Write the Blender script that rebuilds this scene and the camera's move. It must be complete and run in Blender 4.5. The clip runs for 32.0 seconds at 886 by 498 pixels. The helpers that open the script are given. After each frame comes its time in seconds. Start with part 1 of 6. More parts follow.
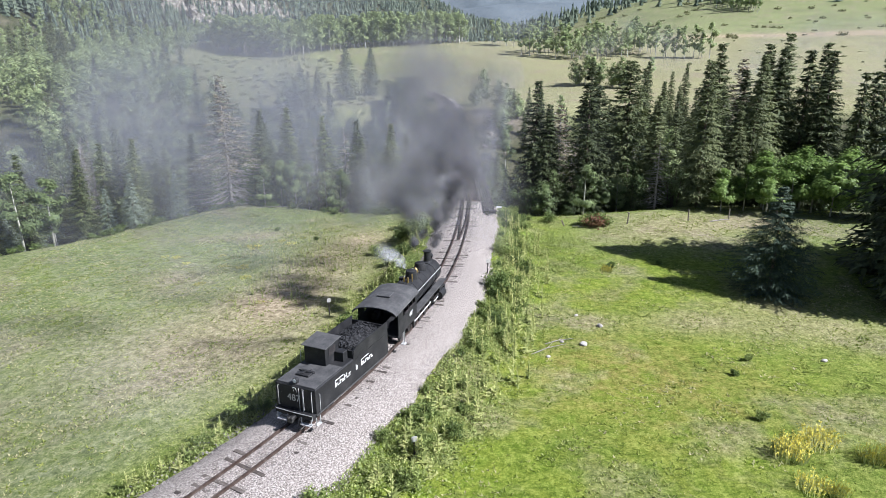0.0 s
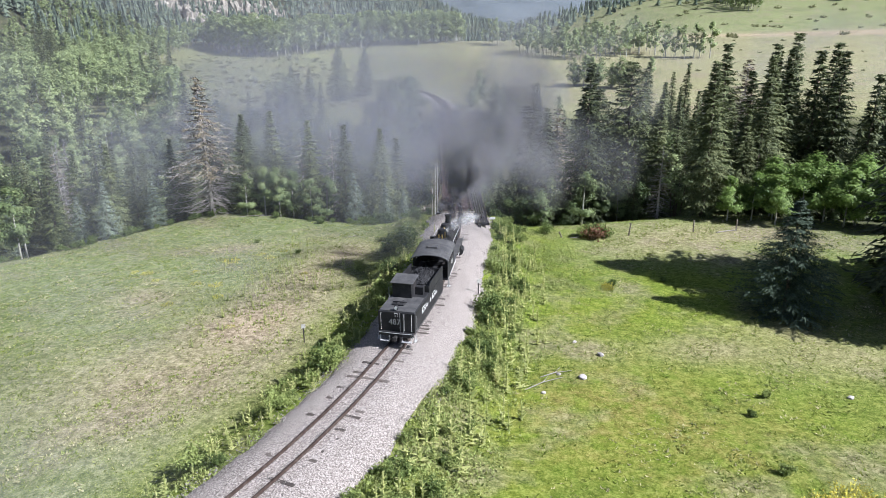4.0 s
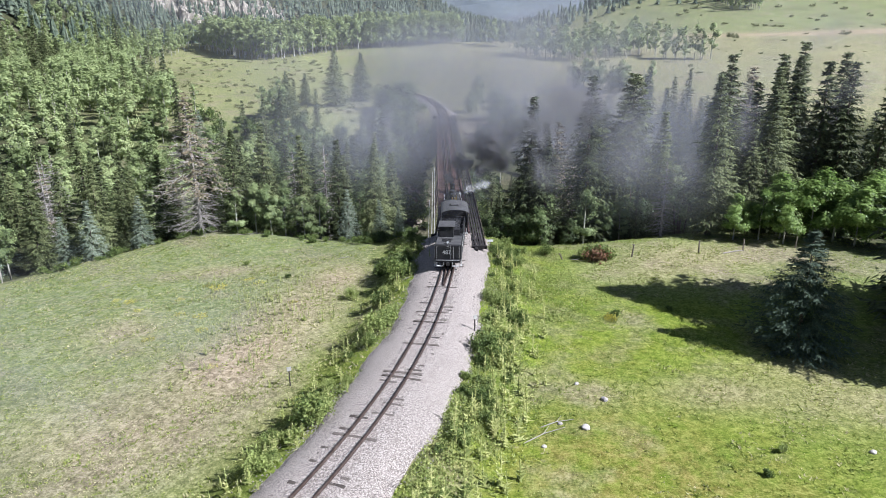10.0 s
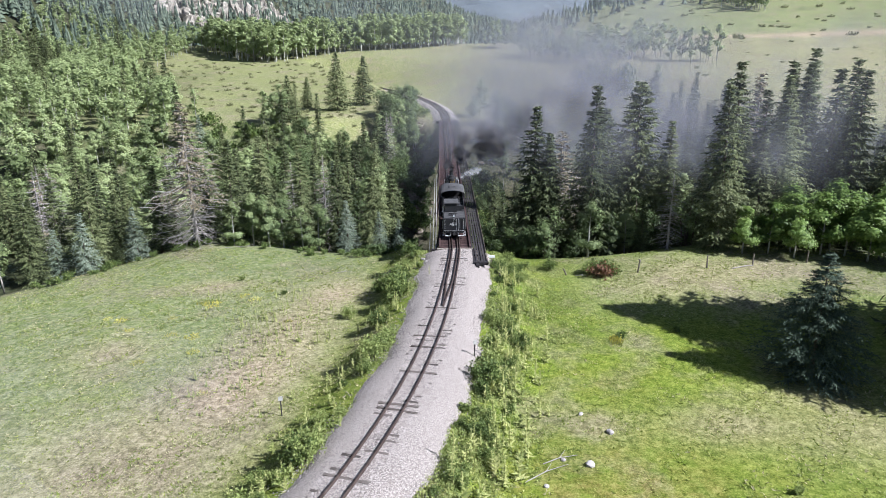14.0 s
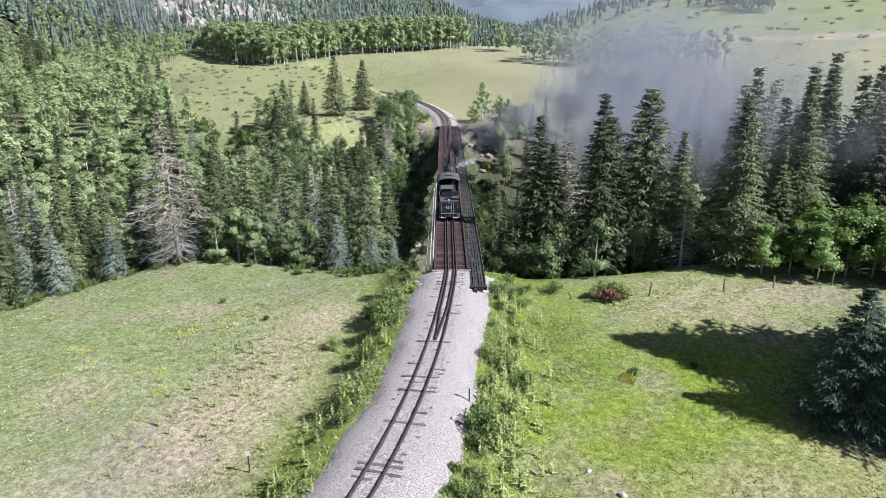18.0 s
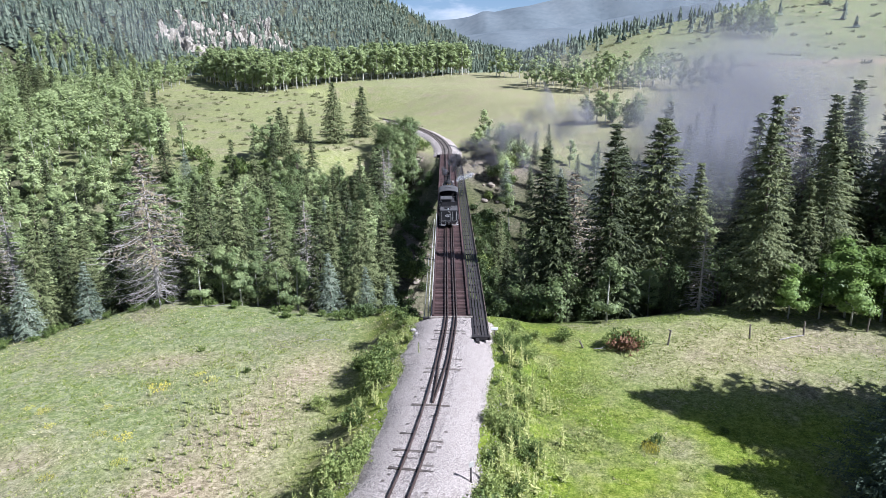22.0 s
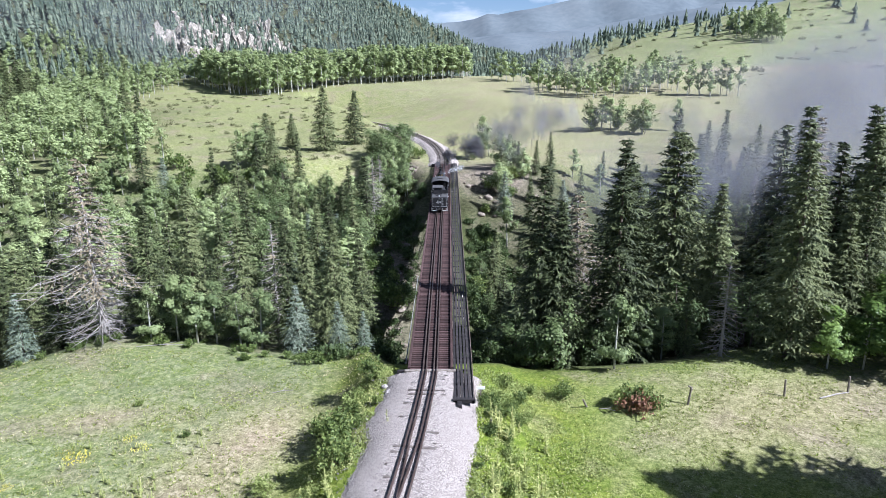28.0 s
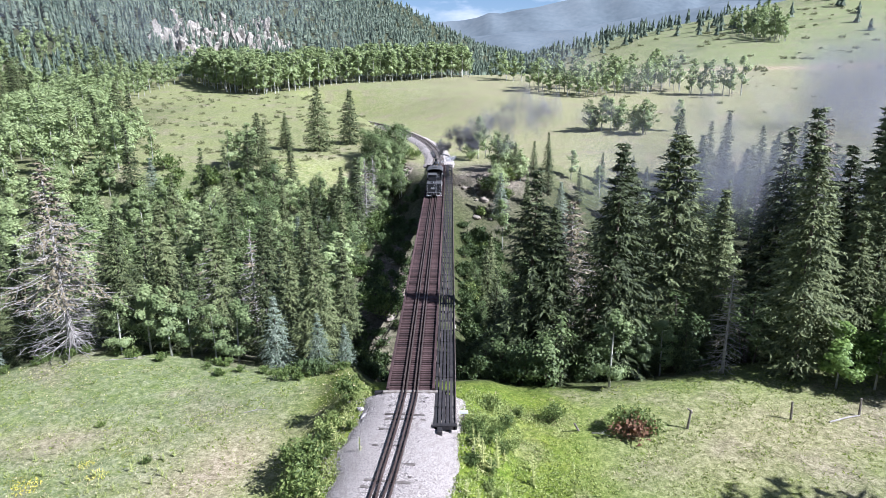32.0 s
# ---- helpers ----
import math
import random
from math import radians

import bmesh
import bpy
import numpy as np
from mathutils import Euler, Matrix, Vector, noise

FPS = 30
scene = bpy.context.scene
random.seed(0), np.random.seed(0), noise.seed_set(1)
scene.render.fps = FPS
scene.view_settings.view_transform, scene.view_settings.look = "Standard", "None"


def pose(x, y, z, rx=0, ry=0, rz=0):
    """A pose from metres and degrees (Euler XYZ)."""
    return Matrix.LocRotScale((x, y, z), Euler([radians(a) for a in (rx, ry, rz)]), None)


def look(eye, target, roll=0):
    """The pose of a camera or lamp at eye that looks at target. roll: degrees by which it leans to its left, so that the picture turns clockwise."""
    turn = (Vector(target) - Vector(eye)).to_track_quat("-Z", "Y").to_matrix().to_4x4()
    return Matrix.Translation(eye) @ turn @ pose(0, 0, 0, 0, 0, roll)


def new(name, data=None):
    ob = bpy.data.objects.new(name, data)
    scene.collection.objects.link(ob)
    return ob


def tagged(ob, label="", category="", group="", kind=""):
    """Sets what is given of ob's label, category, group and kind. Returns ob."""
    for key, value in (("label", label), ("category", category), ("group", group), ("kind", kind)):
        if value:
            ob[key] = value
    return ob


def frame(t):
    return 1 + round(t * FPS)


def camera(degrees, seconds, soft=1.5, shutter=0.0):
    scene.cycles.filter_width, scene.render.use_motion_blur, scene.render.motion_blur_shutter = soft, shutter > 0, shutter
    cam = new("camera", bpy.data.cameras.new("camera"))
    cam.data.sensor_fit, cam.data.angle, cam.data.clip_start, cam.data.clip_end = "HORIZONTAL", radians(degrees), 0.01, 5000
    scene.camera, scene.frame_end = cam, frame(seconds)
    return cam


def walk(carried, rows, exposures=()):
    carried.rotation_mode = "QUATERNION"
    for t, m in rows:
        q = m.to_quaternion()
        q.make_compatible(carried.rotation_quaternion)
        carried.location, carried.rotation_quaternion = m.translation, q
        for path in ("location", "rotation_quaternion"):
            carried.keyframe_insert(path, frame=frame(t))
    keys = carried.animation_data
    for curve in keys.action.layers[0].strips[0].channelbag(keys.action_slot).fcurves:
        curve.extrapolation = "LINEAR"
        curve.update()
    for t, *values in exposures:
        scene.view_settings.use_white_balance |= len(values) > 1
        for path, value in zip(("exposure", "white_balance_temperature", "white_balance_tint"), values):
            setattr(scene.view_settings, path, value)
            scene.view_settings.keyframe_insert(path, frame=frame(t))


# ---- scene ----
cam = camera(67.4, 32.0, soft=0.5)

PATH = [
    (0, (-3.053, -72.864, 18.164), (-3.041, -70.963, 17.543), -0.3),
    (1, (-2.735, -71.594, 18.15), (-2.73, -69.694, 17.528), -0.4),
    (2, (-2.467, -70.655, 18.225), (-2.467, -68.755, 17.602), -0.3),
    (3, (-2.286, -69.505, 18.273), (-2.29, -67.605, 17.649), -0.4),
    (3.5, (-2.187, -68.854, 18.21), (-2.18, -66.953, 17.587), -0.3),
    (5.5, (-1.964, -66.672, 18.171), (-1.939, -64.772, 17.547), -0.4),
    (6, (-1.895, -66.339, 18.143), (-1.871, -64.439, 17.518), -0.4),
    (7, (-1.714, -65.771, 18.052), (-1.691, -63.871, 17.427), -0.5),
    (8, (-1.593, -65.582, 18.559), (-1.571, -63.683, 17.931), -0.5),
    (9, (-1.579, -65.275, 19.21), (-1.559, -63.377, 18.581), -0.5),
    (10, (-1.687, -64.922, 19.802), (-1.67, -63.023, 19.173), -0.5),
    (11, (-1.731, -64.542, 20.491), (-1.717, -62.643, 19.861), -0.5),
    (12, (-1.636, -64.052, 20.677), (-1.625, -62.154, 20.047), -0.5),
    (13, (-1.517, -63.505, 20.661), (-1.509, -61.606, 20.031), -0.5),
    (14, (-1.27, -62.69, 20.67), (-1.266, -60.792, 20.041), -0.6),
    (14.5, (-1.187, -62.186, 20.67), (-1.184, -60.288, 20.04), -0.6),
    (16.5, (-0.8, -59.848, 20.808), (-0.802, -57.949, 20.18), -0.5),
    (17, (-0.64, -59.088, 20.828), (-0.645, -57.189, 20.201), -0.6),
    (18, (-0.475, -57.457, 20.836), (-0.482, -55.557, 20.213), -0.6),
    (19, (-0.394, -56.011, 20.905), (-0.402, -54.109, 20.288), -0.6),
    (20, (-0.341, -54.516, 20.773), (-0.35, -52.608, 20.173), -0.6),
    (21, (-0.33, -53.226, 20.866), (-0.34, -51.311, 20.289), -0.7),
    (22, (-0.227, -52.046, 20.857), (-0.239, -50.124, 20.303), -0.7),
    (23, (0.02, -50.858, 20.843), (0.007, -48.936, 20.293), -0.5),
    (24, (0.305, -49.48, 20.945), (0.291, -47.558, 20.395), -0.5),
    (25, (0.648, -48.019, 21.033), (0.631, -46.096, 20.482), -0.6),
    (25.5, (0.755, -47.135, 21.0), (0.738, -45.212, 20.451), -0.5),
    (27.5, (1.383, -43.701, 21.002), (1.362, -41.778, 20.454), -0.5),
    (28, (1.497, -42.871, 21.004), (1.476, -40.947, 20.457), -0.5),
    (29, (1.844, -41.497, 21.029), (1.82, -39.574, 20.481), -0.6),
    (30, (2.212, -40.345, 21.039), (2.186, -38.421, 20.491), -0.5),
    (31, (2.518, -39.53, 20.955), (2.492, -37.607, 20.408), -0.5),
    (32, (2.796, -39.494, 20.944), (2.77, -37.571, 20.394), -0.4),
]
walk(cam, [(t, look(eye, target, roll)) for t, eye, target, roll in PATH], exposures=((0, 0.97, 5620, 14.5), (14, 1.0, 5560, 15), (23, 1.14, 5390, 17), (32, 1.22, 5330, 17)))

# ---------------------------------------------------------------- light
SUN = Vector((0.695, -0.235, 0.68)).normalized()
world = bpy.data.worlds.new("sky")
scene.world = world
world.use_nodes = True
wn, wl = world.node_tree.nodes, world.node_tree.links
wn.clear()
w_out = wn.new("ShaderNodeOutputWorld")
w_bg = wn.new("ShaderNodeBackground")
w_sky = wn.new("ShaderNodeTexSky")
w_sky.sky_type, w_sky.sun_disc = "NISHITA", False
w_sky.sun_elevation = math.asin(SUN.z)
w_sky.sun_rotation = math.atan2(SUN.x, SUN.y)
w_sky.altitude = 2800
w_sky.dust_density = 1.6
w_tc = wn.new("ShaderNodeTexCoord")
w_map = wn.new("ShaderNodeMapping")
w_map.inputs["Scale"].default_value = (3.0, 3.0, 9.0)
w_noise = wn.new("ShaderNodeTexNoise")
w_noise.inputs["Scale"].default_value = 2.2
w_noise.inputs["Detail"].default_value = 7
w_noise.inputs["Roughness"].default_value = 0.58
w_ramp = wn.new("ShaderNodeValToRGB")
w_ramp.color_ramp.elements[0].position, w_ramp.color_ramp.elements[1].position = 0.50, 0.68
w_mix = wn.new("ShaderNodeMix")
w_mix.data_type = "RGBA"
w_mix.inputs["B"].default_value = (9.5, 9.8, 10.2, 1)
wl.new(w_tc.outputs["Generated"], w_map.inputs["Vector"])
wl.new(w_map.outputs["Vector"], w_noise.inputs["Vector"])
wl.new(w_noise.outputs["Fac"], w_ramp.inputs["Fac"])
wl.new(w_ramp.outputs["Color"], w_mix.inputs["Factor"])
wl.new(w_sky.outputs["Color"], w_mix.inputs["A"])
wl.new(w_mix.outputs["Result"], w_bg.inputs["Color"])
w_bg.inputs["Strength"].default_value = 0.043
wl.new(w_bg.outputs["Background"], w_out.inputs["Surface"])
sun_data = bpy.data.lights.new("sun", "SUN")
sun_data.energy, sun_data.angle, sun_data.color = 5.6, radians(0.53), (1.0, 0.955, 0.88)
sun = new("sun", sun_data)
sun.matrix_world = look(SUN * 100, (0, 0, 0))
scene.cycles.transparent_max_bounces = 256


# ---------------------------------------------------------------- materials
def material(name, stops, scale=4.0, fine=40.0, rough=0.9, bump=0.3, metal=0.0, coords="Object", per_thing=0.0, per_piece=0.0, detail=6, dist=0.02, translucent=0.0, spread=0.16):
    """Two scales of noise between the colours of stops, with fine relief."""
    m = bpy.data.materials.new(name)
    m.use_nodes = True
    n, l = m.node_tree.nodes, m.node_tree.links
    bsdf = n["Principled BSDF"]
    bsdf.inputs["Roughness"].default_value = rough
    bsdf.inputs["Metallic"].default_value = metal
    bsdf.inputs["Specular IOR Level"].default_value = 0.3
    tc = n.new("ShaderNodeTexCoord")
    big = n.new("ShaderNodeTexNoise")
    big.inputs["Scale"].default_value = scale
    big.inputs["Detail"].default_value = detail
    big.inputs["Roughness"].default_value = 0.6
    small = n.new("ShaderNodeTexNoise")
    small.inputs["Scale"].default_value = fine
    small.inputs["Detail"].default_value = 3
    for tex in (big, small):
        l.new(tc.outputs[coords], tex.inputs["Vector"])
    mix = n.new("ShaderNodeMix")
    mix.data_type = "FLOAT"
    mix.inputs[0].default_value = 0.38
    l.new(big.outputs["Fac"], mix.inputs[2])
    l.new(small.outputs["Fac"], mix.inputs[3])
    value = mix.outputs[0]
    for kind, amount in (("thing", per_thing), ("piece", per_piece)):
        if amount:
            src = n.new("ShaderNodeObjectInfo").outputs["Random"] if kind == "thing" else n.new("ShaderNodeNewGeometry").outputs["Random Per Island"]
            sub = n.new("ShaderNodeMath")
            sub.operation = "MULTIPLY_ADD"
            sub.inputs[1].default_value, sub.inputs[2].default_value = amount, -amount / 2
            l.new(src, sub.inputs[0])
            add = n.new("ShaderNodeMath")
            l.new(value, add.inputs[0])
            l.new(sub.outputs[0], add.inputs[1])
            value = add.outputs[0]
    ramp = n.new("ShaderNodeValToRGB")
    ramp.color_ramp.elements[0].position, ramp.color_ramp.elements[1].position = 0.30, 0.70
    els = ramp.color_ramp.elements
    while len(els) < len(stops):
        els.new(0.5)
    for i, c in enumerate(stops):
        els[i].position = 0.5 + spread * (2 * i / max(1, len(stops) - 1) - 1)
        els[i].color = (*c, 1)
    l.new(value, ramp.inputs["Fac"])
    l.new(ramp.outputs["Color"], bsdf.inputs["Base Color"])
    if bump:
        b = n.new("ShaderNodeBump")
        b.inputs["Strength"].default_value = bump
        b.inputs["Distance"].default_value = dist
        l.new(small.outputs["Fac"], b.inputs["Height"])
        l.new(b.outputs["Normal"], bsdf.inputs["Normal"])
    if translucent:
        tr = n.new("ShaderNodeBsdfTranslucent")
        l.new(ramp.outputs["Color"], tr.inputs["Color"])
        ms = n.new("ShaderNodeMixShader")
        ms.inputs[0].default_value = translucent
        l.new(bsdf.outputs[0], ms.inputs[1])
        l.new(tr.outputs[0], ms.inputs[2])
        l.new(ms.outputs[0], n["Material Output"].inputs["Surface"])
    return m


def ground_material():
    """Meadow grass with dry and lush patches, forest litter with tree shade in its colour, by the sheet's own zones."""
    m = bpy.data.materials.new("meadow_ground")
    m.use_nodes = True
    n, l = m.node_tree.nodes, m.node_tree.links
    bsdf = n["Principled BSDF"]
    bsdf.inputs["Roughness"].default_value = 0.95
    bsdf.inputs["Specular IOR Level"].default_value = 0.1
    tc = n.new("ShaderNodeTexCoord")

    def noise_tex(scale, detail=5, rough=0.6):
        t = n.new("ShaderNodeTexNoise")
        t.inputs["Scale"].default_value, t.inputs["Detail"].default_value, t.inputs["Roughness"].default_value = scale, detail, rough
        l.new(tc.outputs["Object"], t.inputs["Vector"])
        return t.outputs["Fac"]

    def ramp(fac, stops):
        r = n.new("ShaderNodeValToRGB")
        els = r.color_ramp.elements
        while len(els) < len(stops):
            els.new(0.5)
        for e, (p, c) in zip(els, stops):
            e.position, e.color = p, (*c, 1)
        l.new(fac, r.inputs["Fac"])
        return r.outputs["Color"]

    def mixc(fac, a, b):
        x = n.new("ShaderNodeMix")
        x.data_type = "RGBA"
        l.new(fac, x.inputs["Factor"])
        l.new(a, x.inputs["A"])
        l.new(b, x.inputs["B"])
        return x.outputs["Result"]

    def maths(op, a, b):
        x = n.new("ShaderNodeMath")
        x.operation = op
        x.use_clamp = True
        for i, v in enumerate((a, b)):
            if isinstance(v, float):
                x.inputs[i].default_value = v
            else:
                l.new(v, x.inputs[i])
        return x.outputs[0]

    def zone(name):
        a = n.new("ShaderNodeAttribute")
        a.attribute_name = name
        return a.outputs["Fac"]

    tufty = noise_tex(2.1, 8, 0.78)
    fine = maths("ADD", maths("MULTIPLY", noise_tex(7.0, 8, 0.80), 0.5), maths("MULTIPLY", tufty, 0.5))
    lush = ramp(fine, [(0.42, (0.044, 0.078, 0.007)), (0.5, (0.098, 0.145, 0.016)), (0.58, (0.195, 0.245, 0.045))])
    sage = ramp(fine, [(0.42, (0.082, 0.104, 0.046)), (0.5, (0.168, 0.188, 0.094)), (0.58, (0.32, 0.325, 0.20))])
    straw = ramp(fine, [(0.42, (0.135, 0.103, 0.060)), (0.5, (0.29, 0.232, 0.145)), (0.58, (0.48, 0.40, 0.275))])
    # forest litter, its colour also lowered for the shade under trees and bridge
    shaded_litter = ramp(fine, [(0.42, (0.015, 0.019, 0.009)), (0.5, (0.038, 0.044, 0.019)), (0.58, (0.088, 0.088, 0.046))])
    rock = ramp(fine, [(0.42, (0.065, 0.055, 0.042)), (0.5, (0.15, 0.126, 0.095)), (0.58, (0.30, 0.255, 0.20))])
    patch = maths("ADD", noise_tex(0.16, 5, 0.62), -0.5)
    patch2 = maths("ADD", noise_tex(0.55, 5, 0.68), -0.48)

    def soft(z, gain):
        return maths("MULTIPLY", maths("ADD", maths("ADD", z, maths("MULTIPLY", patch, 1.6)), maths("SUBTRACT", maths("MULTIPLY", patch2, 1.4), 0.35)), gain)

    rich = ramp(fine, [(0.42, (0.068, 0.108, 0.007)), (0.5, (0.138, 0.192, 0.014)), (0.58, (0.245, 0.30, 0.040))])
    seedy = ramp(fine, [(0.42, (0.095, 0.088, 0.018)), (0.5, (0.185, 0.165, 0.042)), (0.58, (0.30, 0.265, 0.095))])
    broad = noise_tex(0.11, 6, 0.66)
    mid = noise_tex(0.8, 4, 0.7)
    grass = mixc(maths("ADD", maths("MULTIPLY", maths("SUBTRACT", broad, 0.42), 3.2), maths("MULTIPLY", maths("SUBTRACT", mid, 0.48), 3.0)), lush, rich)
    grass = mixc(maths("MULTIPLY", maths("MULTIPLY", zone("seed"), maths("SUBTRACT", mid, 0.30)), 2.4), grass, seedy)
    turf = maths("MULTIPLY", zone("sage"), maths("ADD", 0.42, maths("MULTIPLY", maths("SUBTRACT", mid, 0.35), 2.0)))
    col = mixc(turf, grass, sage)
    scrubby = ramp(fine, [(0.35, (0.045, 0.060, 0.026)), (0.5, (0.095, 0.112, 0.050)), (0.65, (0.19, 0.195, 0.105))])
    col = mixc(maths("MULTIPLY", zone("sage"), maths("MULTIPLY", maths("SUBTRACT", noise_tex(0.045, 6, 0.7), 0.49), 4.0)), col, scrubby)
    col = mixc(soft(zone("dry"), 1.0), col, straw)
    col = mixc(zone("shaded_litter"), col, shaded_litter)
    col = mixc(soft(zone("rock"), 1.4), col, rock)
    l.new(col, bsdf.inputs["Base Color"])
    b = n.new("ShaderNodeBump")
    b.inputs["Strength"].default_value, b.inputs["Distance"].default_value = 0.8, 0.12
    l.new(fine, b.inputs["Height"])
    l.new(b.outputs["Normal"], bsdf.inputs["Normal"])
    return m


GROUND = ground_material()
BALLAST = material("ballast_gravel", [(0.10, 0.084, 0.072), (0.268, 0.234, 0.208), (0.50, 0.45, 0.41)], 13.0, 30, 0.95, 1.0, dist=0.06, detail=5, spread=0.09)
TAN_ROCK = material("tan_bank_rock", [(0.10, 0.082, 0.06), (0.18, 0.15, 0.115), (0.28, 0.24, 0.195)], 3, 30, 0.9, 0.5, per_thing=0.2)
STONE = material("pale_stone", [(0.14, 0.125, 0.115), (0.26, 0.236, 0.22), (0.42, 0.39, 0.365)], 3, 30, 0.9, 0.5, per_thing=0.2, per_piece=0.25)
TIE = material("weathered_tie", [(0.036, 0.030, 0.026), (0.08, 0.066, 0.056), (0.14, 0.12, 0.104)], 3, 30, 0.9, 0.5, per_thing=0.25)
DECK_TIE = material("creosote_deck_timber", [(0.023, 0.013, 0.0115), (0.046, 0.026, 0.0235), (0.082, 0.049, 0.045)], 2, 25, 0.85, 0.5, per_thing=0.3)
TIMBER_DARK = material("dark_timber", [(0.012, 0.011, 0.011), (0.024, 0.021, 0.021), (0.05, 0.043, 0.042)], 2, 25, 0.85, 0.4, per_thing=0.2)
RAIL = material("rusty_rail_steel", [(0.036, 0.024, 0.020), (0.075, 0.052, 0.042), (0.14, 0.11, 0.095)], 3, 40, 0.5, 0.2, metal=0.35)
STEEL = material("weathered_bridge_steel", [(0.05, 0.035, 0.03), (0.10, 0.075, 0.062), (0.18, 0.15, 0.13)], 1.5, 20, 0.7, 0.3)
PALE_STEEL = material("galvanised_pipe", [(0.30, 0.29, 0.27), (0.42, 0.41, 0.38), (0.55, 0.53, 0.50)], 2, 20, 0.6, 0.2, metal=0.2)
CONCRETE = material("abutment_concrete", [(0.26, 0.24, 0.22), (0.38, 0.36, 0.33), (0.48, 0.46, 0.43)], 1, 12, 0.9, 0.4)
WHITE_PAINT = material("white_paint", [(0.66, 0.66, 0.64), (0.76, 0.76, 0.74), (0.82, 0.82, 0.80)], 3, 30, 0.6, 0.1)
POST_WOOD = material("grey_fence_wood", [(0.09, 0.075, 0.06), (0.18, 0.155, 0.13), (0.30, 0.27, 0.235)], 3, 30, 0.9, 0.5)
NEEDLE = material("spruce_needles", [(0.038, 0.050, 0.018), (0.088, 0.109, 0.040), (0.168, 0.190, 0.078)], 0.5, 9, 0.7, 0.0, per_thing=0.30, per_piece=0.34, translucent=0.15)
BLUE_NEEDLE = material("blue_spruce_needles", [(0.080, 0.108, 0.068), (0.148, 0.182, 0.125), (0.235, 0.27, 0.20)], 0.5, 9, 0.8, 0.0, per_thing=0.25, per_piece=0.3)
DARK_NEEDLE = material("dense_blue_spruce_needles", [(0.016, 0.027, 0.015), (0.036, 0.056, 0.033), (0.075, 0.105, 0.066)], 0.5, 9, 0.8, 0.0, per_thing=0.1, per_piece=0.3)
FAR_NEEDLE = material("distant_conifer_needles", [(0.052, 0.072, 0.050), (0.085, 0.110, 0.074), (0.130, 0.155, 0.104)], 0.05, 1.2, 0.9, 0.0, per_piece=0.35)
BARK = material("conifer_bark", [(0.06, 0.045, 0.035), (0.12, 0.095, 0.075), (0.20, 0.165, 0.135)], 2, 20, 0.95, 0.6)
ASPEN_BARK = material("aspen_bark", [(0.18, 0.17, 0.13), (0.38, 0.37, 0.31), (0.56, 0.55, 0.48)], 1.2, 14, 0.85, 0.3)
DEAD_WOOD = material("bleached_dead_wood", [(0.17, 0.15, 0.135), (0.30, 0.275, 0.25), (0.46, 0.43, 0.40)], 2, 18, 0.95, 0.4)
DEAD_NEEDLE = material("brown_dead_needles", [(0.11, 0.09, 0.055), (0.18, 0.15, 0.095), (0.27, 0.23, 0.155)], 0.6, 9, 0.9, 0.0, per_piece=0.3)
ASPEN_LEAF = material("aspen_leaves", [(0.155, 0.200, 0.080), (0.262, 0.322, 0.132), (0.37, 0.43, 0.20)], 0.35, 5, 0.55, 0.0, per_thing=0.34, per_piece=0.22, translucent=0.35)
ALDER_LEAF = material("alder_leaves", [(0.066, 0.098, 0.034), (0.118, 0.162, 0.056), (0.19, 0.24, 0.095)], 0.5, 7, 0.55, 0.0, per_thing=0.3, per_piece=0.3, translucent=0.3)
GREY_LEAF = material("grey_green_aspen_leaves", [(0.118, 0.158, 0.064), (0.195, 0.25, 0.10), (0.295, 0.35, 0.155)], 0.5, 7, 0.55, 0.0, per_thing=0.3, per_piece=0.3, translucent=0.3)
RIM_LEAF = material("young_aspen_leaves", [(0.105, 0.17, 0.036), (0.185, 0.275, 0.062), (0.285, 0.385, 0.11)], 0.8, 9, 0.5, 0.0, per_thing=0.2, per_piece=0.35, translucent=0.4)
SCRUB_LEAF = material("sagebrush_leaves", [(0.12, 0.135, 0.055), (0.19, 0.20, 0.088), (0.28, 0.28, 0.14)], 0.5, 9, 0.8, 0.0, per_thing=0.2, per_piece=0.3, translucent=0.2)
BUSH_LEAF = material("willow_leaves", [(0.100, 0.142, 0.040), (0.190, 0.245, 0.066), (0.30, 0.35, 0.112)], 0.8, 9, 0.6, 0.0, per_thing=0.45, per_piece=0.35, translucent=0.35)
RED_LEAF = material("reddish_shrub_leaves", [(0.13, 0.06, 0.035), (0.19, 0.095, 0.05), (0.22, 0.15, 0.07)], 0.8, 9, 0.7, 0.0, per_piece=0.3, translucent=0.2)
WEED_LEAF = material("pale_weed_leaves", [(0.22, 0.26, 0.08), (0.37, 0.40, 0.13), (0.52, 0.52, 0.22)], 0.8, 9, 0.7, 0.0, per_thing=0.3, per_piece=0.35, translucent=0.25)
YELLOW = material("yellow_flowers", [(0.38, 0.33, 0.04), (0.55, 0.47, 0.05), (0.62, 0.56, 0.12)], 2, 9, 0.7, 0.0, per_piece=0.3)
GRASS = material("grass_blades", [(0.12, 0.16, 0.024), (0.21, 0.26, 0.044), (0.34, 0.36, 0.10)], 0.12, 3, 0.8, 0.0, per_piece=0.35, translucent=0.45)
TUFT = material("tussock_blades", [(0.12, 0.16, 0.03), (0.21, 0.26, 0.055), (0.33, 0.36, 0.12)], 0.3, 3, 0.8, 0.0, per_piece=0.4, translucent=0.4)
DRY_GRASS = material("dry_grass_blades", [(0.24, 0.24, 0.11), (0.38, 0.36, 0.18), (0.54, 0.49, 0.29)], 0.3, 3, 0.85, 0.0, per_piece=0.35, translucent=0.4)
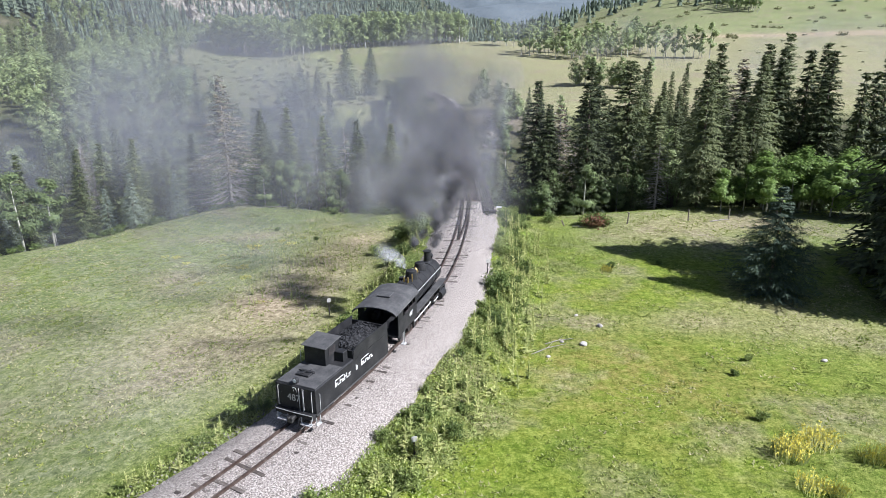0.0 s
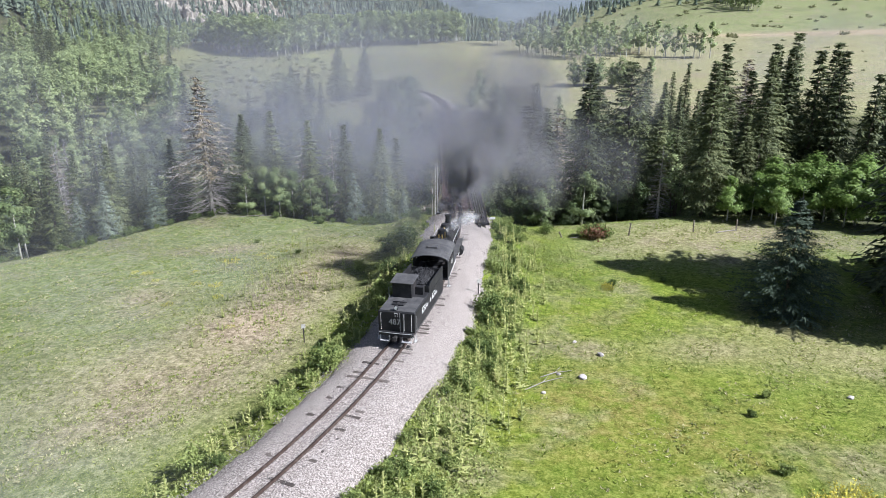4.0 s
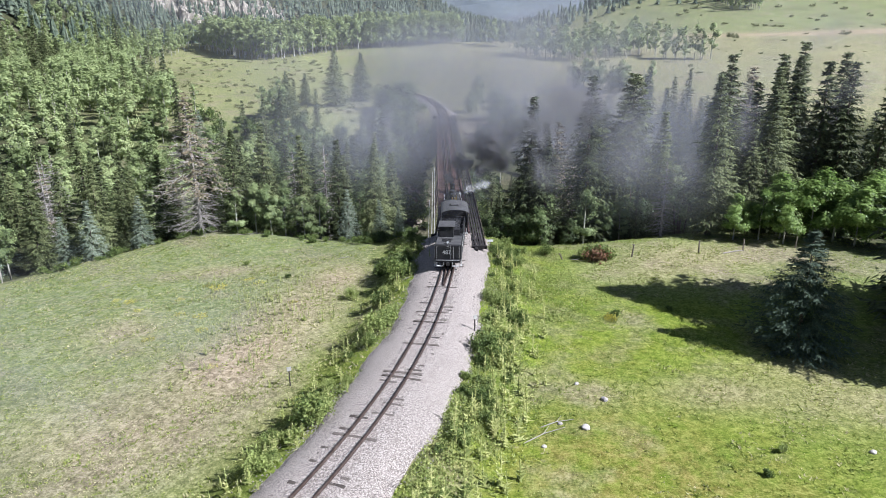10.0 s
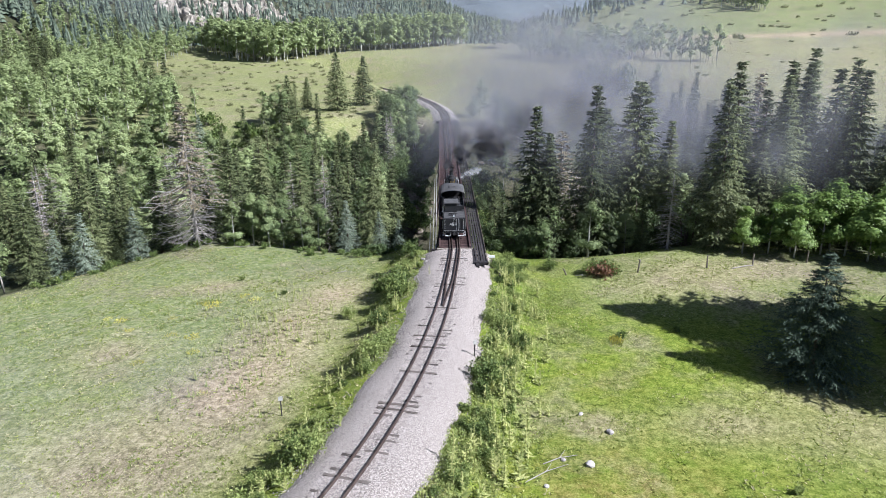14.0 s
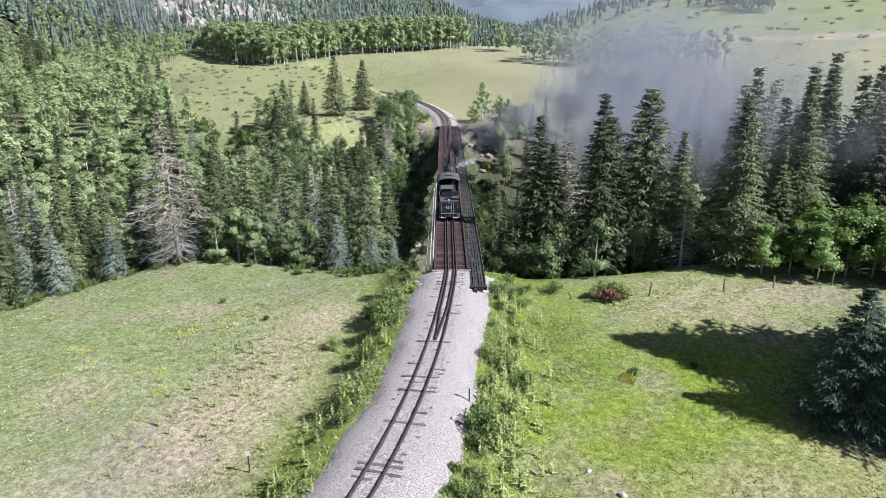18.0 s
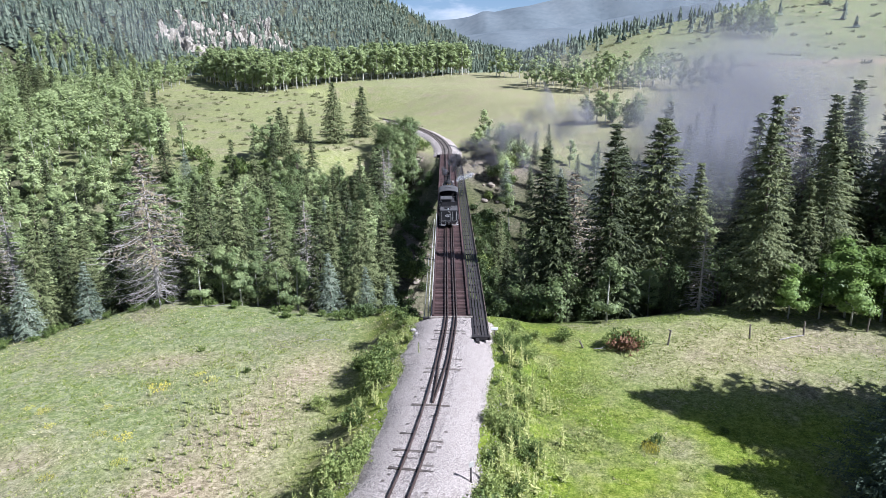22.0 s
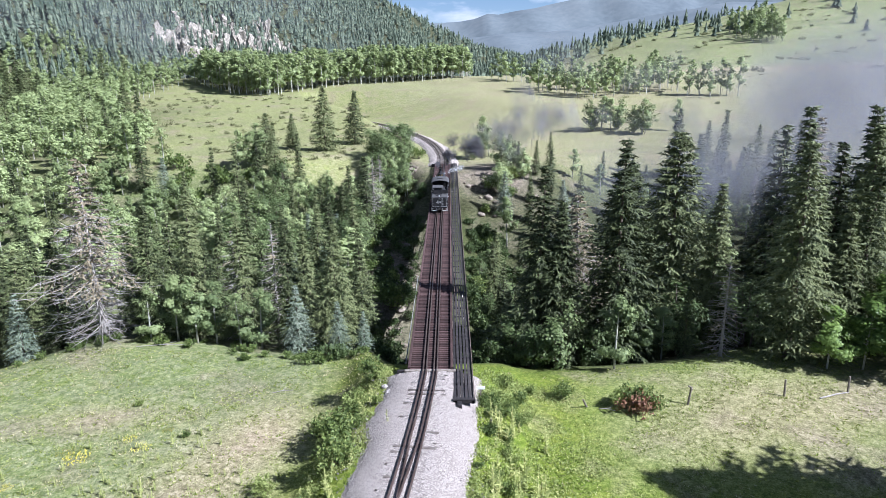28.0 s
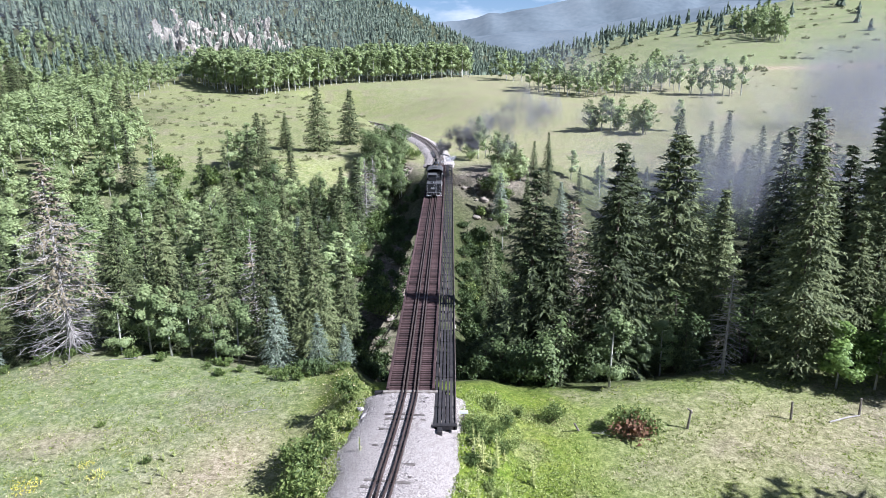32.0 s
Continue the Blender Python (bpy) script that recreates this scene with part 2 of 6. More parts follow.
CLIFF = material("cliff_rock", [(0.12, 0.108, 0.088), (0.31, 0.28, 0.23), (0.52, 0.475, 0.40)], 0.3, 1.8, 0.95, 1.0, dist=0.8)
# aerial haze over the far ranges is mixed into these colours
FAR_RIDGE = material("haze_tinted_far_forest", [(0.085, 0.105, 0.118), (0.108, 0.130, 0.142), (0.135, 0.155, 0.165)], 0.004, 0.03, 1.0, 0.0)


# ---------------------------------------------------------------- building helpers
def mesh_of(name, verts, faces, mat, smooth=False):
    me = bpy.data.meshes.new(name)
    me.from_pydata([tuple(v) for v in verts], [], [tuple(f) for f in faces])
    for m in (mat if isinstance(mat, (list, tuple)) else (mat,)):
        me.materials.append(m)
    if smooth:
        me.polygons.foreach_set("use_smooth", [True] * len(me.polygons))
    me.update()
    return me


class Shape:
    """Collects boxes, tubes and lathed forms into one mesh."""

    def __init__(self):
        self.v, self.f = [], []

    def add(self, verts, faces, m=None):
        k = len(self.v)
        self.v += [tuple(m @ Vector(p)) if m else tuple(p) for p in verts]
        self.f += [tuple(i + k for i in f) for f in faces]
        return self

    def box(self, c, s, m=None, bevel=0.0):
        hx, hy, hz = s[0] / 2, s[1] / 2, s[2] / 2
        b = min(bevel, hx * 0.9, hy * 0.9, hz * 0.9)
        if b <= 0:
            vs = [(c[0] + i * hx, c[1] + j * hy, c[2] + k * hz) for k in (-1, 1) for i, j in ((-1, -1), (1, -1), (1, 1), (-1, 1))]
            fs = [(3, 2, 1, 0), (4, 5, 6, 7), (0, 1, 5, 4), (1, 2, 6, 5), (2, 3, 7, 6), (3, 0, 4, 7)]
            return self.add(vs, fs, m)
        vs, fs = [], []
        for z, r in ((-hz, b), (-hz + b, 0), (hz - b, 0), (hz, b)):
            for i, j in ((-1, -1), (1, -1), (1, 1), (-1, 1)):
                vs.append((c[0] + i * (hx - r), c[1] + j * (hy - r), c[2] + z))
        for r in range(3):
            for q in range(4):
                fs.append((4 * r + q, 4 * r + (q + 1) % 4, 4 * r + 4 + (q + 1) % 4, 4 * r + 4 + q))
        fs += [(3, 2, 1, 0), (12, 13, 14, 15)]
        return self.add(vs, fs, m)

    def tube(self, pts, r, sides=8, cap=True, m=None):
        """A round bar along pts; r is one radius or one for each point."""
        pts = [Vector(p) for p in pts]
        rs = r if isinstance(r, (list, tuple)) else [r] * len(pts)
        vs, fs = [], []
        for i, p in enumerate(pts):
            d = (pts[min(i + 1, len(pts) - 1)] - pts[max(i - 1, 0)]).normalized()
            a = d.orthogonal().normalized() if abs(d.z) > 0.9 else d.cross(Vector((0, 0, 1))).normalized()
            b = d.cross(a)
            for q in range(sides):
                t = 2 * math.pi * q / sides
                vs.append(p + (a * math.cos(t) + b * math.sin(t)) * rs[i])
        for i in range(len(pts) - 1):
            for q in range(sides):
                q2 = (q + 1) % sides
                fs.append((i * sides + q, i * sides + q2, (i + 1) * sides + q2, (i + 1) * sides + q))
        if cap:
            fs.append(tuple(range(sides))[::-1])
            fs.append(tuple((len(pts) - 1) * sides + q for q in range(sides)))
        return self.add(vs, fs, m)

    def sweep(self, section, path, closed=True, m=None):
        """A section of (across, up) swept along a level path of (x, y, z), with square ends."""
        vs, fs, n = [], [], len(section)
        for i, p in enumerate(path):
            a, b = path[max(i - 1, 0)], path[min(i + 1, len(path) - 1)]
            dx, dy = b[0] - a[0], b[1] - a[1]
            k = math.hypot(dx, dy) or 1
            rx, ry = dy / k, -dx / k
            vs += [(p[0] + rx * s, p[1] + ry * s, p[2] + u) for s, u in section]
        for i in range(len(path) - 1):
            for q in range(n if closed else n - 1):
                q2 = (q + 1) % n
                fs.append((i * n + q, i * n + q2, (i + 1) * n + q2, (i + 1) * n + q))
        if closed:
            fs.append(tuple(range(n)))
            fs.append(tuple((len(path) - 1) * n + q for q in range(n))[::-1])
        return self.add(vs, fs, m)

    def mesh(self, name, mat, smooth=False):
        return mesh_of(name, self.v, self.f, mat, smooth)


def part(name, shape, mat, parent, label="", smooth=False, at=None):
    """One mesh object under a thing or under a part."""
    me = shape if isinstance(shape, bpy.types.Mesh) else shape.mesh(name, mat, smooth)
    ob = new(name, me)
    ob.parent = parent
    if at is not None:
        ob.matrix_local = at
    if label:
        tagged(ob, label)
    return ob


def smoothstep(a, b, t):
    t = np.clip((np.asarray(t, float) - a) / (b - a), 0, 1)
    return t * t * (3 - 2 * t)


# ---------------------------------------------------------------- the lie of the land
BRIDGE = 97.0


def track_x(y):
    y = np.asarray(y, float)
    u, v = np.clip(-y, 0, None), np.clip(y - BRIDGE - 2, 0, None)
    near = 0.0746 * u * u / (u + 1.5) + 0.0003 * u**2 + 0.0000685 * u**3
    return 0.05 - near - 0.0028 * v**2


def wave(x, y, s, seed=0.0):
    """A smooth uneven swell of size s, within -1 and 1."""
    x, y = np.asarray(x, float) / s, np.asarray(y, float) / s
    return (np.sin(x * 1.7 + seed) * np.cos(y * 1.3 + seed * 2.1) + np.sin(x * 0.9 - y * 1.1 + seed * 3.7) + 0.6 * np.sin(x * 2.9 + y * 2.3 + seed)) / 2.6


def rim(x):
    """The y at which the near meadow breaks into the ravine."""
    x = np.asarray(x, float)
    left = 9.5 + 4.0 * np.exp(-(((x + 27) / 11) ** 2)) - np.clip(-x - 33, 0, 60) * 0.70
    right = 4.0 + 4.0 * smoothstep(12, 30, x) - np.clip(x - 34, 0, 60) * 0.35
    y = np.where(x < 0, left, right)
    return np.where(np.abs(x) < 7, 1.5 + (y - 1.5) * smoothstep(3, 7, np.abs(x)), y)


def ground(x, y):
    x, y = np.asarray(x, float), np.asarray(y, float)
    d = x - track_x(y)
    ad = np.abs(d)
    right = -2.75 + 0.055 * np.clip(-24 - y, 0, 45) + 0.25 * wave(x, y, 9, 1.0)
    left = -3.0 - 0.9 * smoothstep(-16, 4, y) - 0.07 * np.clip(-x - 30, 0, 60) + 0.25 * wave(x, y, 8, 2.0) + 0.8 * smoothstep(-16, -26, y) * smoothstep(-30, -12, x)
    flat = left + (right - left) * smoothstep(-3, 3, d)
    # railway bank
    bank = 1 - smoothstep(2.9, 8.0, ad)
    near = flat + (-0.75 - flat) * bank
    # ravine
    s = y - rim(x)
    floor = -13.0 + 4.5 * smoothstep(14, 46, x) + 3.0 * smoothstep(-16, -36, x) + 5.2 * smoothstep(-20, -11, x) * smoothstep(9, -1, x) * smoothstep(22, 36, y) + 1.2 * wave(x, y, 13, 4.0)
    into = smoothstep(-2.5, 26, s)
    z = near + (floor - near) * into
    # beyond the ravine
    far = 0.2 + 0.080 * np.clip(y - 128, 0, 165) + 0.5 * wave(x, y, 28, 3.0) * smoothstep(105, 150, y) * smoothstep(5, 16, ad)
    far = far + (-0.75 - far) * (1 - np.where(d > 0, smoothstep(3, 60, ad), smoothstep(3, 12, ad))) * (y > 90) * (y < 235)
    fedge = 96 + 20 * smoothstep(-3, -10, x) - 12 * smoothstep(-18, -40, x) + 16 * smoothstep(14, 40, x)
    out = smoothstep(fedge - 34, fedge, y)
    z = z + (far - z) * out
    # valley, wooded mountain on one side and a bare hill on the other
    z = z - 0.05 * np.clip(y - 300, 0, 260) * smoothstep(170, 60, x)
    foot = ((y - 330) - 4.0 * (x + 140)) / 4.12
    z = z + 0.55 * np.clip(foot, 0, 330) * smoothstep(2300, 1300, y) + (6 * wave(x, y, 45, 5.0) + 3 * wave(x, y, 17, 6.0)) * smoothstep(0, 60, foot)
    crest = np.interp(x, (40, 100, 224, 340, 600, 1200), (0, 14, 38, 62, 105, 150))
    up = np.clip((y - 285) / 280, 0, 1) ** 1.2 * smoothstep(1500, 620, y)
    z = z + crest * up + 3 * wave(x, y, 60, 7.0) * smoothstep(120, 220, x) * smoothstep(330, 420, y)
    return z


def lies(x, y):
    return float(ground(x, y))


def steps(stops):
    """Coordinates from (start, end, step) runs, end to end."""
    out = []
    for a, b, s in stops:
        out += list(np.arange(a, b - 1e-6, s))
    return np.array(out + [stops[-1][1]])


def build_ground():
    xs = steps([(-2400, -600, 120), (-600, -150, 18), (-150, -60, 4), (-60, 60, 0.8), (60, 150, 4), (150, 600, 18), (600, 2400, 120)])
    ys = steps([(-400, -120, 40), (-120, -64, 8), (-64, 30, 0.8), (30, 130, 1.6), (130, 330, 5), (330, 900, 15), (900, 2600, 85)])
    gx, gy = np.meshgrid(xs, ys)
    gz = ground(gx, gy)
    near = (np.abs(gx) < 60) & (gy < 30)
    gz = gz + np.where(near, 0.05 * wave(gx, gy, 0.9, 8.0) + 0.03 * wave(gx, gy, 0.45, 2.0), 0)
    ny, nx = gx.shape
    verts = np.stack([gx, gy, gz], -1).reshape(-1, 3)
    i = np.arange((ny - 1) * (nx - 1))
    a = i // (nx - 1) * nx + i % (nx - 1)
    faces = np.stack([a, a + 1, a + nx + 1, a + nx], -1)
    me = bpy.data.meshes.new("ground")
    me.from_pydata(verts.tolist(), [], faces.tolist())
    me.polygons.foreach_set("use_smooth", [True] * len(me.polygons))
    me.materials.append(GROUND)
    x, y = verts[:, 0], verts[:, 1]
    d = x - track_x(y)
    beyond = smoothstep(85, 105, y)
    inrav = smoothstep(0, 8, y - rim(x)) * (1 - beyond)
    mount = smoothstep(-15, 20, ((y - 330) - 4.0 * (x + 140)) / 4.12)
    hill = smoothstep(60, 160, x) * smoothstep(300, 350, y)
    sage = np.clip(smoothstep(-6, -11, d) * (1 - beyond) * 0.95 + hill * 0.9 + beyond * 0.70 + 0.25 * smoothstep(18, 40, d) + 0.5 * smoothstep(8, 15, d) * smoothstep(-14, -5, y) * (1 - beyond), 0, 1)
    blob = lambda cx, cy, rx, ry: np.exp(-(((x - cx) / rx) ** 2) - ((y - cy) / ry) ** 2)  # noqa: E731
    dry = 0.62 * blob(-11, -2, 3.2, 5) + 0.66 * blob(-13.4, -12, 4.0, 9) + 0.8 * blob(-16, -22, 4, 5) + 0.62 * blob(-20, -31, 8, 7) + 0.5 * blob(-24, 0, 5, 2.2) + 0.45 * blob(-27, -16, 4, 3) + 0.5 * blob(16, -27.6, 4, 2.4) + 0.45 * blob(23, -24, 4, 2) + 0.45 * blob(25, -29, 6, 3.5) + 0.55 * blob(26, 0, 9, 5) + 0.3 * blob(19, -5, 6, 4) + 0.35 * blob(8.5, -27.5, 2.2, 2)
    dry = dry + beyond * (0.16 + 0.24 * smoothstep(-40, 20, x)) * (1 - hill * 0.8) + 1.0 * blob(240, 318, 120, 10) * (x > 100)
    dry = dry * (1 - mount)
    # where the ravine and wood floor takes the litter colour with painted shade
    shaded_litter = np.clip(inrav * (0.9 - 0.5 * smoothstep(-14, -22, x) * smoothstep(24, 40, y)) + mount + 0.6 * smoothstep(-70, -100, x) * smoothstep(10, 25, y) * (1 - smoothstep(150, 220, y)) + 0.8 * smoothstep(38, 46, x) * smoothstep(-6, 2, y) * (1 - beyond), 0, 1)
    rock = np.clip(0.9 * blob(11, 92, 8, 11) + 0.55 * blob(-6, 45, 4, 30) + 0.5 * blob(-7, 96, 5, 8), 0, 1)
    seed = np.clip(0.9 * blob(7.7, -35, 6, 6) + 0.5 * blob(13, -40, 8, 5) + 0.4 * blob(10, -22, 3, 2), 0, 1) + (0.2 + 0.5 * smoothstep(5, -30, x)) * beyond + 0.3 * (1 - beyond)
    for key, values in (("sage", sage), ("dry", dry), ("shaded_litter", shaded_litter), ("rock", rock), ("seed", seed)):
        at = me.attributes.new(key, "FLOAT", "POINT")
        at.data.foreach_set("value", np.ascontiguousarray(values, dtype=np.float32))
    return tagged(new("ground", me), "green and straw-coloured mountain meadow sheet falling into a wooded ravine", "ground", kind="structure")


build_ground()


def build_backdrop():
    """Distant ranges that close the valley, their haze painted in as blue-grey colour."""
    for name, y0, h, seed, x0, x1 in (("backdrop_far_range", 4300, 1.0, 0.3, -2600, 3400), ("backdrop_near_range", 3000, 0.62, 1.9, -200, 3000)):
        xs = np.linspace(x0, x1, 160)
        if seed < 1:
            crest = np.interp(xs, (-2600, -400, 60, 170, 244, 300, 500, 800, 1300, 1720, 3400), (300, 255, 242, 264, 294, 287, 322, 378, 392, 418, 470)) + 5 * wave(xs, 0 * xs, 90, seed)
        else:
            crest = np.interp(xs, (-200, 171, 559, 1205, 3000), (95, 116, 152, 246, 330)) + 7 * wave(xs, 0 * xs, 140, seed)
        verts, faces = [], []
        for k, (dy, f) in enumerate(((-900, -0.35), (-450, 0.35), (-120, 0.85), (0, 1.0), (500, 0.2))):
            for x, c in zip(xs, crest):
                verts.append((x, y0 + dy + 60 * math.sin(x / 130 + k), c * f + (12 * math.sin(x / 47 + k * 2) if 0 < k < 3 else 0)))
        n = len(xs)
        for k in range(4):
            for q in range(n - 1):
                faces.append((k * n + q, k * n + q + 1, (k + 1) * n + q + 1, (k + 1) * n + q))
        tagged(new(name, mesh_of(name, verts, faces, FAR_RIDGE, True)), "forested mountain range far down the valley, haze painted in as blue-grey", "mountain range", kind="structure")


build_backdrop()


# ---------------------------------------------------------------- railway
def line(y0, y1, step, off=0.0, z=0.0):
    """Points along the track, off metres to its side."""
    out = []
    for y in np.linspace(y0, y1, max(2, int(abs(y1 - y0) / step) + 1)):
        x, x2 = float(track_x(y)), float(track_x(y + 0.01))
        k = math.hypot(x2 - x, 0.01)
        out.append((x + off * 0.01 / k, y - off * (x2 - x) / k, z))
    return out


def heading(y):
    return math.degrees(math.atan2(-(float(track_x(y + 0.05)) - float(track_x(y - 0.05))), 0.1))


RAIL_SECTION = [(-0.055, 0), (0.055, 0), (0.055, 0.015), (0.012, 0.03), (0.012, 0.10), (0.032, 0.11), (0.032, 0.145), (-0.032, 0.145), (-0.032, 0.11), (-0.012, 0.10), (-0.012, 0.03), (-0.055, 0.015)]


def build_ballast():
    rnd = random.Random(5)
    for name, y0, y1 in (("ballast_bed_near", -95.0, 0.0), ("ballast_bed_far", BRIDGE + 0.3, 231.0)):
        verts, faces = [], []
        ys = np.arange(y0, y1 + 1e-6, 0.5)
        offs = [-3.5, -2.85, -2.35, -1.6, -0.9, -0.3, 0.3, 0.9, 1.7, 2.7, 3.3, 4.0]
        ups = [-1.15, -0.62, -0.36, -0.085, -0.035, -0.04, -0.04, -0.035, -0.075, -0.42, -0.72, -1.35]
        widen = lambda y: 1.0 + 0.10 * float(wave(y, 0.0, 3.1, 1.0)) + 0.06 * float(wave(y, 5.0, 0.9, 2.0))  # noqa: E731
        for y in ys:
            for q, (o, u) in enumerate(zip(offs, ups)):
                k = widen(y + (40 if o > 0 else 0)) if abs(o) > 1.8 else 1.0
                p = line(y, y + 0.01, 1, o * k, u + rnd.uniform(-0.025, 0.025))[0]
                verts.append(p)
        n = len(offs)
        for i in range(len(ys) - 1):
            for q in range(n - 1):
                faces.append((i * n + q, i * n + q + 1, (i + 1) * n + q + 1, (i + 1) * n + q))
        tagged(new(name, mesh_of(name, verts, faces, BALLAST, True)), "pale grey crushed stone ballast bed under the track", "ballast", kind="structure")


def build_stones():
    """Loose ballast stones, and pieces that have rolled off into the grass."""
    rnd = random.Random(8)
    s = Shape()
    for _ in range(27000):
        y = rnd.uniform(-56, 0)
        o = rnd.gauss(0, 1.9)
        if abs(o) > 4.2 or (abs(o) > 3.2 and rnd.random() < 0.5):
            continue
        p = line(y, y + 0.01, 1, o)[0]
        z = -0.05 if abs(o) < 1 else max(-0.05 - (abs(o) - 1) * 0.26, -0.75)
        r = rnd.uniform(0.025, 0.06)
        a = rnd.uniform(0, 6.28)
        c, si = math.cos(a) * r, math.sin(a) * r
        k = rnd.uniform(0.6, 1.2)
        s.add([(p[0] + c, p[1] + si, z), (p[0] - si * k, p[1] + c * k, z), (p[0] - c, p[1] - si, z), (p[0] + si * k, p[1] - c * k, z), (p[0] + c * 0.2, p[1], z + r * 0.9)], [(0, 1, 4), (1, 2, 4), (2, 3, 4), (3, 0, 4)])
    tagged(new("loose_ballast_stones", s.mesh("loose_ballast_stones", STONE)), "loose pale ballast stones strewn over the bed", "gravel", kind="stuff")


def build_track():
    rnd = random.Random(3)
    for name, y0, y1, label in (
        ("near_track", -90.0, 0.0, "narrow gauge track with rusty rails on half-buried wooden ties"),
        ("bridge_track", 0.0, BRIDGE, "narrow gauge track with inner guard rails across the bridge deck"),
        ("far_track", BRIDGE, 230.0, "narrow gauge track curving away past the bridge"),
    ):
        top = tagged(new(name), label, "railway track", kind="structure")
        for side in (-0.49, 0.49):
            part("rail", Shape().sweep(RAIL_SECTION, line(y0, y1, 1.0, side, 0.0)), RAIL, top)
        if name == "near_track":
            tie = Shape().box((0, 0, -0.075), (2.45, 0.2, 0.17), bevel=0.015).mesh("tie", TIE)
            y = -58.0
            while y < -0.3:
                yy = y + rnd.uniform(-0.06, 0.06)
                side = rnd.uniform(-0.16, 0.16)
                p = line(yy, yy + 0.01, 1, side)[0]
                part("tie", tie, None, top, at=pose(p[0], p[1], rnd.choice((-0.02, -0.06, -0.065, -0.07, -0.075, -0.08, -0.085)), 0, rnd.uniform(-2.0, 2.2), heading(yy) + rnd.uniform(-2.5, 2.5)))
                y += 0.56
            for sg in (-1, 1):
                pts = line(-14.6, 0.0, 0.8, 0)
                path = [(q[0] + sg * min(0.26, 0.02 + 0.24 * max(0.0, (q[1] + 14.6) / 5.5)), q[1], 0.0) for q in pts]
                part("guard_rail", Shape().sweep(RAIL_SECTION, path), RAIL, top)
        if name == "bridge_track":
            for sg in (-0.26, 0.26):
                part("guard_rail", Shape().sweep(RAIL_SECTION, line(y0, y1, 1.0, sg)), RAIL, top)
        if name == "far_track":
            s = Shape()
            for y in np.arange(BRIDGE + 0.4, 229, 0.6):
                p = line(y, y + 0.01, 1, 0)[0]
                s.box((0, 0, -0.06), (2.4, 0.2, 0.14), pose(p[0], p[1], 0, 0, 0, heading(y)))
            tagged(part("ties", s, TIE, top), "weathered ties", kind="stuff")


def build_bridge():
    rnd = random.Random(11)
    bridge = tagged(new("railway_bridge"), "long steel deck bridge with reddish timber deck and dark side walkway", "bridge")
    tie = Shape().box((0, 0, -0.105), (3.2, 0.20, 0.20), bevel=0.012).mesh("deck_tie", DECK_TIE)
    n = 277
    for i in range(n):
        y = 0.12 + i * (BRIDGE - 0.24) / (n - 1)
        part("deck_tie", tie, None, bridge, at=pose(0.05 + rnd.uniform(-0.03, 0.03), y, rnd.uniform(-0.012, 0.0), 0, 0, rnd.uniform(-0.5, 0.5)))
    for x in (-1.46, 1.56):
        for k in range(14):
            a = k * BRIDGE / 14
            part("guard_timber", Shape().box((x, a + BRIDGE / 28, 0.075), (0.18, BRIDGE / 14 - 0.02, 0.15), bevel=0.02), DECK_TIE, bridge)
    for x in (-1.05, 1.15):
        girder = part("girder", Shape().box((x, BRIDGE / 2, -1.25), (0.04, BRIDGE, 2.0)).box((x, BRIDGE / 2, -0.225), (0.36, BRIDGE, 0.03)).box((x, BRIDGE / 2, -2.27), (0.36, BRIDGE, 0.03)), STEEL, bridge)
        ribs = Shape()
        for k in range(65):
            for sg in (-1, 1):
                ribs.box((x + sg * 0.08, 0.6 + k * 1.5, -1.25), (0.1, 0.02, 1.9))
        part("stiffening", ribs, STEEL, girder)
    # towers with battered legs
    for y in (13.0, 21.0, 36.5, 44.5, 60.0, 68.0, 82.0):
        low = min(lies(-3.5, y), lies(3.5, y)) - 0.5
        bent = part("tower_bent", Shape().box((0.05, y, -2.42), (2.9, 0.3, 0.24)), STEEL, bridge)
        for sg in (-1, 1):
            xb = sg * (1.15 + (-2.4 - low) / 6.0)
            part("leg", Shape().tube([(sg * 1.15, y, -2.4), (xb, y, low)], 0.17, 6), STEEL, bent)
            part("footing", Shape().box((xb, y, low + 0.25), (1.2, 1.2, 1.0), bevel=0.05), CONCRETE, bent)
        lv = [-2.6]
        while lv[-1] - 5 > low + 2:
            lv.append(lv[-1] - 5)
        br = Shape()
        wx = lambda z: 1.15 + (-2.4 - z) / 6.0  # noqa: E731
        for a, b in zip(lv, lv[1:]):
            br.tube([(-wx(a), y, a), (wx(b), y, b)], 0.05, 5).tube([(wx(a), y, a), (-wx(b), y, b)], 0.05, 5).tube([(-wx(b), y, b), (wx(b), y, b)], 0.07, 5)
        if br.v:
            part("bracing", br, STEEL, bent)
    # lengthwise struts and pipes along the sunless side
    for x, z, y0, y1, r in ((-2.05, -6.5, 3, 66, 0.06), (-2.45, -7.2, 3, 66, 0.06), (-2.9, -7.6, 3, 44, 0.06)):
        part("pipe", Shape().tube([(x, y0, z), (x, y1, z)], r, 6), PALE_STEEL, bridge)
    # walkway
    walk_ = part("walkway", Shape().box((1.78, 46, -0.18), (0.16, 101, 0.24)).box((2.92, 46, -0.15), (0.12, 101, 0.22)), TIMBER_DARK, bridge, "dark timber walkway with heavy side beams")
    for k in range(50):
        part("joist", Shape().box((2.35, -4.1 + k * 2.05, -0.12), (1.3, 0.14, 0.12), bevel=0.01), TIMBER_DARK, walk_)
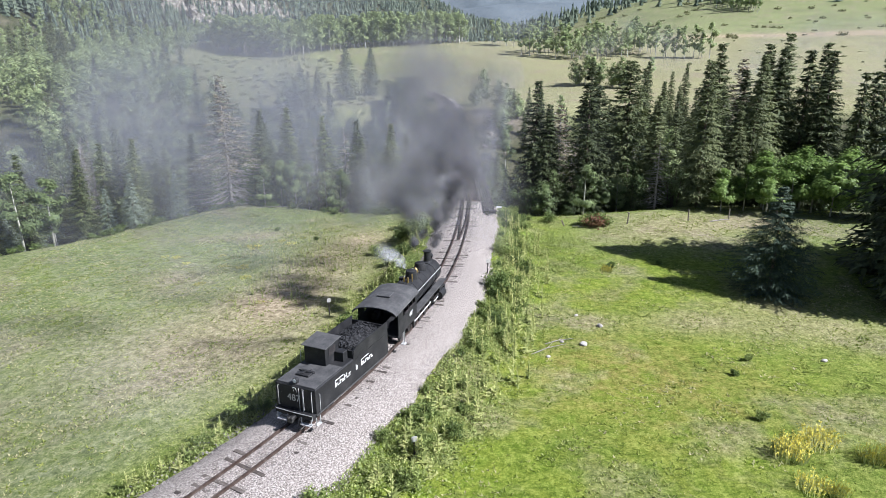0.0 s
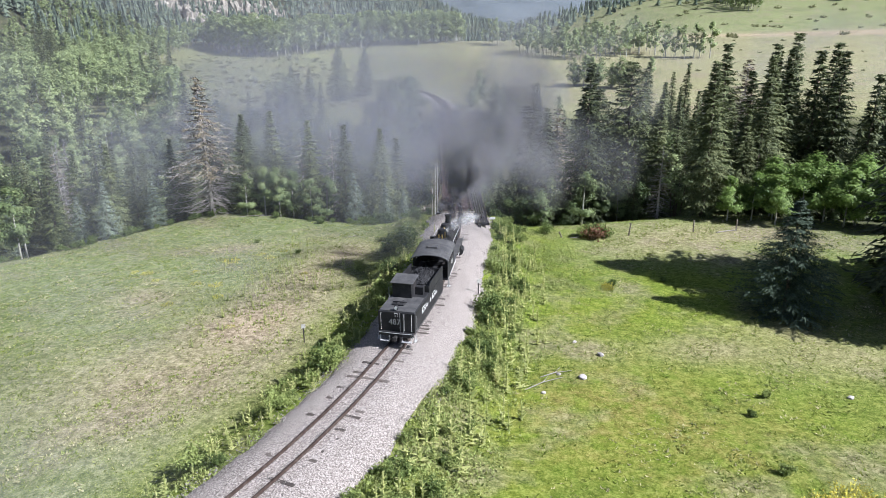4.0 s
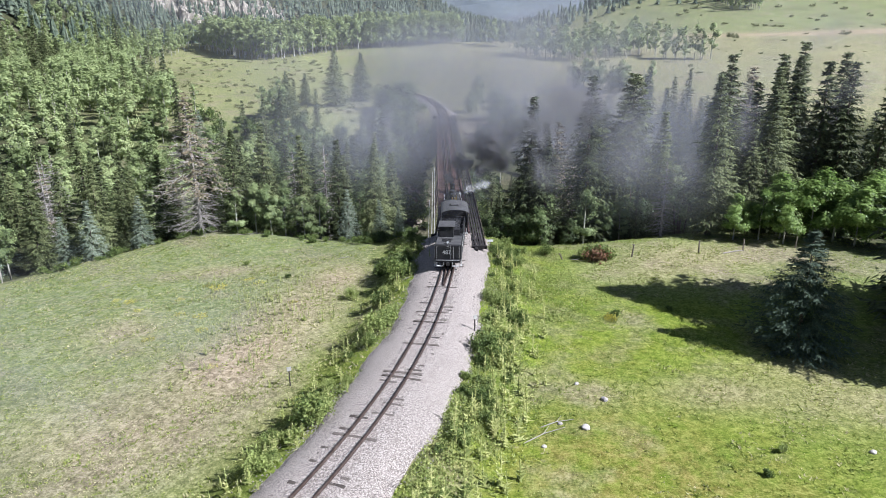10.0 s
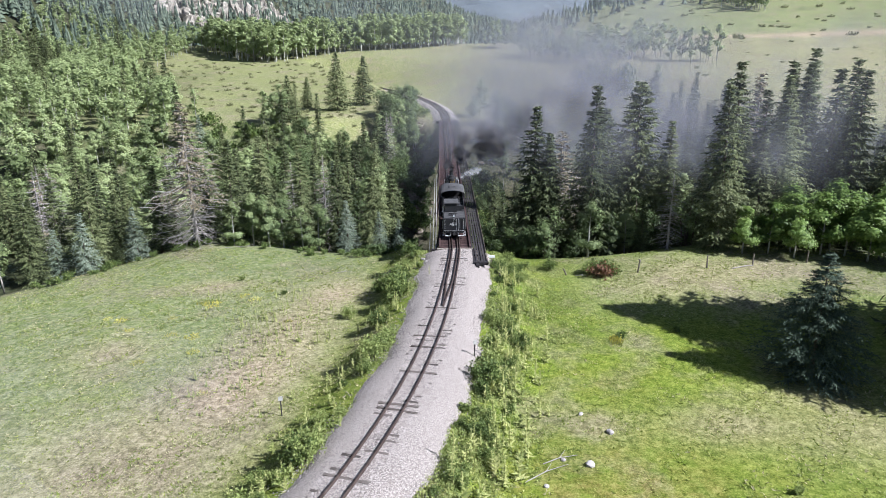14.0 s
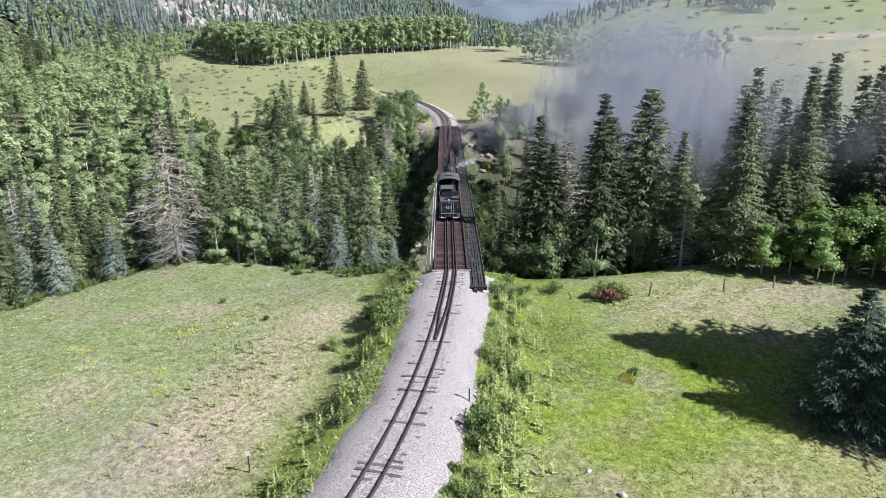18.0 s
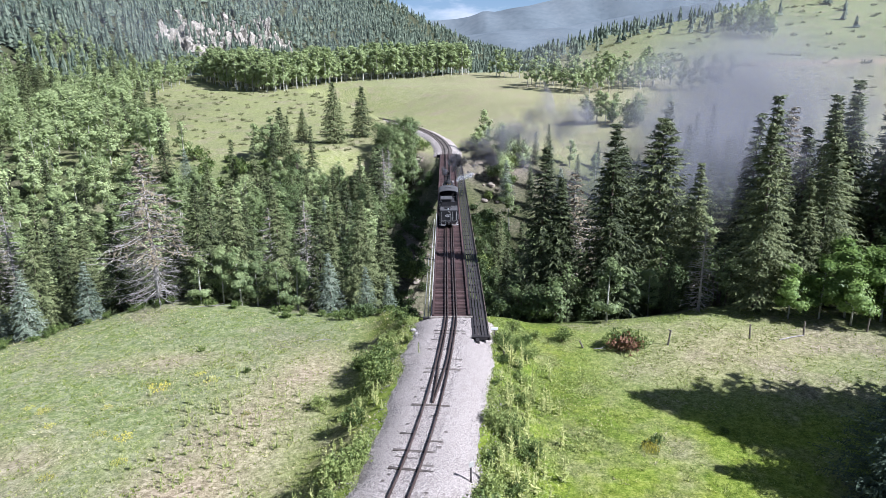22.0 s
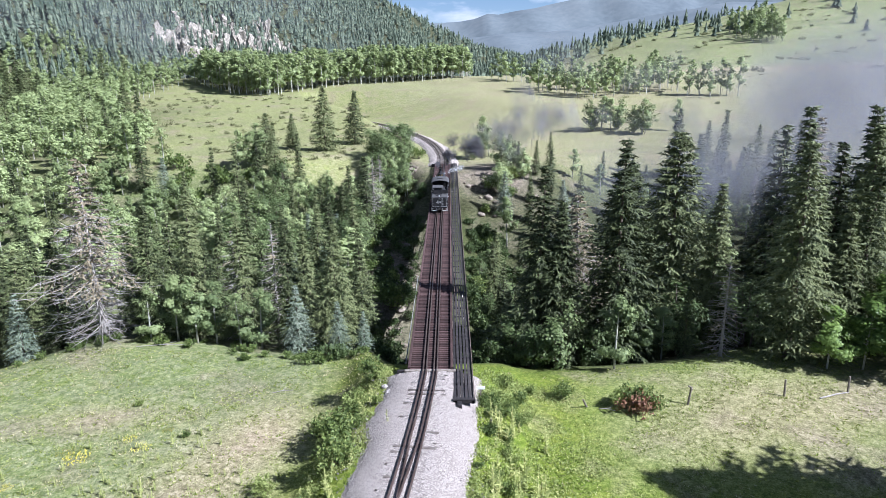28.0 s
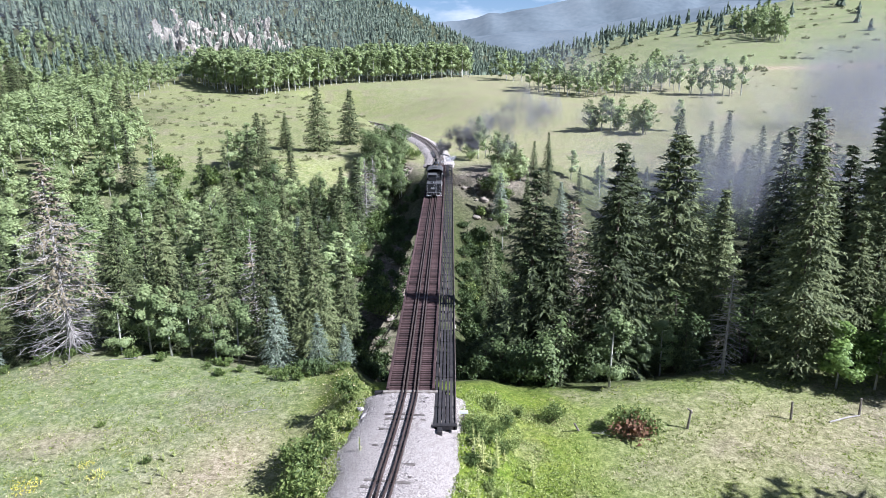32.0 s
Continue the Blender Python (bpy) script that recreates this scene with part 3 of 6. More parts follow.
    for x in (2.03, 2.27, 2.52, 2.74):
        for k in range(17):
            part("plank", Shape().box((x + rnd.uniform(-0.015, 0.015), -4.2 + k * 6.0 + 3.0, -0.035 + rnd.uniform(-0.01, 0.01)), (0.17, 5.95, 0.05)), TIMBER_DARK, walk_)
    part("handrail", Shape().tube([(3.02, -4.3, 0.05), (3.02, BRIDGE, 0.05)], 0.035, 6), STEEL, walk_)
    part("end_sill", Shape().box((2.35, -4.35, -0.1), (1.45, 0.3, 0.3), bevel=0.02).box((2.05, -4.75, -0.2), (0.3, 0.6, 0.3), bevel=0.02), TIMBER_DARK, walk_)
    for y, z in ((-0.02, -1.3), (BRIDGE + 0.15, -1.3)):
        part("bulkhead", Shape().box((0.05, y, z), (4.7, 0.25, 2.45), bevel=0.03), TIMBER_DARK, bridge)
    part("abutment", Shape().box((0.05, 1.0, -4.5), (4.4, 1.8, 4.2), bevel=0.05), CONCRETE, bridge)
    part("abutment", Shape().box((0.05, BRIDGE - 0.9, -4.5), (4.4, 1.8, 4.2), bevel=0.05), CONCRETE, bridge)
    part("end_timber", Shape().box((0.05, -0.2, -0.07), (3.6, 0.25, 0.2), bevel=0.02), POST_WOOD, bridge)


build_ballast()
build_stones()
build_track()
build_bridge()


# ---------------------------------------------------------------- trees
class Leaves:
    """Many small flat leaf clumps in one mesh."""

    def __init__(self):
        self.v, self.f = [], []

    def blade(self, p, along, side, ln, w):
        """A pointed spray of length ln and width w from p."""
        k = len(self.v)
        a, s = along * ln, side * (w / 2)
        self.v += [p - s, p + s, p + a]
        self.f.append((k, k + 1, k + 2))

    def mesh(self, name, mat):
        return mesh_of(name, self.v, self.f, mat)


def rand_dir(rnd):
    while True:
        v = Vector((rnd.uniform(-1, 1), rnd.uniform(-1, 1), rnd.uniform(-1, 1)))
        if 0.05 < v.length < 1:
            return v.normalized()


def conifer(seed, height, width, mat, trunk_mat=BARK, levels=30, per=9, twigs=6, leaf=0.40, low=0.04, ragged=0.25, taper=0.7, droop=0.30, dead=False, green=1.0, fray=6):
    """A spruce or fir: tapered trunk, whorls of drooping limbs, each with side twigs of needle sprays."""
    rnd = random.Random(seed)
    lean = (rnd.uniform(-0.02, 0.02) * height, rnd.uniform(-0.02, 0.02) * height)
    axis = lambda t: Vector((lean[0] * t * t, lean[1] * t * t, height * t))  # noqa: E731
    r0 = 0.012 * height + 0.05
    trunk = Shape().tube([axis(t) + Vector((0, 0, -0.6 if t == 0 else 0)) for t in (0, 0.1, 0.3, 0.55, 0.8, 0.97)], [r0 * k for k in (1.25, 1.0, 0.8, 0.55, 0.28, 0.06)], 7)
    lv = Leaves()
    up = Vector((0, 0, 1))
    for i in range(levels):
        t = low + (0.985 - low) * (i / (levels - 1)) ** 0.9
        shape = min(1.0, (1 - t) / 0.72) ** taper
        reach = max(width / 2 * shape * (0.8 + 0.2 * min(1, (t - low) * 12)) * (1 - 0.4 * max(0.0, t - 0.7) / 0.3), 0.26 * height / 16)
        n = max(4, int(per * (0.5 + 0.6 * shape)))
        spin = rnd.uniform(0, 6.28)
        for q in range(n):
            a = spin + 6.283 * q / n + rnd.uniform(-0.3, 0.3)
            out = Vector((math.cos(a), math.sin(a), 0))
            lobe = noise.noise(Vector((out.x * 1.5 + seed * 3.1, out.y * 1.5, t * height * 0.42)))
            ln = reach * (1 - 0.35 * ragged + ragged * 1.5 * lobe + rnd.uniform(-0.5, 0.5) * ragged)
            ln = max(ln, 0.2)
            base = axis(min(0.99, t + rnd.uniform(-0.5, 0.5) / levels))
            rise = (0.30 if t > 0.86 else 0.06) - droop * (1.15 - t) * rnd.uniform(0.6, 1.3)
            tip = base + out * ln + up * (rise * ln)
            if dead:
                trunk.tube([base, (base + tip) / 2 - up * (0.05 * ln), tip], [0.055, 0.036, 0.010], 3, cap=False)
                for b in range(fray):
                    w = base.lerp(tip, rnd.uniform(0.25, 0.95))
                    trunk.tube([w, w + (tip - base) * rnd.uniform(0.12, 0.3) + rand_dir(rnd) * ln * 0.24], [0.026, 0.008], 3, cap=False)
                if rnd.random() > green or t < 0.35:
                    continue
            side = out.cross(up)
            m = max(3, int(twigs * (0.45 + 0.55 * ln / max(0.3, width / 2))))
            for b in range(m):
                u = (b + rnd.uniform(0.3, 1.0)) / m
                p = base.lerp(tip, 0.18 + 0.80 * u) - up * (0.12 * ln * u * (1 - u))
                hand = -1 if b % 2 else 1
                twig = (out * rnd.uniform(0.4, 0.9) + side * hand * rnd.uniform(0.2, 1.0) * (1.15 - 0.6 * u) - up * rnd.uniform(0.0, 0.5) * (1.0 if t < 0.75 else -0.4)).normalized()
                far = (0.16 + 0.22 * ln * (1 - 0.55 * u)) * rnd.uniform(0.7, 1.2)
                for c in range(4 if leaf < 0.3 else 3):
                    size = leaf * rnd.uniform(0.65, 1.35)
                    nrm = (out * 0.5 + up * 0.75 + rand_dir(rnd) * 0.5).normalized()
                    d = (twig + rand_dir(rnd) * 0.55)
                    d = (d - nrm * d.dot(nrm)).normalized()
                    lv.blade(p + twig * far * (c / (3.0 if leaf < 0.3 else 2.0)) - d * size * 0.35, d, nrm.cross(d).normalized(), size * 1.3, size * 0.50)
    return trunk.mesh("trunk", trunk_mat, True), lv.mesh("crown", mat)


def broadleaf(seed, height, width, mat, trunk_mat=ASPEN_BARK, leaves=1500, bare=0.28, stems=1, leaf=0.24, limbs=True):
    """An aspen: pale stems, limbs and a loose crown of leaf clumps with gaps."""
    rnd = random.Random(seed)
    wood, lv = Shape(), Leaves()
    tips = []
    for k in range(stems):
        ox, oy = (rnd.uniform(-0.25, 0.25) * width, rnd.uniform(-0.25, 0.25) * width) if stems > 1 else (0, 0)
        bx, by = rnd.uniform(-0.05, 0.05) * height, rnd.uniform(-0.05, 0.05) * height
        h = height * (1 if k == 0 else rnd.uniform(0.65, 0.95))
        st = lambda t: Vector((ox * (0.4 + 0.6 * t) + bx * t * t, oy * (0.4 + 0.6 * t) + by * t * t, h * t))  # noqa: E731
        r0 = 0.010 * h + 0.03
        wood.tube([st(0) - Vector((0, 0, 0.5)), st(0.2), st(0.5), st(0.8), st(0.98)], [r0 * 1.2, r0, r0 * 0.75, r0 * 0.4, r0 * 0.1], 6 if limbs else 4)
        for q in range(13):
            t = bare + (0.96 - bare) * (q + rnd.random()) / 13
            a = rnd.uniform(0, 6.28)
            prof = math.sin(min(1.0, (t - bare) / (1 - bare) * 0.80 + 0.22) * math.pi) ** 0.7
            ln = width / 2 * prof * rnd.uniform(0.45, 1.0)
            tip = st(t) + Vector((math.cos(a) * ln, math.sin(a) * ln, ln * rnd.uniform(0.2, 0.7)))
            limbs and wood.tube([st(t), st(t).lerp(tip, 0.5) - Vector((0, 0, 0.04 * ln)), tip], [r0 * 0.35, r0 * 0.22, r0 * 0.08], 3, cap=False)
            tips += [(st(t).lerp(tip, u), (0.17 if limbs else 0.21) * width * rnd.uniform(0.55, 1.2)) for u in (0.4, 0.68, 0.95)]
        tips.append((st(0.97), 0.11 * width))
    per = max(4, leaves // len(tips))
    for c, r in tips:
        away = Vector((c.x, c.y, (c.z - height * (0.35 + 0.3 * bare)) * 0.7))
        away = away.normalized() if away.length > 0.05 else Vector((0, 0, 1))
        for _ in range(per):
            o = rand_dir(rnd) * rnd.random() ** 0.5 * rnd.uniform(0.7, 1.25)
            o.z *= 0.8
            nrm = (o * 0.8 + away * 0.7 + Vector((0, 0, 0.5)) + rand_dir(rnd) * 0.4).normalized()
            d = nrm.cross(rand_dir(rnd)).normalized()
            size = leaf * rnd.uniform(0.6, 1.4)
            lv.blade(c + o * r - d * size * 0.4, d, nrm.cross(d), size * 1.05, size * 0.95)
    return wood.mesh("trunk", trunk_mat, True), lv.mesh("crown", mat)


def shrub(seed, height, width, mat, leaves=420, leaf=0.16):
    rnd = random.Random(seed)
    wood, lv = Shape(), Leaves()
    heads = []
    for _ in range(11):
        a, ln = rnd.uniform(0, 6.28), rnd.uniform(0.2, 1.0) * width / 2
        tip = Vector((math.cos(a) * ln, math.sin(a) * ln, height * rnd.uniform(0.45, 0.95) * (1.05 - 0.35 * ln / (width / 2))))
        wood.tube([(0, 0, -0.15), tip * 0.5 + Vector((0, 0, 0.05)), tip], [0.02, 0.014, 0.004], 3, cap=False)
        heads.append(tip)
    for k in range(leaves):
        h = heads[k % len(heads)]
        p = h * rnd.uniform(0.45, 1.02) + rand_dir(rnd) * 0.20 * width * rnd.random()
        p.z = max(0.02, p.z)
        d = (rand_dir(rnd) + Vector((0, 0, 0.25))).normalized()
        size = leaf * rnd.uniform(0.6, 1.4)
        lv.blade(p, d, d.cross(rand_dir(rnd)).normalized(), size, size * 0.75)
    return wood.mesh("wood", BARK), lv.mesh("foliage", mat)


def plant(name, meshes, label, category, group, x, y, scale=1.0, turn=0.0, z=None, names=("trunk", "crown"), sink=0.0):
    top = tagged(new(name), label, category, group)
    for nm, me in zip(names, meshes):
        part(nm, me, None, top)
    z = lies(x, y) if z is None else z
    top.matrix_basis = Matrix.LocRotScale((x, y, z - sink), Euler((0, 0, turn)), (scale, scale, scale))
    return top


SPRUCES = [conifer(20 + k, 16.0, w, NEEDLE, levels=lv, per=p, twigs=9, leaf=0.27, ragged=r, taper=tp) for k, (w, lv, p, r, tp) in enumerate(((6.4, 36, 14, 0.35, 0.80), (5.2, 36, 13, 0.4, 0.75), (6.2, 34, 14, 0.42, 0.72), (4.8, 36, 12, 0.45, 0.70), (5.8, 34, 13, 0.5, 0.85)))]
WOODSPRUCES = [conifer(30 + k, 16.0, w, NEEDLE, levels=26, per=10, twigs=6, leaf=0.46, ragged=r, taper=tp) for k, (w, r, tp) in enumerate(((5.0, 0.4, 0.80), (4.2, 0.45, 0.74), (5.4, 0.5, 0.8), (4.0, 0.45, 0.70)))]
PINES = [conifer(40 + k, 16.0, 7.0, NEEDLE, levels=34, per=15, twigs=12, leaf=0.27, ragged=0.5, taper=0.5, low=0.06, droop=0.1) for k in range(2)]
SHADEFIR = conifer(48, 16.0, 8.8, NEEDLE, levels=36, per=16, twigs=10, leaf=0.50, ragged=0.4, taper=0.55, low=0.02, droop=0.15)
BLUES = [conifer(50 + k, 8.0, 3.8, BLUE_NEEDLE, levels=24, per=12, twigs=7, leaf=0.20, ragged=0.25, taper=0.9, low=0.02) for k in range(2)]
LOWSPRUCE = conifer(60, 8.0, 7.0, DARK_NEEDLE, levels=20, per=18, twigs=30, leaf=0.13, ragged=0.30, taper=0.85, low=0.02, droop=0.10)
FARSPRUCE = [conifer(70 + k, 12.0, 5.8, NEEDLE, levels=26, per=12, twigs=6, leaf=0.44, ragged=0.2, taper=0.85) for k in range(2)]
DEADTREES = [conifer(80 + k, 15.0, w, DEAD_NEEDLE, DEAD_WOOD, levels=lv, per=p, twigs=8, leaf=0.30, ragged=0.5, taper=0.62, dead=True, green=g, fray=fr, low=0.06) for k, (w, lv, p, g, fr) in enumerate(((8.4, 30, 8, 0.98, 5), (5.8, 22, 8, 0.2, 3)))]
ASPENS = [broadleaf(90 + k, h, w, ASPEN_LEAF, leaves=int(n * 0.85), bare=b, stems=s, leaf=0.31) for k, (h, w, n, b, s) in enumerate(((9.0, 4.4, 2500, 0.22, 1), (10.5, 4.8, 2700, 0.28, 1), (8.0, 5.6, 2900, 0.10, 3), (7.0, 5.0, 2700, 0.06, 4)))]
RIMASPENS = [broadleaf(100 + k, h, w, RIM_LEAF, leaves=n, bare=b, leaf=0.23) for k, (h, w, n, b) in enumerate(((6.5, 5.6, 5800, 0.14), (7.0, 5.2, 5800, 0.18)))]
DULLASPENS = [broadleaf(190 + k, h, w, GREY_LEAF, leaves=4600, bare=b, leaf=0.18) for k, (h, w, b) in enumerate(((6.5, 3.6, 0.10), (7.0, 3.8, 0.16)))]
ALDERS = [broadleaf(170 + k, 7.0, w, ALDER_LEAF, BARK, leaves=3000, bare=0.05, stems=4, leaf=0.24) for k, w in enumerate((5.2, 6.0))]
GROVE = [broadleaf(110 + k, 11.0, w, ASPEN_LEAF, leaves=n, bare=b, leaf=0.57, limbs=False) for k, (w, n, b) in enumerate(((4.6, 620, 0.20), (4.8, 620, 0.26), (4.2, 620, 0.14), (6.6, 760, 0.06), (6.2, 760, 0.04), (7.0, 760, 0.08)))]
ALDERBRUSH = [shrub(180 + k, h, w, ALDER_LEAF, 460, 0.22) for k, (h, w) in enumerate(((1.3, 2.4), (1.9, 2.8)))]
BRUSH = [shrub(160 + k, h, w, BUSH_LEAF, 420, 0.24) for k, (h, w) in enumerate(((1.3, 2.0), (1.0, 1.7), (1.7, 2.4)))]
SHRUBS = [shrub(130 + k, h, w, BUSH_LEAF, int(n * 1.15), 0.145) for k, (h, w, n) in enumerate(((1.3, 2.0, 900), (1.0, 1.5, 750), (1.7, 2.4, 1100)))]
REDSHRUB = shrub(140, 1.1, 2.6, RED_LEAF, 600)
SCRUB = [shrub(150 + k, 0.5, 2.4, SCRUB_LEAF, 110, 0.30) for k in range(2)]

# ---------------------------------------------------------------- where the plants stand
SPRUCE_LABEL = "tall dark green spruce with ragged drooping limbs"
ASPEN_LABEL = "slender aspen with pale bark and light green leaves"
taken = []


def free(x, y, gap):
    if any((x - a) ** 2 + (y - b) ** 2 < ((gap + g) / 2) ** 2 for a, b, g in taken):
        return False
    taken.append((x, y, gap))
    return True


def stand(kind, x, y, height, turn=0.0, gap=3.0, label="", z=None):
    """One tree of the kind named, of that height."""
    rnd = random.Random(int(x * 131 + y * 37))
    taken.append((x, y, gap))
    t = rnd.uniform(0, 6.28)
    if kind == "wood":
        return plant("spruce_tree", WOODSPRUCES[rnd.randrange(4)], label or SPRUCE_LABEL, "tree", "spruces of the ravine", x, y, height / 16.0, t, z)
    if kind == "spruce":
        return plant("spruce_tree", SPRUCES[rnd.randrange(5)], label or SPRUCE_LABEL, "tree", "spruces of the ravine", x, y, height / 16.0, t, z)
    if kind == "pine":
        return plant("fir_tree", PINES[rnd.randrange(2)], label or "broad dark green fir with a dense rounded crown", "tree", "firs of the ravine", x, y, height / 16.0, t, z)
    if kind == "blue":
        return plant("blue_spruce", BLUES[rnd.randrange(2)], label or "young blue-grey spruce at the forest edge", "tree", "blue spruces", x, y, height / 8.0, t, z)
    if kind == "dead":
        return plant("dead_spruce", DEADTREES[0 if height > 16 else 1], label or "dead grey spruce with bare bleached limbs", "tree", "dead trees", x, y, height / 15.0, t, z)
    if kind == "far":
        return plant("spruce_tree", FARSPRUCE[rnd.randrange(2)], label or "dark spruce standing in the far meadow", "tree", "spruces of the far meadow", x, y, height / 12.0, t, z)
    if kind == "grove":
        GROVE_AT.append((x, y, height, 3 if x < -46 and y < 215 else 0))
        return None
    if kind == "rim":
        k = rnd.randrange(2)
        return plant("aspen_tree", RIMASPENS[k], "young aspen with vivid green leaves at the meadow's edge", "tree", "aspens of the meadow's edge", x, y, height / (6.5, 7.0)[k], t, z)
    if kind == "dull":
        k = rnd.randrange(2)
        return plant("aspen_tree", DULLASPENS[k], label or "slender grey-green aspen at the edge of the ravine", "tree", "aspens of the ravine", x, y, height / (6.5, 7.0)[k], t, z)
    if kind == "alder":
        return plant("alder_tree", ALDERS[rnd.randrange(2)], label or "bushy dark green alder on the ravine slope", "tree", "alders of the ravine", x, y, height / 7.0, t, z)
    k = rnd.randrange(4)
    return plant("aspen_tree", ASPENS[k], label or ASPEN_LABEL, "tree", "aspens of the ravine", x, y, height / (9.0, 10.5, 8.0, 7.0)[k], t, z)


GROVE_AT = []


def build_grove():
    """The far aspen woods as one: every tree at its place with its own size and turn."""
    for which, name, mat in ((0, "grove_trunks", ASPEN_BARK), (1, "grove_crowns", ASPEN_LEAF)):
        base = []
        for pair in GROVE:
            me = pair[which]
            co = np.empty(len(me.vertices) * 3)
            me.vertices.foreach_get("co", co)
            base.append((co.reshape(-1, 3), [tuple(p.vertices) for p in me.polygons]))
        verts, faces, k = [], [], 0
        for n, (x, y, h, sort) in enumerate(GROVE_AT):
            co, fs = base[n % 3 + sort]
            a, s = n * 2.4, h / 11.0
            r = np.array([[math.cos(a), math.sin(a), 0], [-math.sin(a), math.cos(a), 0], [0, 0, 1]])
            verts.append(co @ r * s + np.array([x, y, lies(x, y)]))
            faces += [tuple(i + k for i in f) for f in fs]
            k += len(co)
        me = mesh_of(name, np.concatenate(verts).tolist(), faces, mat)
        if which == 0:
            top = tagged(new("distant_aspen_wood", me), "band of distant aspens with white trunks and light green crowns", "forest", kind="stuff")
        else:
            tagged(part("canopy", me, None, top), kind="stuff")


def build_named_trees():
    # lone spruces on the meadow
    for x, y, h in ((24.7, -21.0, 9.0),):
        taken.append((x, y, 6))
        plant("blue_spruce", LOWSPRUCE, "dense blue-green spruce standing alone on the meadow", "tree", "meadow spruces", x, y, h / 8.0, x)
    # mostly unseen firs casting the meadow's shade; first two added to darken the spruce
    for x, y, h in ((36.0, -25.5, 17.0), (38.5, -25.6, 20.0), (39.8, -18.0, 26.0), (43.0, -21.4, 25.0), (44.8, -24.6, 23.5), (47.5, -20.6, 24.5), (47.0, -27.2, 22.0), (50.0, -23.5, 23.0)):
        taken.append((x, y, 6))
        plant("fir_tree", SHADEFIR, "big fir at the meadow's edge with limbs to the ground, mostly unseen, put for its shade", "tree", "meadow spruces", x, y, h / 16.0, x)
    # ravine, beyond the bridge's walkway side
    for kind, x, y, top in (("spruce", 9.5, 14.5, 12.2), ("spruce", 16.2, 13.0, 14.6), ("pine", 23.4, 20.5, 14.4), ("spruce", 29.6, 8.5, 14.9), ("spruce", 48.5, 28.6, 17.8), ("spruce", 44.0, 24.0, 16.4), ("spruce", 40.0, 17.0, 15.2), ("spruce", 52.0, 25.0, 16.5), ("spruce", 37.0, 12.0, 12.5), ("pine", 20.5, 26.0, 10.5), ("spruce", 33.5, 14.0, 10.8), ("dead", 48.9, 43.8, 13.6), ("dead", 24.6, 9.6, 5.4), ("dead", 13.8, 19.5, 8.6), ("spruce", 12.0, 16.0, 8.4), ("spruce", 11.4, 12.9, 9.4), ("pine", 18.6, 22.0, 9.0), ("spruce", 26.6, 17.5, 10.0), ("spruce", 34.8, 10.6, 9.5)):
        z = lies(x, y)
        stand(kind, x, y, top - z, gap=3.4)
    for x, y, h in ((15.0, 7.4, 6.3), (18.4, 11.5, 5.6), (20.4, 12.0, 5.0)):
        stand("dull", x, y, h, gap=2.2)
    for x, y, h in ((31.4, 5.6, 5.2), (34.0, 5.2, 5.6), (36.6, 5.6, 6.4), (39.2, 4.4, 6.6), (41.6, 4.0, 6.4), (44.4, 2.6, 7.0), (47.4, 1.4, 7.0), (50.5, 0.5, 7.5), (42.6, 8.5, 7.5), (38, 9.0, 7.0), (46.5, 6.0, 7.5), (36.0, 3.6, 5.6), (42.8, 2.0, 6.2), (46.0, -0.5, 6.4), (49.0, -1.5, 6.6)):
        stand("rim", x, y, h, gap=2.2)
    for x, y, h in ((7.6, 21.5, 8.5), (7.4, 29.0, 9.5), (8.2, 36.5, 10.0), (7.6, 44.0, 10.5), (8.4, 52.0, 10.0), (8.8, 60.0, 8.5)):
        stand("wood", x, y, h, gap=3.0)
    rnd = random.Random(19)
    for k in range(16):
        x, y = rnd.uniform(5.6, 9.5), 9 + 3.6 * k + rnd.uniform(-1, 1)
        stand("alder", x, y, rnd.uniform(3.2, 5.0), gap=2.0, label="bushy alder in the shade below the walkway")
    for k in range(11):
        x, y = 36.5 + 2.3 * k + rnd.uniform(-0.8, 0.8), rnd.uniform(14, 36)
        stand("wood" if k % 2 else "spruce", x, y, rnd.uniform(12.5, 17.0) - lies(x, y), gap=2.6)
    for k in range(34):
        x = 8.5 + 37 * (k + rnd.random()) / 34
        y = float(rim(x)) + rnd.uniform(4.5, 10.5)
        stand("alder" if k % 4 == 1 else "wood", x, y, rnd.uniform(3.6, 7.2), gap=2.0, label="young shaded growth under the tall spruces")
    for k in range(9):
        x, y = rnd.uniform(-158, -118), rnd.uniform(170, 222)
        stand("wood", x, y, rnd.uniform(14, 20), gap=3.5, label="tall dark spruce above the hillside aspens")
    # dead spruce on the meadow's rim and its neighbours
    stand("dead", -31.0, 14.6, 17.2, gap=4.0, label="tall dead spruce with brown crown and bleached lower limbs")
    for x, y, h in ((-12.6, 14.2, 6.6), (-8.6, 12.8, 5.2), (-37.5, 12.6, 6.5), (-41.5, 8.5, 7.0), (-6.3, 12.6, 3.8), (-45.0, 9.0, 6.0)):
        stand("blue", x, y, h, gap=2.4)
    for x, y, h in ((-26.4, 14.2, 5.4), (-22.4, 15.0, 6.6), (-20.8, 15.6, 6.2), (-18.2, 14.6, 5.4), (-16.4, 15.2, 6.0), (-24.4, 15.4, 6.4), (-48.0, 1.5, 8.0), (-50.0, -1.0, 9.0)):
        stand("dull", x, y, h, gap=2.2)
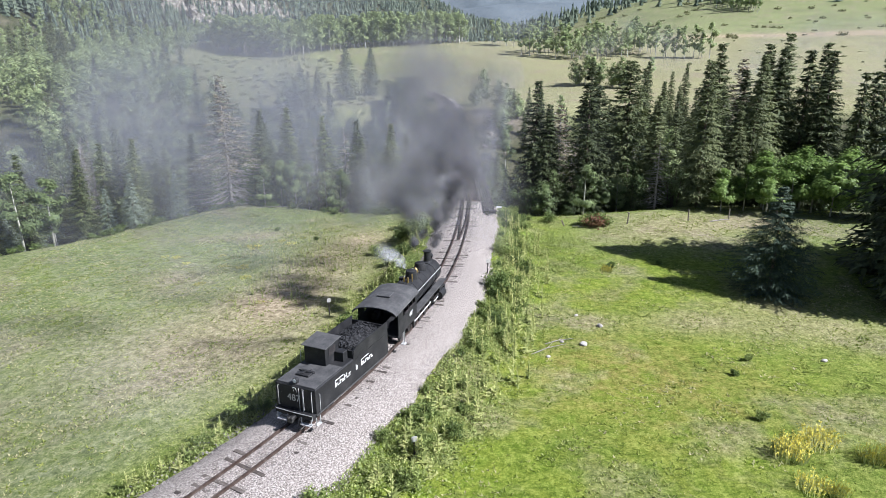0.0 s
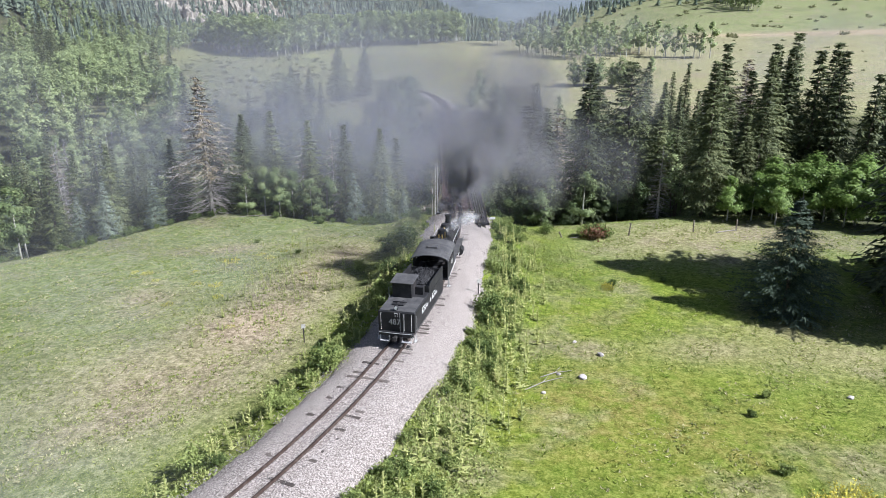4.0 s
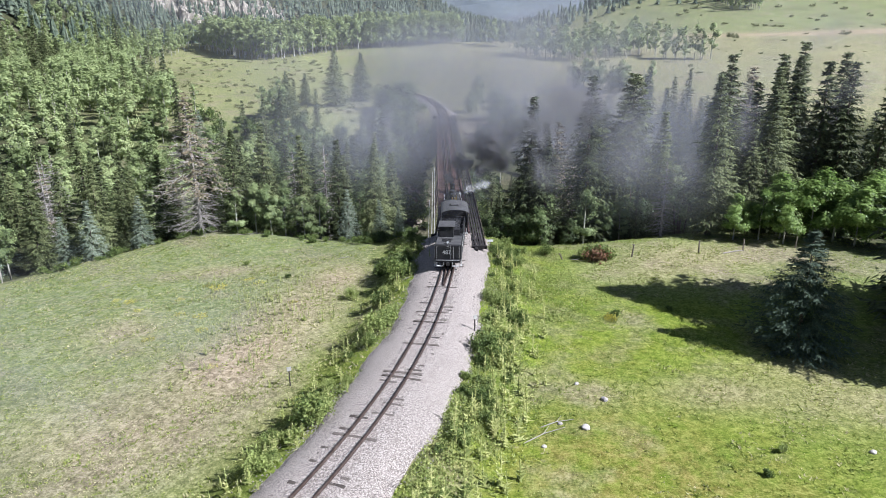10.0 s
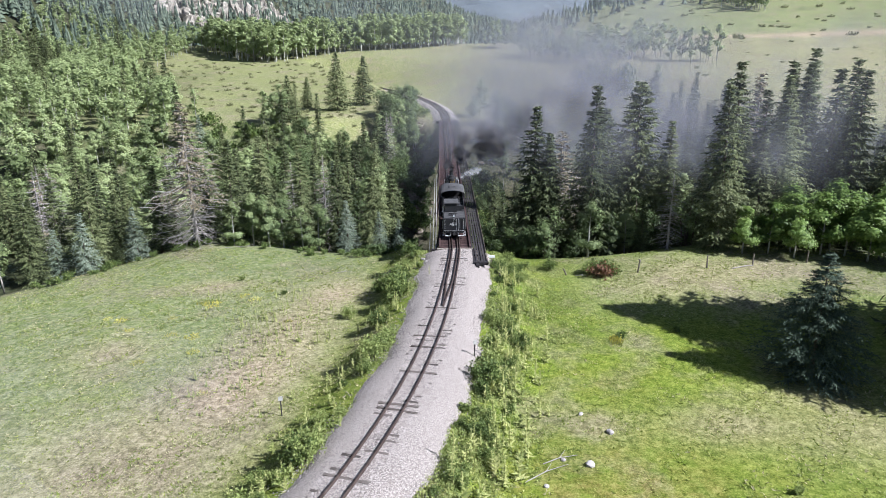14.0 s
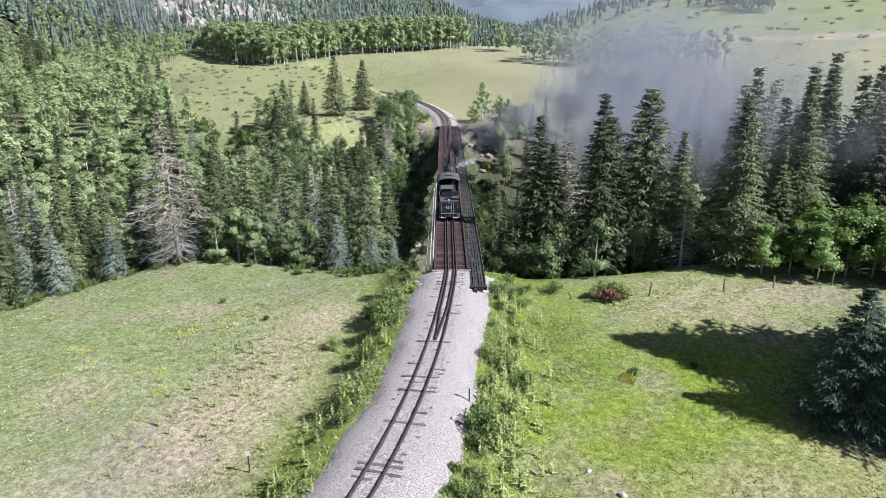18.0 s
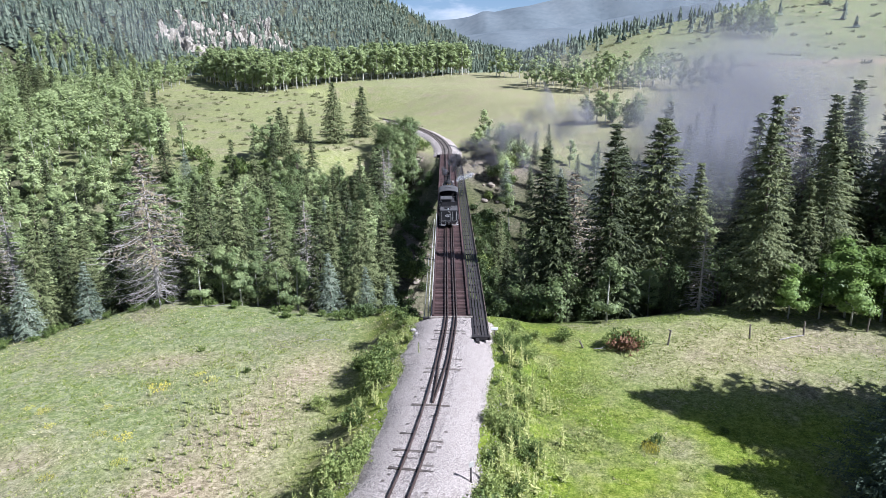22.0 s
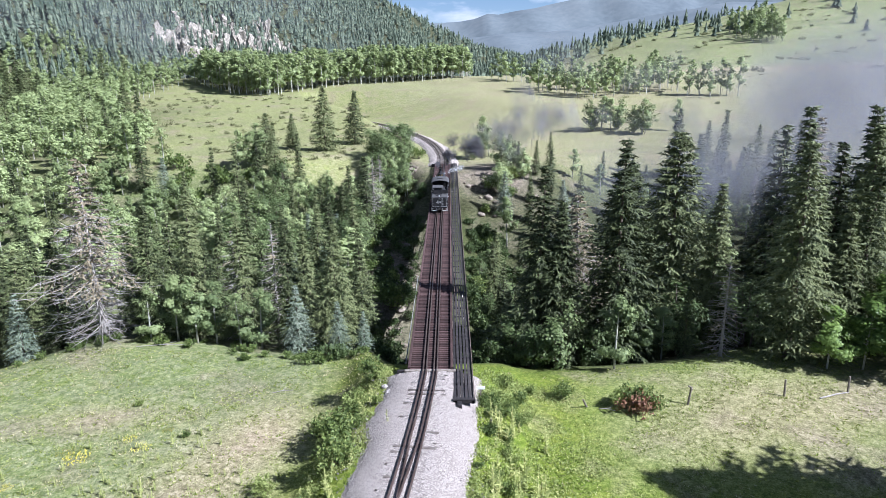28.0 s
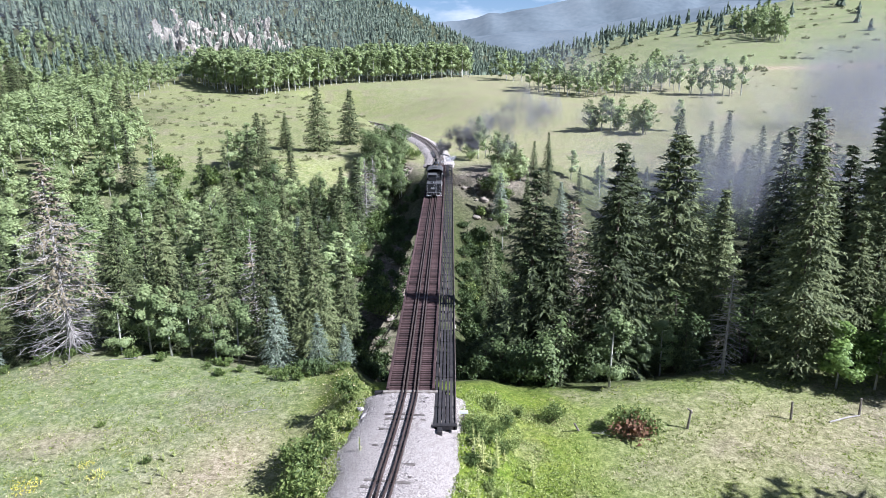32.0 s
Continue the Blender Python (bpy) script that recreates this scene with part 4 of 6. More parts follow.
    for x, y, h in ((-27.0, 16.6, 13.0), (-23.6, 18.5, 14.0), (-18.6, 18.0, 13.5), (-14.2, 18.0, 13.5), (-9.6, 17.0, 13.0), (-36.5, 17.0, 11.5), (-42.5, 12.5, 12.0), (-47.5, 8.0, 11.5), (-53.0, 5.0, 12.0)):
        stand("spruce", x, y, h, gap=2.8)
    stand("dead", -16.3, 21.0, 13.5, gap=2.5)
    stand("dead", -20.5, 21.5, 12.0, gap=2.5)
    # far side
    for x, y, h in ((-28.6, 118.5, 15.0), (-23.0, 130.5, 13.4), (-37.7, 124.0, 8.4), (-38.0, 101.0, 10.5)):
        stand("far", x, y, h, gap=5)
    for x, y, h in ((8.8, 110.0, 9.5), (10.6, 112.0, 6.5), (7.0, 108.0, 5.5), (12.8, 94.0, 8.0), (14.6, 97.0, 6.5), (-40.5, 99.0, 9.0), (-8.0, 96.0, 6.0), (-10.5, 99.0, 7.5), (-13.0, 94.0, 8.5), (-7.0, 88.0, 6.5), (-15.5, 90.0, 9.0), (-9.5, 84.0, 8.0), (-12.5, 80.0, 7.5), (-19.0, 93.0, 8.0)):
        stand("aspen", x, y, h, gap=2.4, label="leafy aspen at the edge of the far bank")
    for x, y, h in ((42.0, 147, 8.5), (44.2, 146, 9.5), (46.5, 145, 9), (48.6, 147, 8.5), (53.8, 139, 9.4), (51.5, 141, 7.5), (63.9, 143.4, 8.6), (45.0, 150, 9)):
        stand("aspen", x, y, h, gap=2, label="hazy aspen in a small clump on the far meadow")


def clearing(x, y):
    """Whether a spot lies on the open scrubby meadow past the ravine."""
    edge = np.interp(y, (97, 101, 118, 136, 152, 191, 244), (-50, -60, -75, -77, -92, -113, -118))
    return y > 97 and edge < x < float(track_x(y))


def build_woods():
    rnd = random.Random(77)
    # ravine both sides of the bridge
    made = 0
    for _ in range(7000):
        if made >= 330:
            break
        x, y = rnd.uniform(-80, 72), rnd.uniform(4, 97)
        if y < rim(x) + (2.5 if x < 3 else 13.0 if x < 36 else 7.0) or -(4.0 + 0.1 * y if y < 26 else 11.8) < x < 6.0 + (5 if y > 70 else 0):
            continue
        if clearing(x, y) or x < -50 and y > 92 or x > 44 and y < 16:
            continue
        if x < 0 and y > 40 and rnd.random() < 0.35:
            continue
        if not free(x, y, rnd.uniform(3.0, 4.6)):
            continue
        made += 1
        taken.pop()
        leafy = 0.82 if x < -24 and y > 36 else (0.08 if y < 50 else 0.30) if x < 0 else 0.10
        if rnd.random() < leafy:
            stand("aspen", x, y, rnd.uniform(5.5, 9.5), gap=3.6)
        elif rnd.random() < 0.08:
            stand("dead", x, y, rnd.uniform(8, 13), gap=2.5)
        elif rnd.random() < 0.12:
            stand("blue", x, y, rnd.uniform(6, 9), gap=3)
        else:
            near = y < (27 if x > 0 else 22)
            h = (rnd.uniform(6.5, 11) if x < 38 and y < 48 else rnd.uniform(5.5, 9) if x < 42 else rnd.uniform(11, 15.5)) if x > 0 else rnd.uniform(9, 14)
            stand(("spruce" if near else "wood") if rnd.random() < 0.88 or not near else "pine", x, y, h, gap=3.8)
    made = 0
    for _ in range(3000):
        if made >= 60:
            break
        x, y = rnd.uniform(-34, -6), rnd.uniform(36, 114)
        if x > -6.5 - 0.03 * max(0, y - 60) - (5.6 if y < 78 else 0) or x > float(track_x(y)) - 8 or (x < -16 and y > 97) or not free(x, y, 3.0):
            continue
        made += 1
        taken.pop()
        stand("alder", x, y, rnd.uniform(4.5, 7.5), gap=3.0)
    # aspen woods past the ravine on the mountain's side
    made = 0
    for _ in range(5000):
        if made >= 330:
            break
        x, y = rnd.uniform(-230, -48), rnd.uniform(30, 290)
        edge = -58 - 0.1 * max(0, y - 100) if y > 92 else -76
        if x > edge or clearing(x, y) or x < edge - 110 or abs(x) > 0.8 * y + 30 or not free(x, y, 4.4):
            continue
        made += 1
        taken.pop()
        if rnd.random() < 0.05:
            stand("wood" if y < 140 else "far", x, y, rnd.uniform(10, 15), gap=4.4, label="dark spruce among the hillside aspens")
        else:
            stand("grove" if y > 85 else "aspen", x, y, rnd.uniform(7.5, 11.5), gap=4.4, label="bushy aspen of the hillside wood")
    # grove along the mountain's foot
    made = 0
    for _ in range(4000):
        if made >= 330:
            break
        x = rnd.uniform(-116, 12)
        y = float(np.interp(x, (-116, -87, -70, -61, -46, -22, -1, 14), (268, 233, 221, 235, 258, 264, 276, 284))) + 1 + abs(rnd.gauss(0, 14))
        if not free(x, y, 2.8):
            continue
        made += 1
        stand("grove", x, y, rnd.uniform(6, 16) if rnd.random() < 0.5 else rnd.uniform(12, 16), gap=2.8)
    # clumps on the open slope
    made = 0
    for _ in range(4000):
        if made >= 130:
            break
        c = rnd.choice(((38, 232, 5, 3), (46, 224, 6, 3), (55, 216, 6, 3), (70, 228, 9, 4), (88, 234, 9, 4), (99, 218, 7, 3), (106, 216, 5, 3), (62, 240, 14, 4), (24, 276, 4, 3), (30, 269, 3, 3), (82, 250, 14, 5), (222, 430, 9, 8), (216, 450, 8, 10), (228, 480, 10, 14)))
        x, y = rnd.gauss(c[0], c[2] * 0.6), rnd.gauss(c[1], c[3] * 0.8)
        if not free(x, y, 3.2):
            continue
        made += 1
        stand("grove", x, y, rnd.uniform(7, 14.5) * (1.3 if y > 350 else 1.0), gap=3.2, label="aspen in a clump on the open slope")


CRAGS = ((-163, 378), (-176, 430), (-157, 395), (-175, 510), (-152, 480), (-156, 560), (-142, 540), (-170, 452))


def build_far_forest():
    """Distant conifers over the mountain, the valley and the hill's brow."""
    rnd = np.random.default_rng(4)
    verts, faces = [], []

    def tree(x, y, h, w):
        if any((x - a) ** 2 + (y - b) ** 2 < 170 for a, b in CRAGS) and rnd.random() < 0.8:
            return
        z = lies(x, y) - 0.5
        near = y < 430
        tiers, sides = (6, 8) if near else (4, 6)
        spin = rnd.uniform(0, 6.28)
        for b in range(tiers):
            k = len(verts)
            t = b / tiers
            r = w * (1 - t) ** 0.8
            for q in range(sides):
                a = spin + 1.3 * b + 6.283 * q / sides
                rr = r * rnd.uniform(0.75, 1.2) * (1.0 if q % 2 else 0.62)
                verts.append((x + math.cos(a) * rr, y + math.sin(a) * rr, z + h * (0.05 + 0.9 * t + rnd.uniform(-0.02, 0.02)) + (0.0 if q % 2 else 0.05 * h)))
            verts.append((x + rnd.uniform(-0.1, 0.1), y, z + h * min(1.0, 0.05 + 0.9 * t + 1.5 / tiers)))
            for q in range(sides):
                faces.append((k + q, k + (q + 1) % sides, k + sides))

    n = 0
    while n < 11000:
        if n < 6600:
            x, y = rnd.uniform(-620, 60), rnd.uniform(235, 1150)
        elif n < 9400:
            x, y = rnd.uniform(-500, 240), rnd.uniform(900, 2300)
        else:
            x, y = rnd.uniform(-150, 420), rnd.uniform(330, 1500)
        foot = ((y - 330) - 4.0 * (x + 140)) / 4.12
        if n < 9400:
            if foot < -22 or abs(x) > 0.78 * y + 60:
                continue
            if rnd.random() < 0.75 and (abs(x + 168) < 40 + 0.1 * (y - 400)) and 340 < y < 520 and math.sin(x * 0.16) + math.sin(y * 0.11 + x * 0.05) > 0.35:
                continue
        else:
            if x > 0.16 * y + 10 and (rnd.random() < 0.9 or math.sin(x * 0.03) + math.sin(y * 0.021) < 0.9):
                n += 1
                continue
            if y < 420 or x < -20 and foot > 0:
                continue
        tree(x, y, rnd.uniform(6.5, 12.5) * (1 + 0.0003 * y), rnd.uniform(1.9, 3.0) * (1 + 0.0007 * y))
        n += 1
    for _ in range(2600):
        x, y = rnd.uniform(-430, -70), rnd.uniform(240, 520)
        foot = ((y - 330) - 4.0 * (x + 140)) / 4.12
        if foot > -12 and abs(x) < 0.8 * y + 40 and not (abs(x + 165) < 30 and 330 < y < 470 and rnd.random() < 0.6):
            tree(x, y, rnd.uniform(7, 13.5), rnd.uniform(2.0, 3.0))
    for cx, cy, sx, sy, m in ((232, 500, 22, 14, 16), (205, 540, 20, 20, 16), (150, 640, 40, 50, 50), (210, 760, 60, 60, 40), (110, 560, 25, 30, 40), (330, 520, 40, 25, 10)):
        for _ in range(m):
            x, y = rnd.normal(cx, sx), rnd.normal(cy, sy)
            tree(x, y, rnd.uniform(9, 16), rnd.uniform(2.2, 3.6))
    tagged(new("distant_forest", mesh_of("distant_forest", verts, faces, FAR_NEEDLE)), "dark conifer forest covering the far mountainside and valley", "forest", kind="stuff")


def build_cliffs():
    """Broken pale rock faces among the trees of the mountain."""
    rnd = random.Random(12)
    s = Shape()
    for _ in range(420):
        c = rnd.choice(CRAGS)
        x, y = c[0] + rnd.gauss(0, 8), c[1] + rnd.gauss(0, 11)
        z = lies(x, y)
        w, d, h = rnd.uniform(1.0, 4.2), rnd.uniform(1.0, 3.5), rnd.uniform(2.5, 7) * rnd.choice((1, 1, 2))
        k = [rnd.uniform(0.7, 1.15) for _ in range(8)]
        vs = [((-w if i in (0, 3, 4, 7) else w) * k[i] / 2, (-d if i in (0, 1, 4, 5) else d) * k[i - 3] / 2, (-3 if i < 4 else h * k[i - 1] * 0.8)) for i in range(8)]
        s.add(vs, [(3, 2, 1, 0), (4, 5, 6, 7), (0, 1, 5, 4), (1, 2, 6, 5), (2, 3, 7, 6), (3, 0, 4, 7)], pose(x, y, z, rnd.uniform(-22, 22), rnd.uniform(-22, 22), rnd.uniform(0, 90)))
    tagged(new("rock_outcrops", s.mesh("rock_outcrops", CLIFF)), "pale broken rock cliffs among trees on the mountainside", "cliff", kind="stuff")


build_named_trees()
build_woods()
build_grove()
build_far_forest()
build_cliffs()


# ---------------------------------------------------------------- small plants and loose things
def joined(name, label, category, names, things):
    """Many alike plants as one: things are (meshes, place, scale, turn)."""
    top = None
    for which, nm in enumerate(names):
        verts, faces, k, mat = [], [], 0, None
        cache = {}
        for meshes, p, sc, a in things:
            me = meshes[which]
            mat = me.materials[0]
            if me.name not in cache:
                co = np.empty(len(me.vertices) * 3)
                me.vertices.foreach_get("co", co)
                cache[me.name] = (co.reshape(-1, 3), [tuple(q.vertices) for q in me.polygons])
            co, fs = cache[me.name]
            r = np.array([[math.cos(a), math.sin(a), 0], [-math.sin(a), math.cos(a), 0], [0, 0, 1]])
            verts.append(co @ r * sc + np.array(p))
            faces += [tuple(i + k for i in f) for f in fs]
            k += len(co)
        me = mesh_of(name + "_" + nm, np.concatenate(verts).tolist(), faces, mat)
        if which == 0:
            top = tagged(new(name, me), label, category, kind="stuff")
        else:
            tagged(part(nm, me, None, top), kind="stuff")


def build_shrubs():
    rnd = random.Random(31)
    brush, scrub = [], []

    def bush(x, y, k, s, label="green willow bush beside the track", group="trackside bushes", z=None):
        plant("bush", SHRUBS[k], label, "bush", group, x, y, s, rnd.uniform(0, 6.28), z, names=("wood", "foliage"))

    for _ in range(90):
        y = rnd.uniform(-52, -1)
        o = rnd.uniform(3.6, 6.4)
        x, yy, _z = line(y, y + 0.01, 1, o)[0]
        bush(x, yy, rnd.randrange(3), rnd.uniform(0.3, 0.75) * (1.2 if y > -18 else 1.0))
    for _ in range(30):
        y = rnd.uniform(-52, 4)
        o = -rnd.uniform(3.2, 5.4)
        x, yy, _z = line(y, y + 0.01, 1, o)[0]
        bush(x, yy, rnd.randrange(3), rnd.choice((0.4, 0.5, 0.6, 1.0)))
    for x, y, s in ((-5.6, -6.4, 1.3), (-7.2, -2.9, 1.2), (-5.2, -9.8, 1.2), (-6.4, -4.2, 1.1), (-9.3, -9.8, 0.7), (1.6, -24.4, 1.1), (2.0, -22.4, 1.1), (1.2, -26.0, 1.0), (-8.6, -33.0, 1.0), (-9.4, -34.6, 0.9), (5.4, 0.5, 0.9), (7.5, 1.5, 0.8), (4.6, -2.5, 0.7), (6.3, -1.0, 0.8), (9.6, 1.0, 0.8)):
        bush(x, y, rnd.randrange(3), s)
    for x, y in ((-10, 66), (-9, 74), (-12, 58), (-8.5, 52), (-7.5, 44), (-11, 48), (7.5, 78), (8.5, 70), (7.5, 60), (9.5, 84), (12.5, 82), (15, 88), (7.0, 50), (-6.6, 34), (-8.0, 26), (-7.0, 20), (-6.0, 16), (-6.5, 92), (-9, 104), (-6.4, 108), (-11, 110), (-7.5, 113), (6.5, 22), (7.5, 30), (8, 40)):
        bush(x + rnd.uniform(-1, 1), y, rnd.randrange(3), rnd.uniform(1.3, 2.2), "dense green bush on the ravine slope", "ravine bushes")
    for _ in range(150):
        x, y = rnd.uniform(-60, -15), rnd.uniform(26, 99)
        if not clearing(x, y) and free(x, y, 1.6):
            brush.append((BRUSH[rnd.randrange(3)], (x, y, lies(x, y)), rnd.uniform(1.2, 2.4), rnd.uniform(0, 6)))
    for _ in range(60):
        x = rnd.uniform(-52, -6)
        y = float(rim(x)) + rnd.uniform(-0.5, 2.6)
        brush.append((BRUSH[rnd.randrange(3)], (x, y, lies(x, y)), rnd.uniform(0.3, 0.75), rnd.uniform(0, 6)))
    thicket = []
    for _ in range(210):
        x, y = rnd.uniform(-13, -3.2), rnd.uniform(10, 84)
        if wave(x, y, 3.0, 2.0) > -0.25:
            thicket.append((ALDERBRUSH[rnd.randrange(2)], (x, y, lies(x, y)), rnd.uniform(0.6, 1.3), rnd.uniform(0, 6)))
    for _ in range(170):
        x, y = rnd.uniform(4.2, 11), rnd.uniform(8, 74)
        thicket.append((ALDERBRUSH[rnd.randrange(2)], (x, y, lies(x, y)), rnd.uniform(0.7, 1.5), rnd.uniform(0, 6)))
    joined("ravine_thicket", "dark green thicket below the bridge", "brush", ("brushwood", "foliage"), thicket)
    plant("red_bush", REDSHRUB, "low reddish-brown bush with green fringe", "bush", "", 14.4, -1.0, 1.35, 0.4, names=("wood", "foliage"))
    bush(13.5, -0.1, 1, 1.35, "green bush behind a reddish one", "meadow bushes")
    bush(14.5, 0.1, 2, 1.0, "green bush behind a reddish one", "meadow bushes")
    bush(15.5, -0.3, 0, 1.25, "green bush behind a reddish one", "meadow bushes")
    for x, y, s in ((12.7, -15.4, 0.75), (16.9, -34.4, 0.5), (15.0, -36.6, 0.45), (17.6, -13.9, 0.5), (14.3, -41.9, 0.6), (-16.5, -3.0, 0.5), (-22, 2.0, 0.5)):
        bush(x, y, 1, s, "small rounded bush in the meadow grass", "meadow bushes")
    # scrub on the far slopes
    for _ in range(620):
        x, y = (rnd.uniform(-112, -20), rnd.uniform(100, 235)) if rnd.random() < 0.6 else (rnd.uniform(60, 400), rnd.uniform(170, 560))
        if y < 236 and x < 0 and not clearing(x, y) or not free(x, y, 2):
            continue
        scrub.append((SCRUB[rnd.randrange(2)], (x, y, lies(x, y)), rnd.uniform(0.5, 1.3) * (2.2 if y > 300 else 1), rnd.uniform(0, 6)))
    joined("ravine_brush", "dense green brush filling the ravine slope", "brush", ("brushwood", "foliage"), brush)
    joined("far_scrub", "low dark scrub scattered over the far meadow", "scrub", ("scrubwood", "foliage"), scrub)


def weed_clump(rnd, n, spread, tall, heads):
    flowers = Leaves()
    stems = Leaves()
    for _ in range(n):
        a, r, h = rnd.uniform(0, 6.28), spread * rnd.random() ** 0.6, tall * rnd.uniform(0.4, 1.0)
        p = Vector((math.cos(a) * r, math.sin(a) * r, 0))
        up = (Vector((p.x * 0.25, p.y * 0.25, 1)) + rand_dir(rnd) * 0.15).normalized()
        stems.blade(p, up, up.orthogonal().normalized(), h, 0.06)
        for _k in range(heads):
            d = rand_dir(rnd)
            flowers.blade(p + up * h * rnd.uniform(0.45, 1.0), d, d.orthogonal().normalized(), rnd.uniform(0.05, 0.12), 0.07)
    return stems.mesh("stems", WEED_LEAF), flowers.mesh("flowers", YELLOW)


def build_weeds():
    """Tall pale mullein and clumps of yellow-flowered weeds."""
    rnd = random.Random(41)
    kinds = []
    for k in range(3):
        st, lv = Shape(), Leaves()
        h = (1.5, 1.2, 1.8)[k]
        st.tube([(0, 0, -0.1), (0.02, 0, h * 0.5), (0.04, 0.03, h)], [0.03, 0.025, 0.02], 5)
        for _ in range(30):
            t = rnd.random() ** 1.5
            a = rnd.uniform(0, 6.28)
            d = Vector((math.cos(a), math.sin(a), rnd.uniform(0.1, 0.9))).normalized()
            ln = (0.42 * (1 - t) + 0.09) * rnd.uniform(0.7, 1.2)
            lv.blade(Vector((0.03 * t, 0, h * t)), d, d.cross(Vector((0, 0, 1))).normalized(), ln, ln * 0.42)
        kinds.append((st.mesh("stalk", WEED_LEAF), lv.mesh("leaves", WEED_LEAF)))
    for _ in range(310):
        right = rnd.random() < 0.62
        y = rnd.uniform(-46, -4) if right else rnd.uniform(-50, -2)
        o = 4.2 + abs(rnd.gauss(1.4, 1.2)) if right else -abs(rnd.gauss(4.6, 0.9))
        x, yy, _z = line(y, y + 0.01, 1, o)[0]
        plant("mullein", kinds[rnd.randrange(3)], "tall pale yellow-green mullein stalk with woolly leaves", "weed", "mullein stalks", x, yy, rnd.uniform(0.7, 1.2) if right else rnd.uniform(0.5, 0.9), rnd.uniform(0, 6.28), names=("stalk", "foliage"))
    small = []
    for _ in range(240):
        x, y = rnd.choice(((-14.5, -13, 2.5, 6), (-19, -5, 3, 2), (-17, -8, 4, 4), (-16, -20, 4, 5)))[:2], 0
        x, y = rnd.gauss(x[0], 3.0), rnd.gauss(x[1], 4.0)
        if x < float(track_x(y)) - 5 and y < 6:
            small.append((kinds[rnd.randrange(3)], (x, y, lies(x, y)), rnd.uniform(0.2, 0.55), rnd.uniform(0, 6.28)))
    joined("meadow_weeds", "pale yellow-green weed stalks scattered over the dry meadow", "weeds", ("stalks", "foliage"), small)
    pair = weed_clump(rnd, 120, 0.75, 0.9, 5)
    sparse = weed_clump(rnd, 60, 0.9, 0.35, 3)
    for x, y, s in ((14.0, -45.3, 1.1), (14.6, -44.6, 0.9), (15.9, -44.4, 1.1), (16.3, -43.8, 0.8), (13.7, -47.9, 0.9), (14.6, -48.2, 0.7), (17.8, -45.7, 1.0), (18.6, -46.0, 0.8), (-21.6, -13.6, 0.6), (-22.6, -5.6, 0.8), (-23.6, -13.0, 0.5), (-20.6, -16.4, 0.5), (-24.2, -18.0, 0.5), (-23.8, -4.8, 0.6), (-17.5, -23.3, 0.4), (-25, -9, 0.4), (12.2, -16.0, 0.7), (-20.4, -3.2, 0.5), (-19.0, -4.4, 0.6), (-18.2, -2.0, 0.4), (-29.4, -9.5, 0.5), (-31.0, -8.6, 0.4), (-14.5, -10.5, 0.4), (-27.6, -11.8, 0.4)):
        plant("goldenrod", pair if x > 0 else sparse, "clump of yellow-flowered goldenrod in the grass", "flower", "goldenrod clumps", x, y, s * (1 if x > 0 else 1.15), rnd.uniform(0, 6.28), names=("greenery", "bloom"))
    for ob in bpy.data.objects:
        if ob.name.startswith(("bloom", "greenery")):
            tagged(ob, kind="stuff")


def build_grass():
    rnd = np.random.default_rng(9)
    for name, mat, label, count in (("meadow_grass", GRASS, "short green meadow grass in uneven tufts", 30000), ("dry_meadow_grass", DRY_GRASS, "bleached dry grass tufts in the meadow", 26000)):
        x = rnd.uniform(-46, 46, count)
        y = rnd.uniform(-56, 12, count)
        d = np.abs(x - track_x(y))
        keep = (d > 3.4) & (y < rim(x) + 3)
        if name == "dry_meadow_grass":
            keep &= (wave(x, y, 5, 1.0) + 0.5 * wave(x, y, 1.7, 4.0) + 0.35 * (x < 0) > 0.35)
        x, y = x[keep], y[keep]
        z = ground(x, y)
        n = len(x)
        a = rnd.uniform(0, 6.283, n)
        h = rnd.uniform(0.03, 0.11, n) 
        w = rnd.uniform(0.04, 0.10, n)
        verts = np.empty((n, 6, 3))
        for k in range(2):
            aa = a + k * 1.6
            ox, oy = np.cos(aa) * w, np.sin(aa) * w
            lean = rnd.uniform(-0.22, 0.22, (n, 2))
            verts[:, 3 * k] = np.stack([x - ox, y - oy, z - 0.04], -1)
            verts[:, 3 * k + 1] = np.stack([x + ox, y + oy, z - 0.04], -1)
            verts[:, 3 * k + 2] = np.stack([x + lean[:, 0], y + lean[:, 1], z + h], -1)
        faces = np.arange(n * 6).reshape(-1, 3)
        me = bpy.data.meshes.new(name)
        me.from_pydata(verts.reshape(-1, 3).tolist(), [], faces.tolist())
        me.materials.append(mat)
        tagged(new(name, me), label, "grass", kind="stuff")


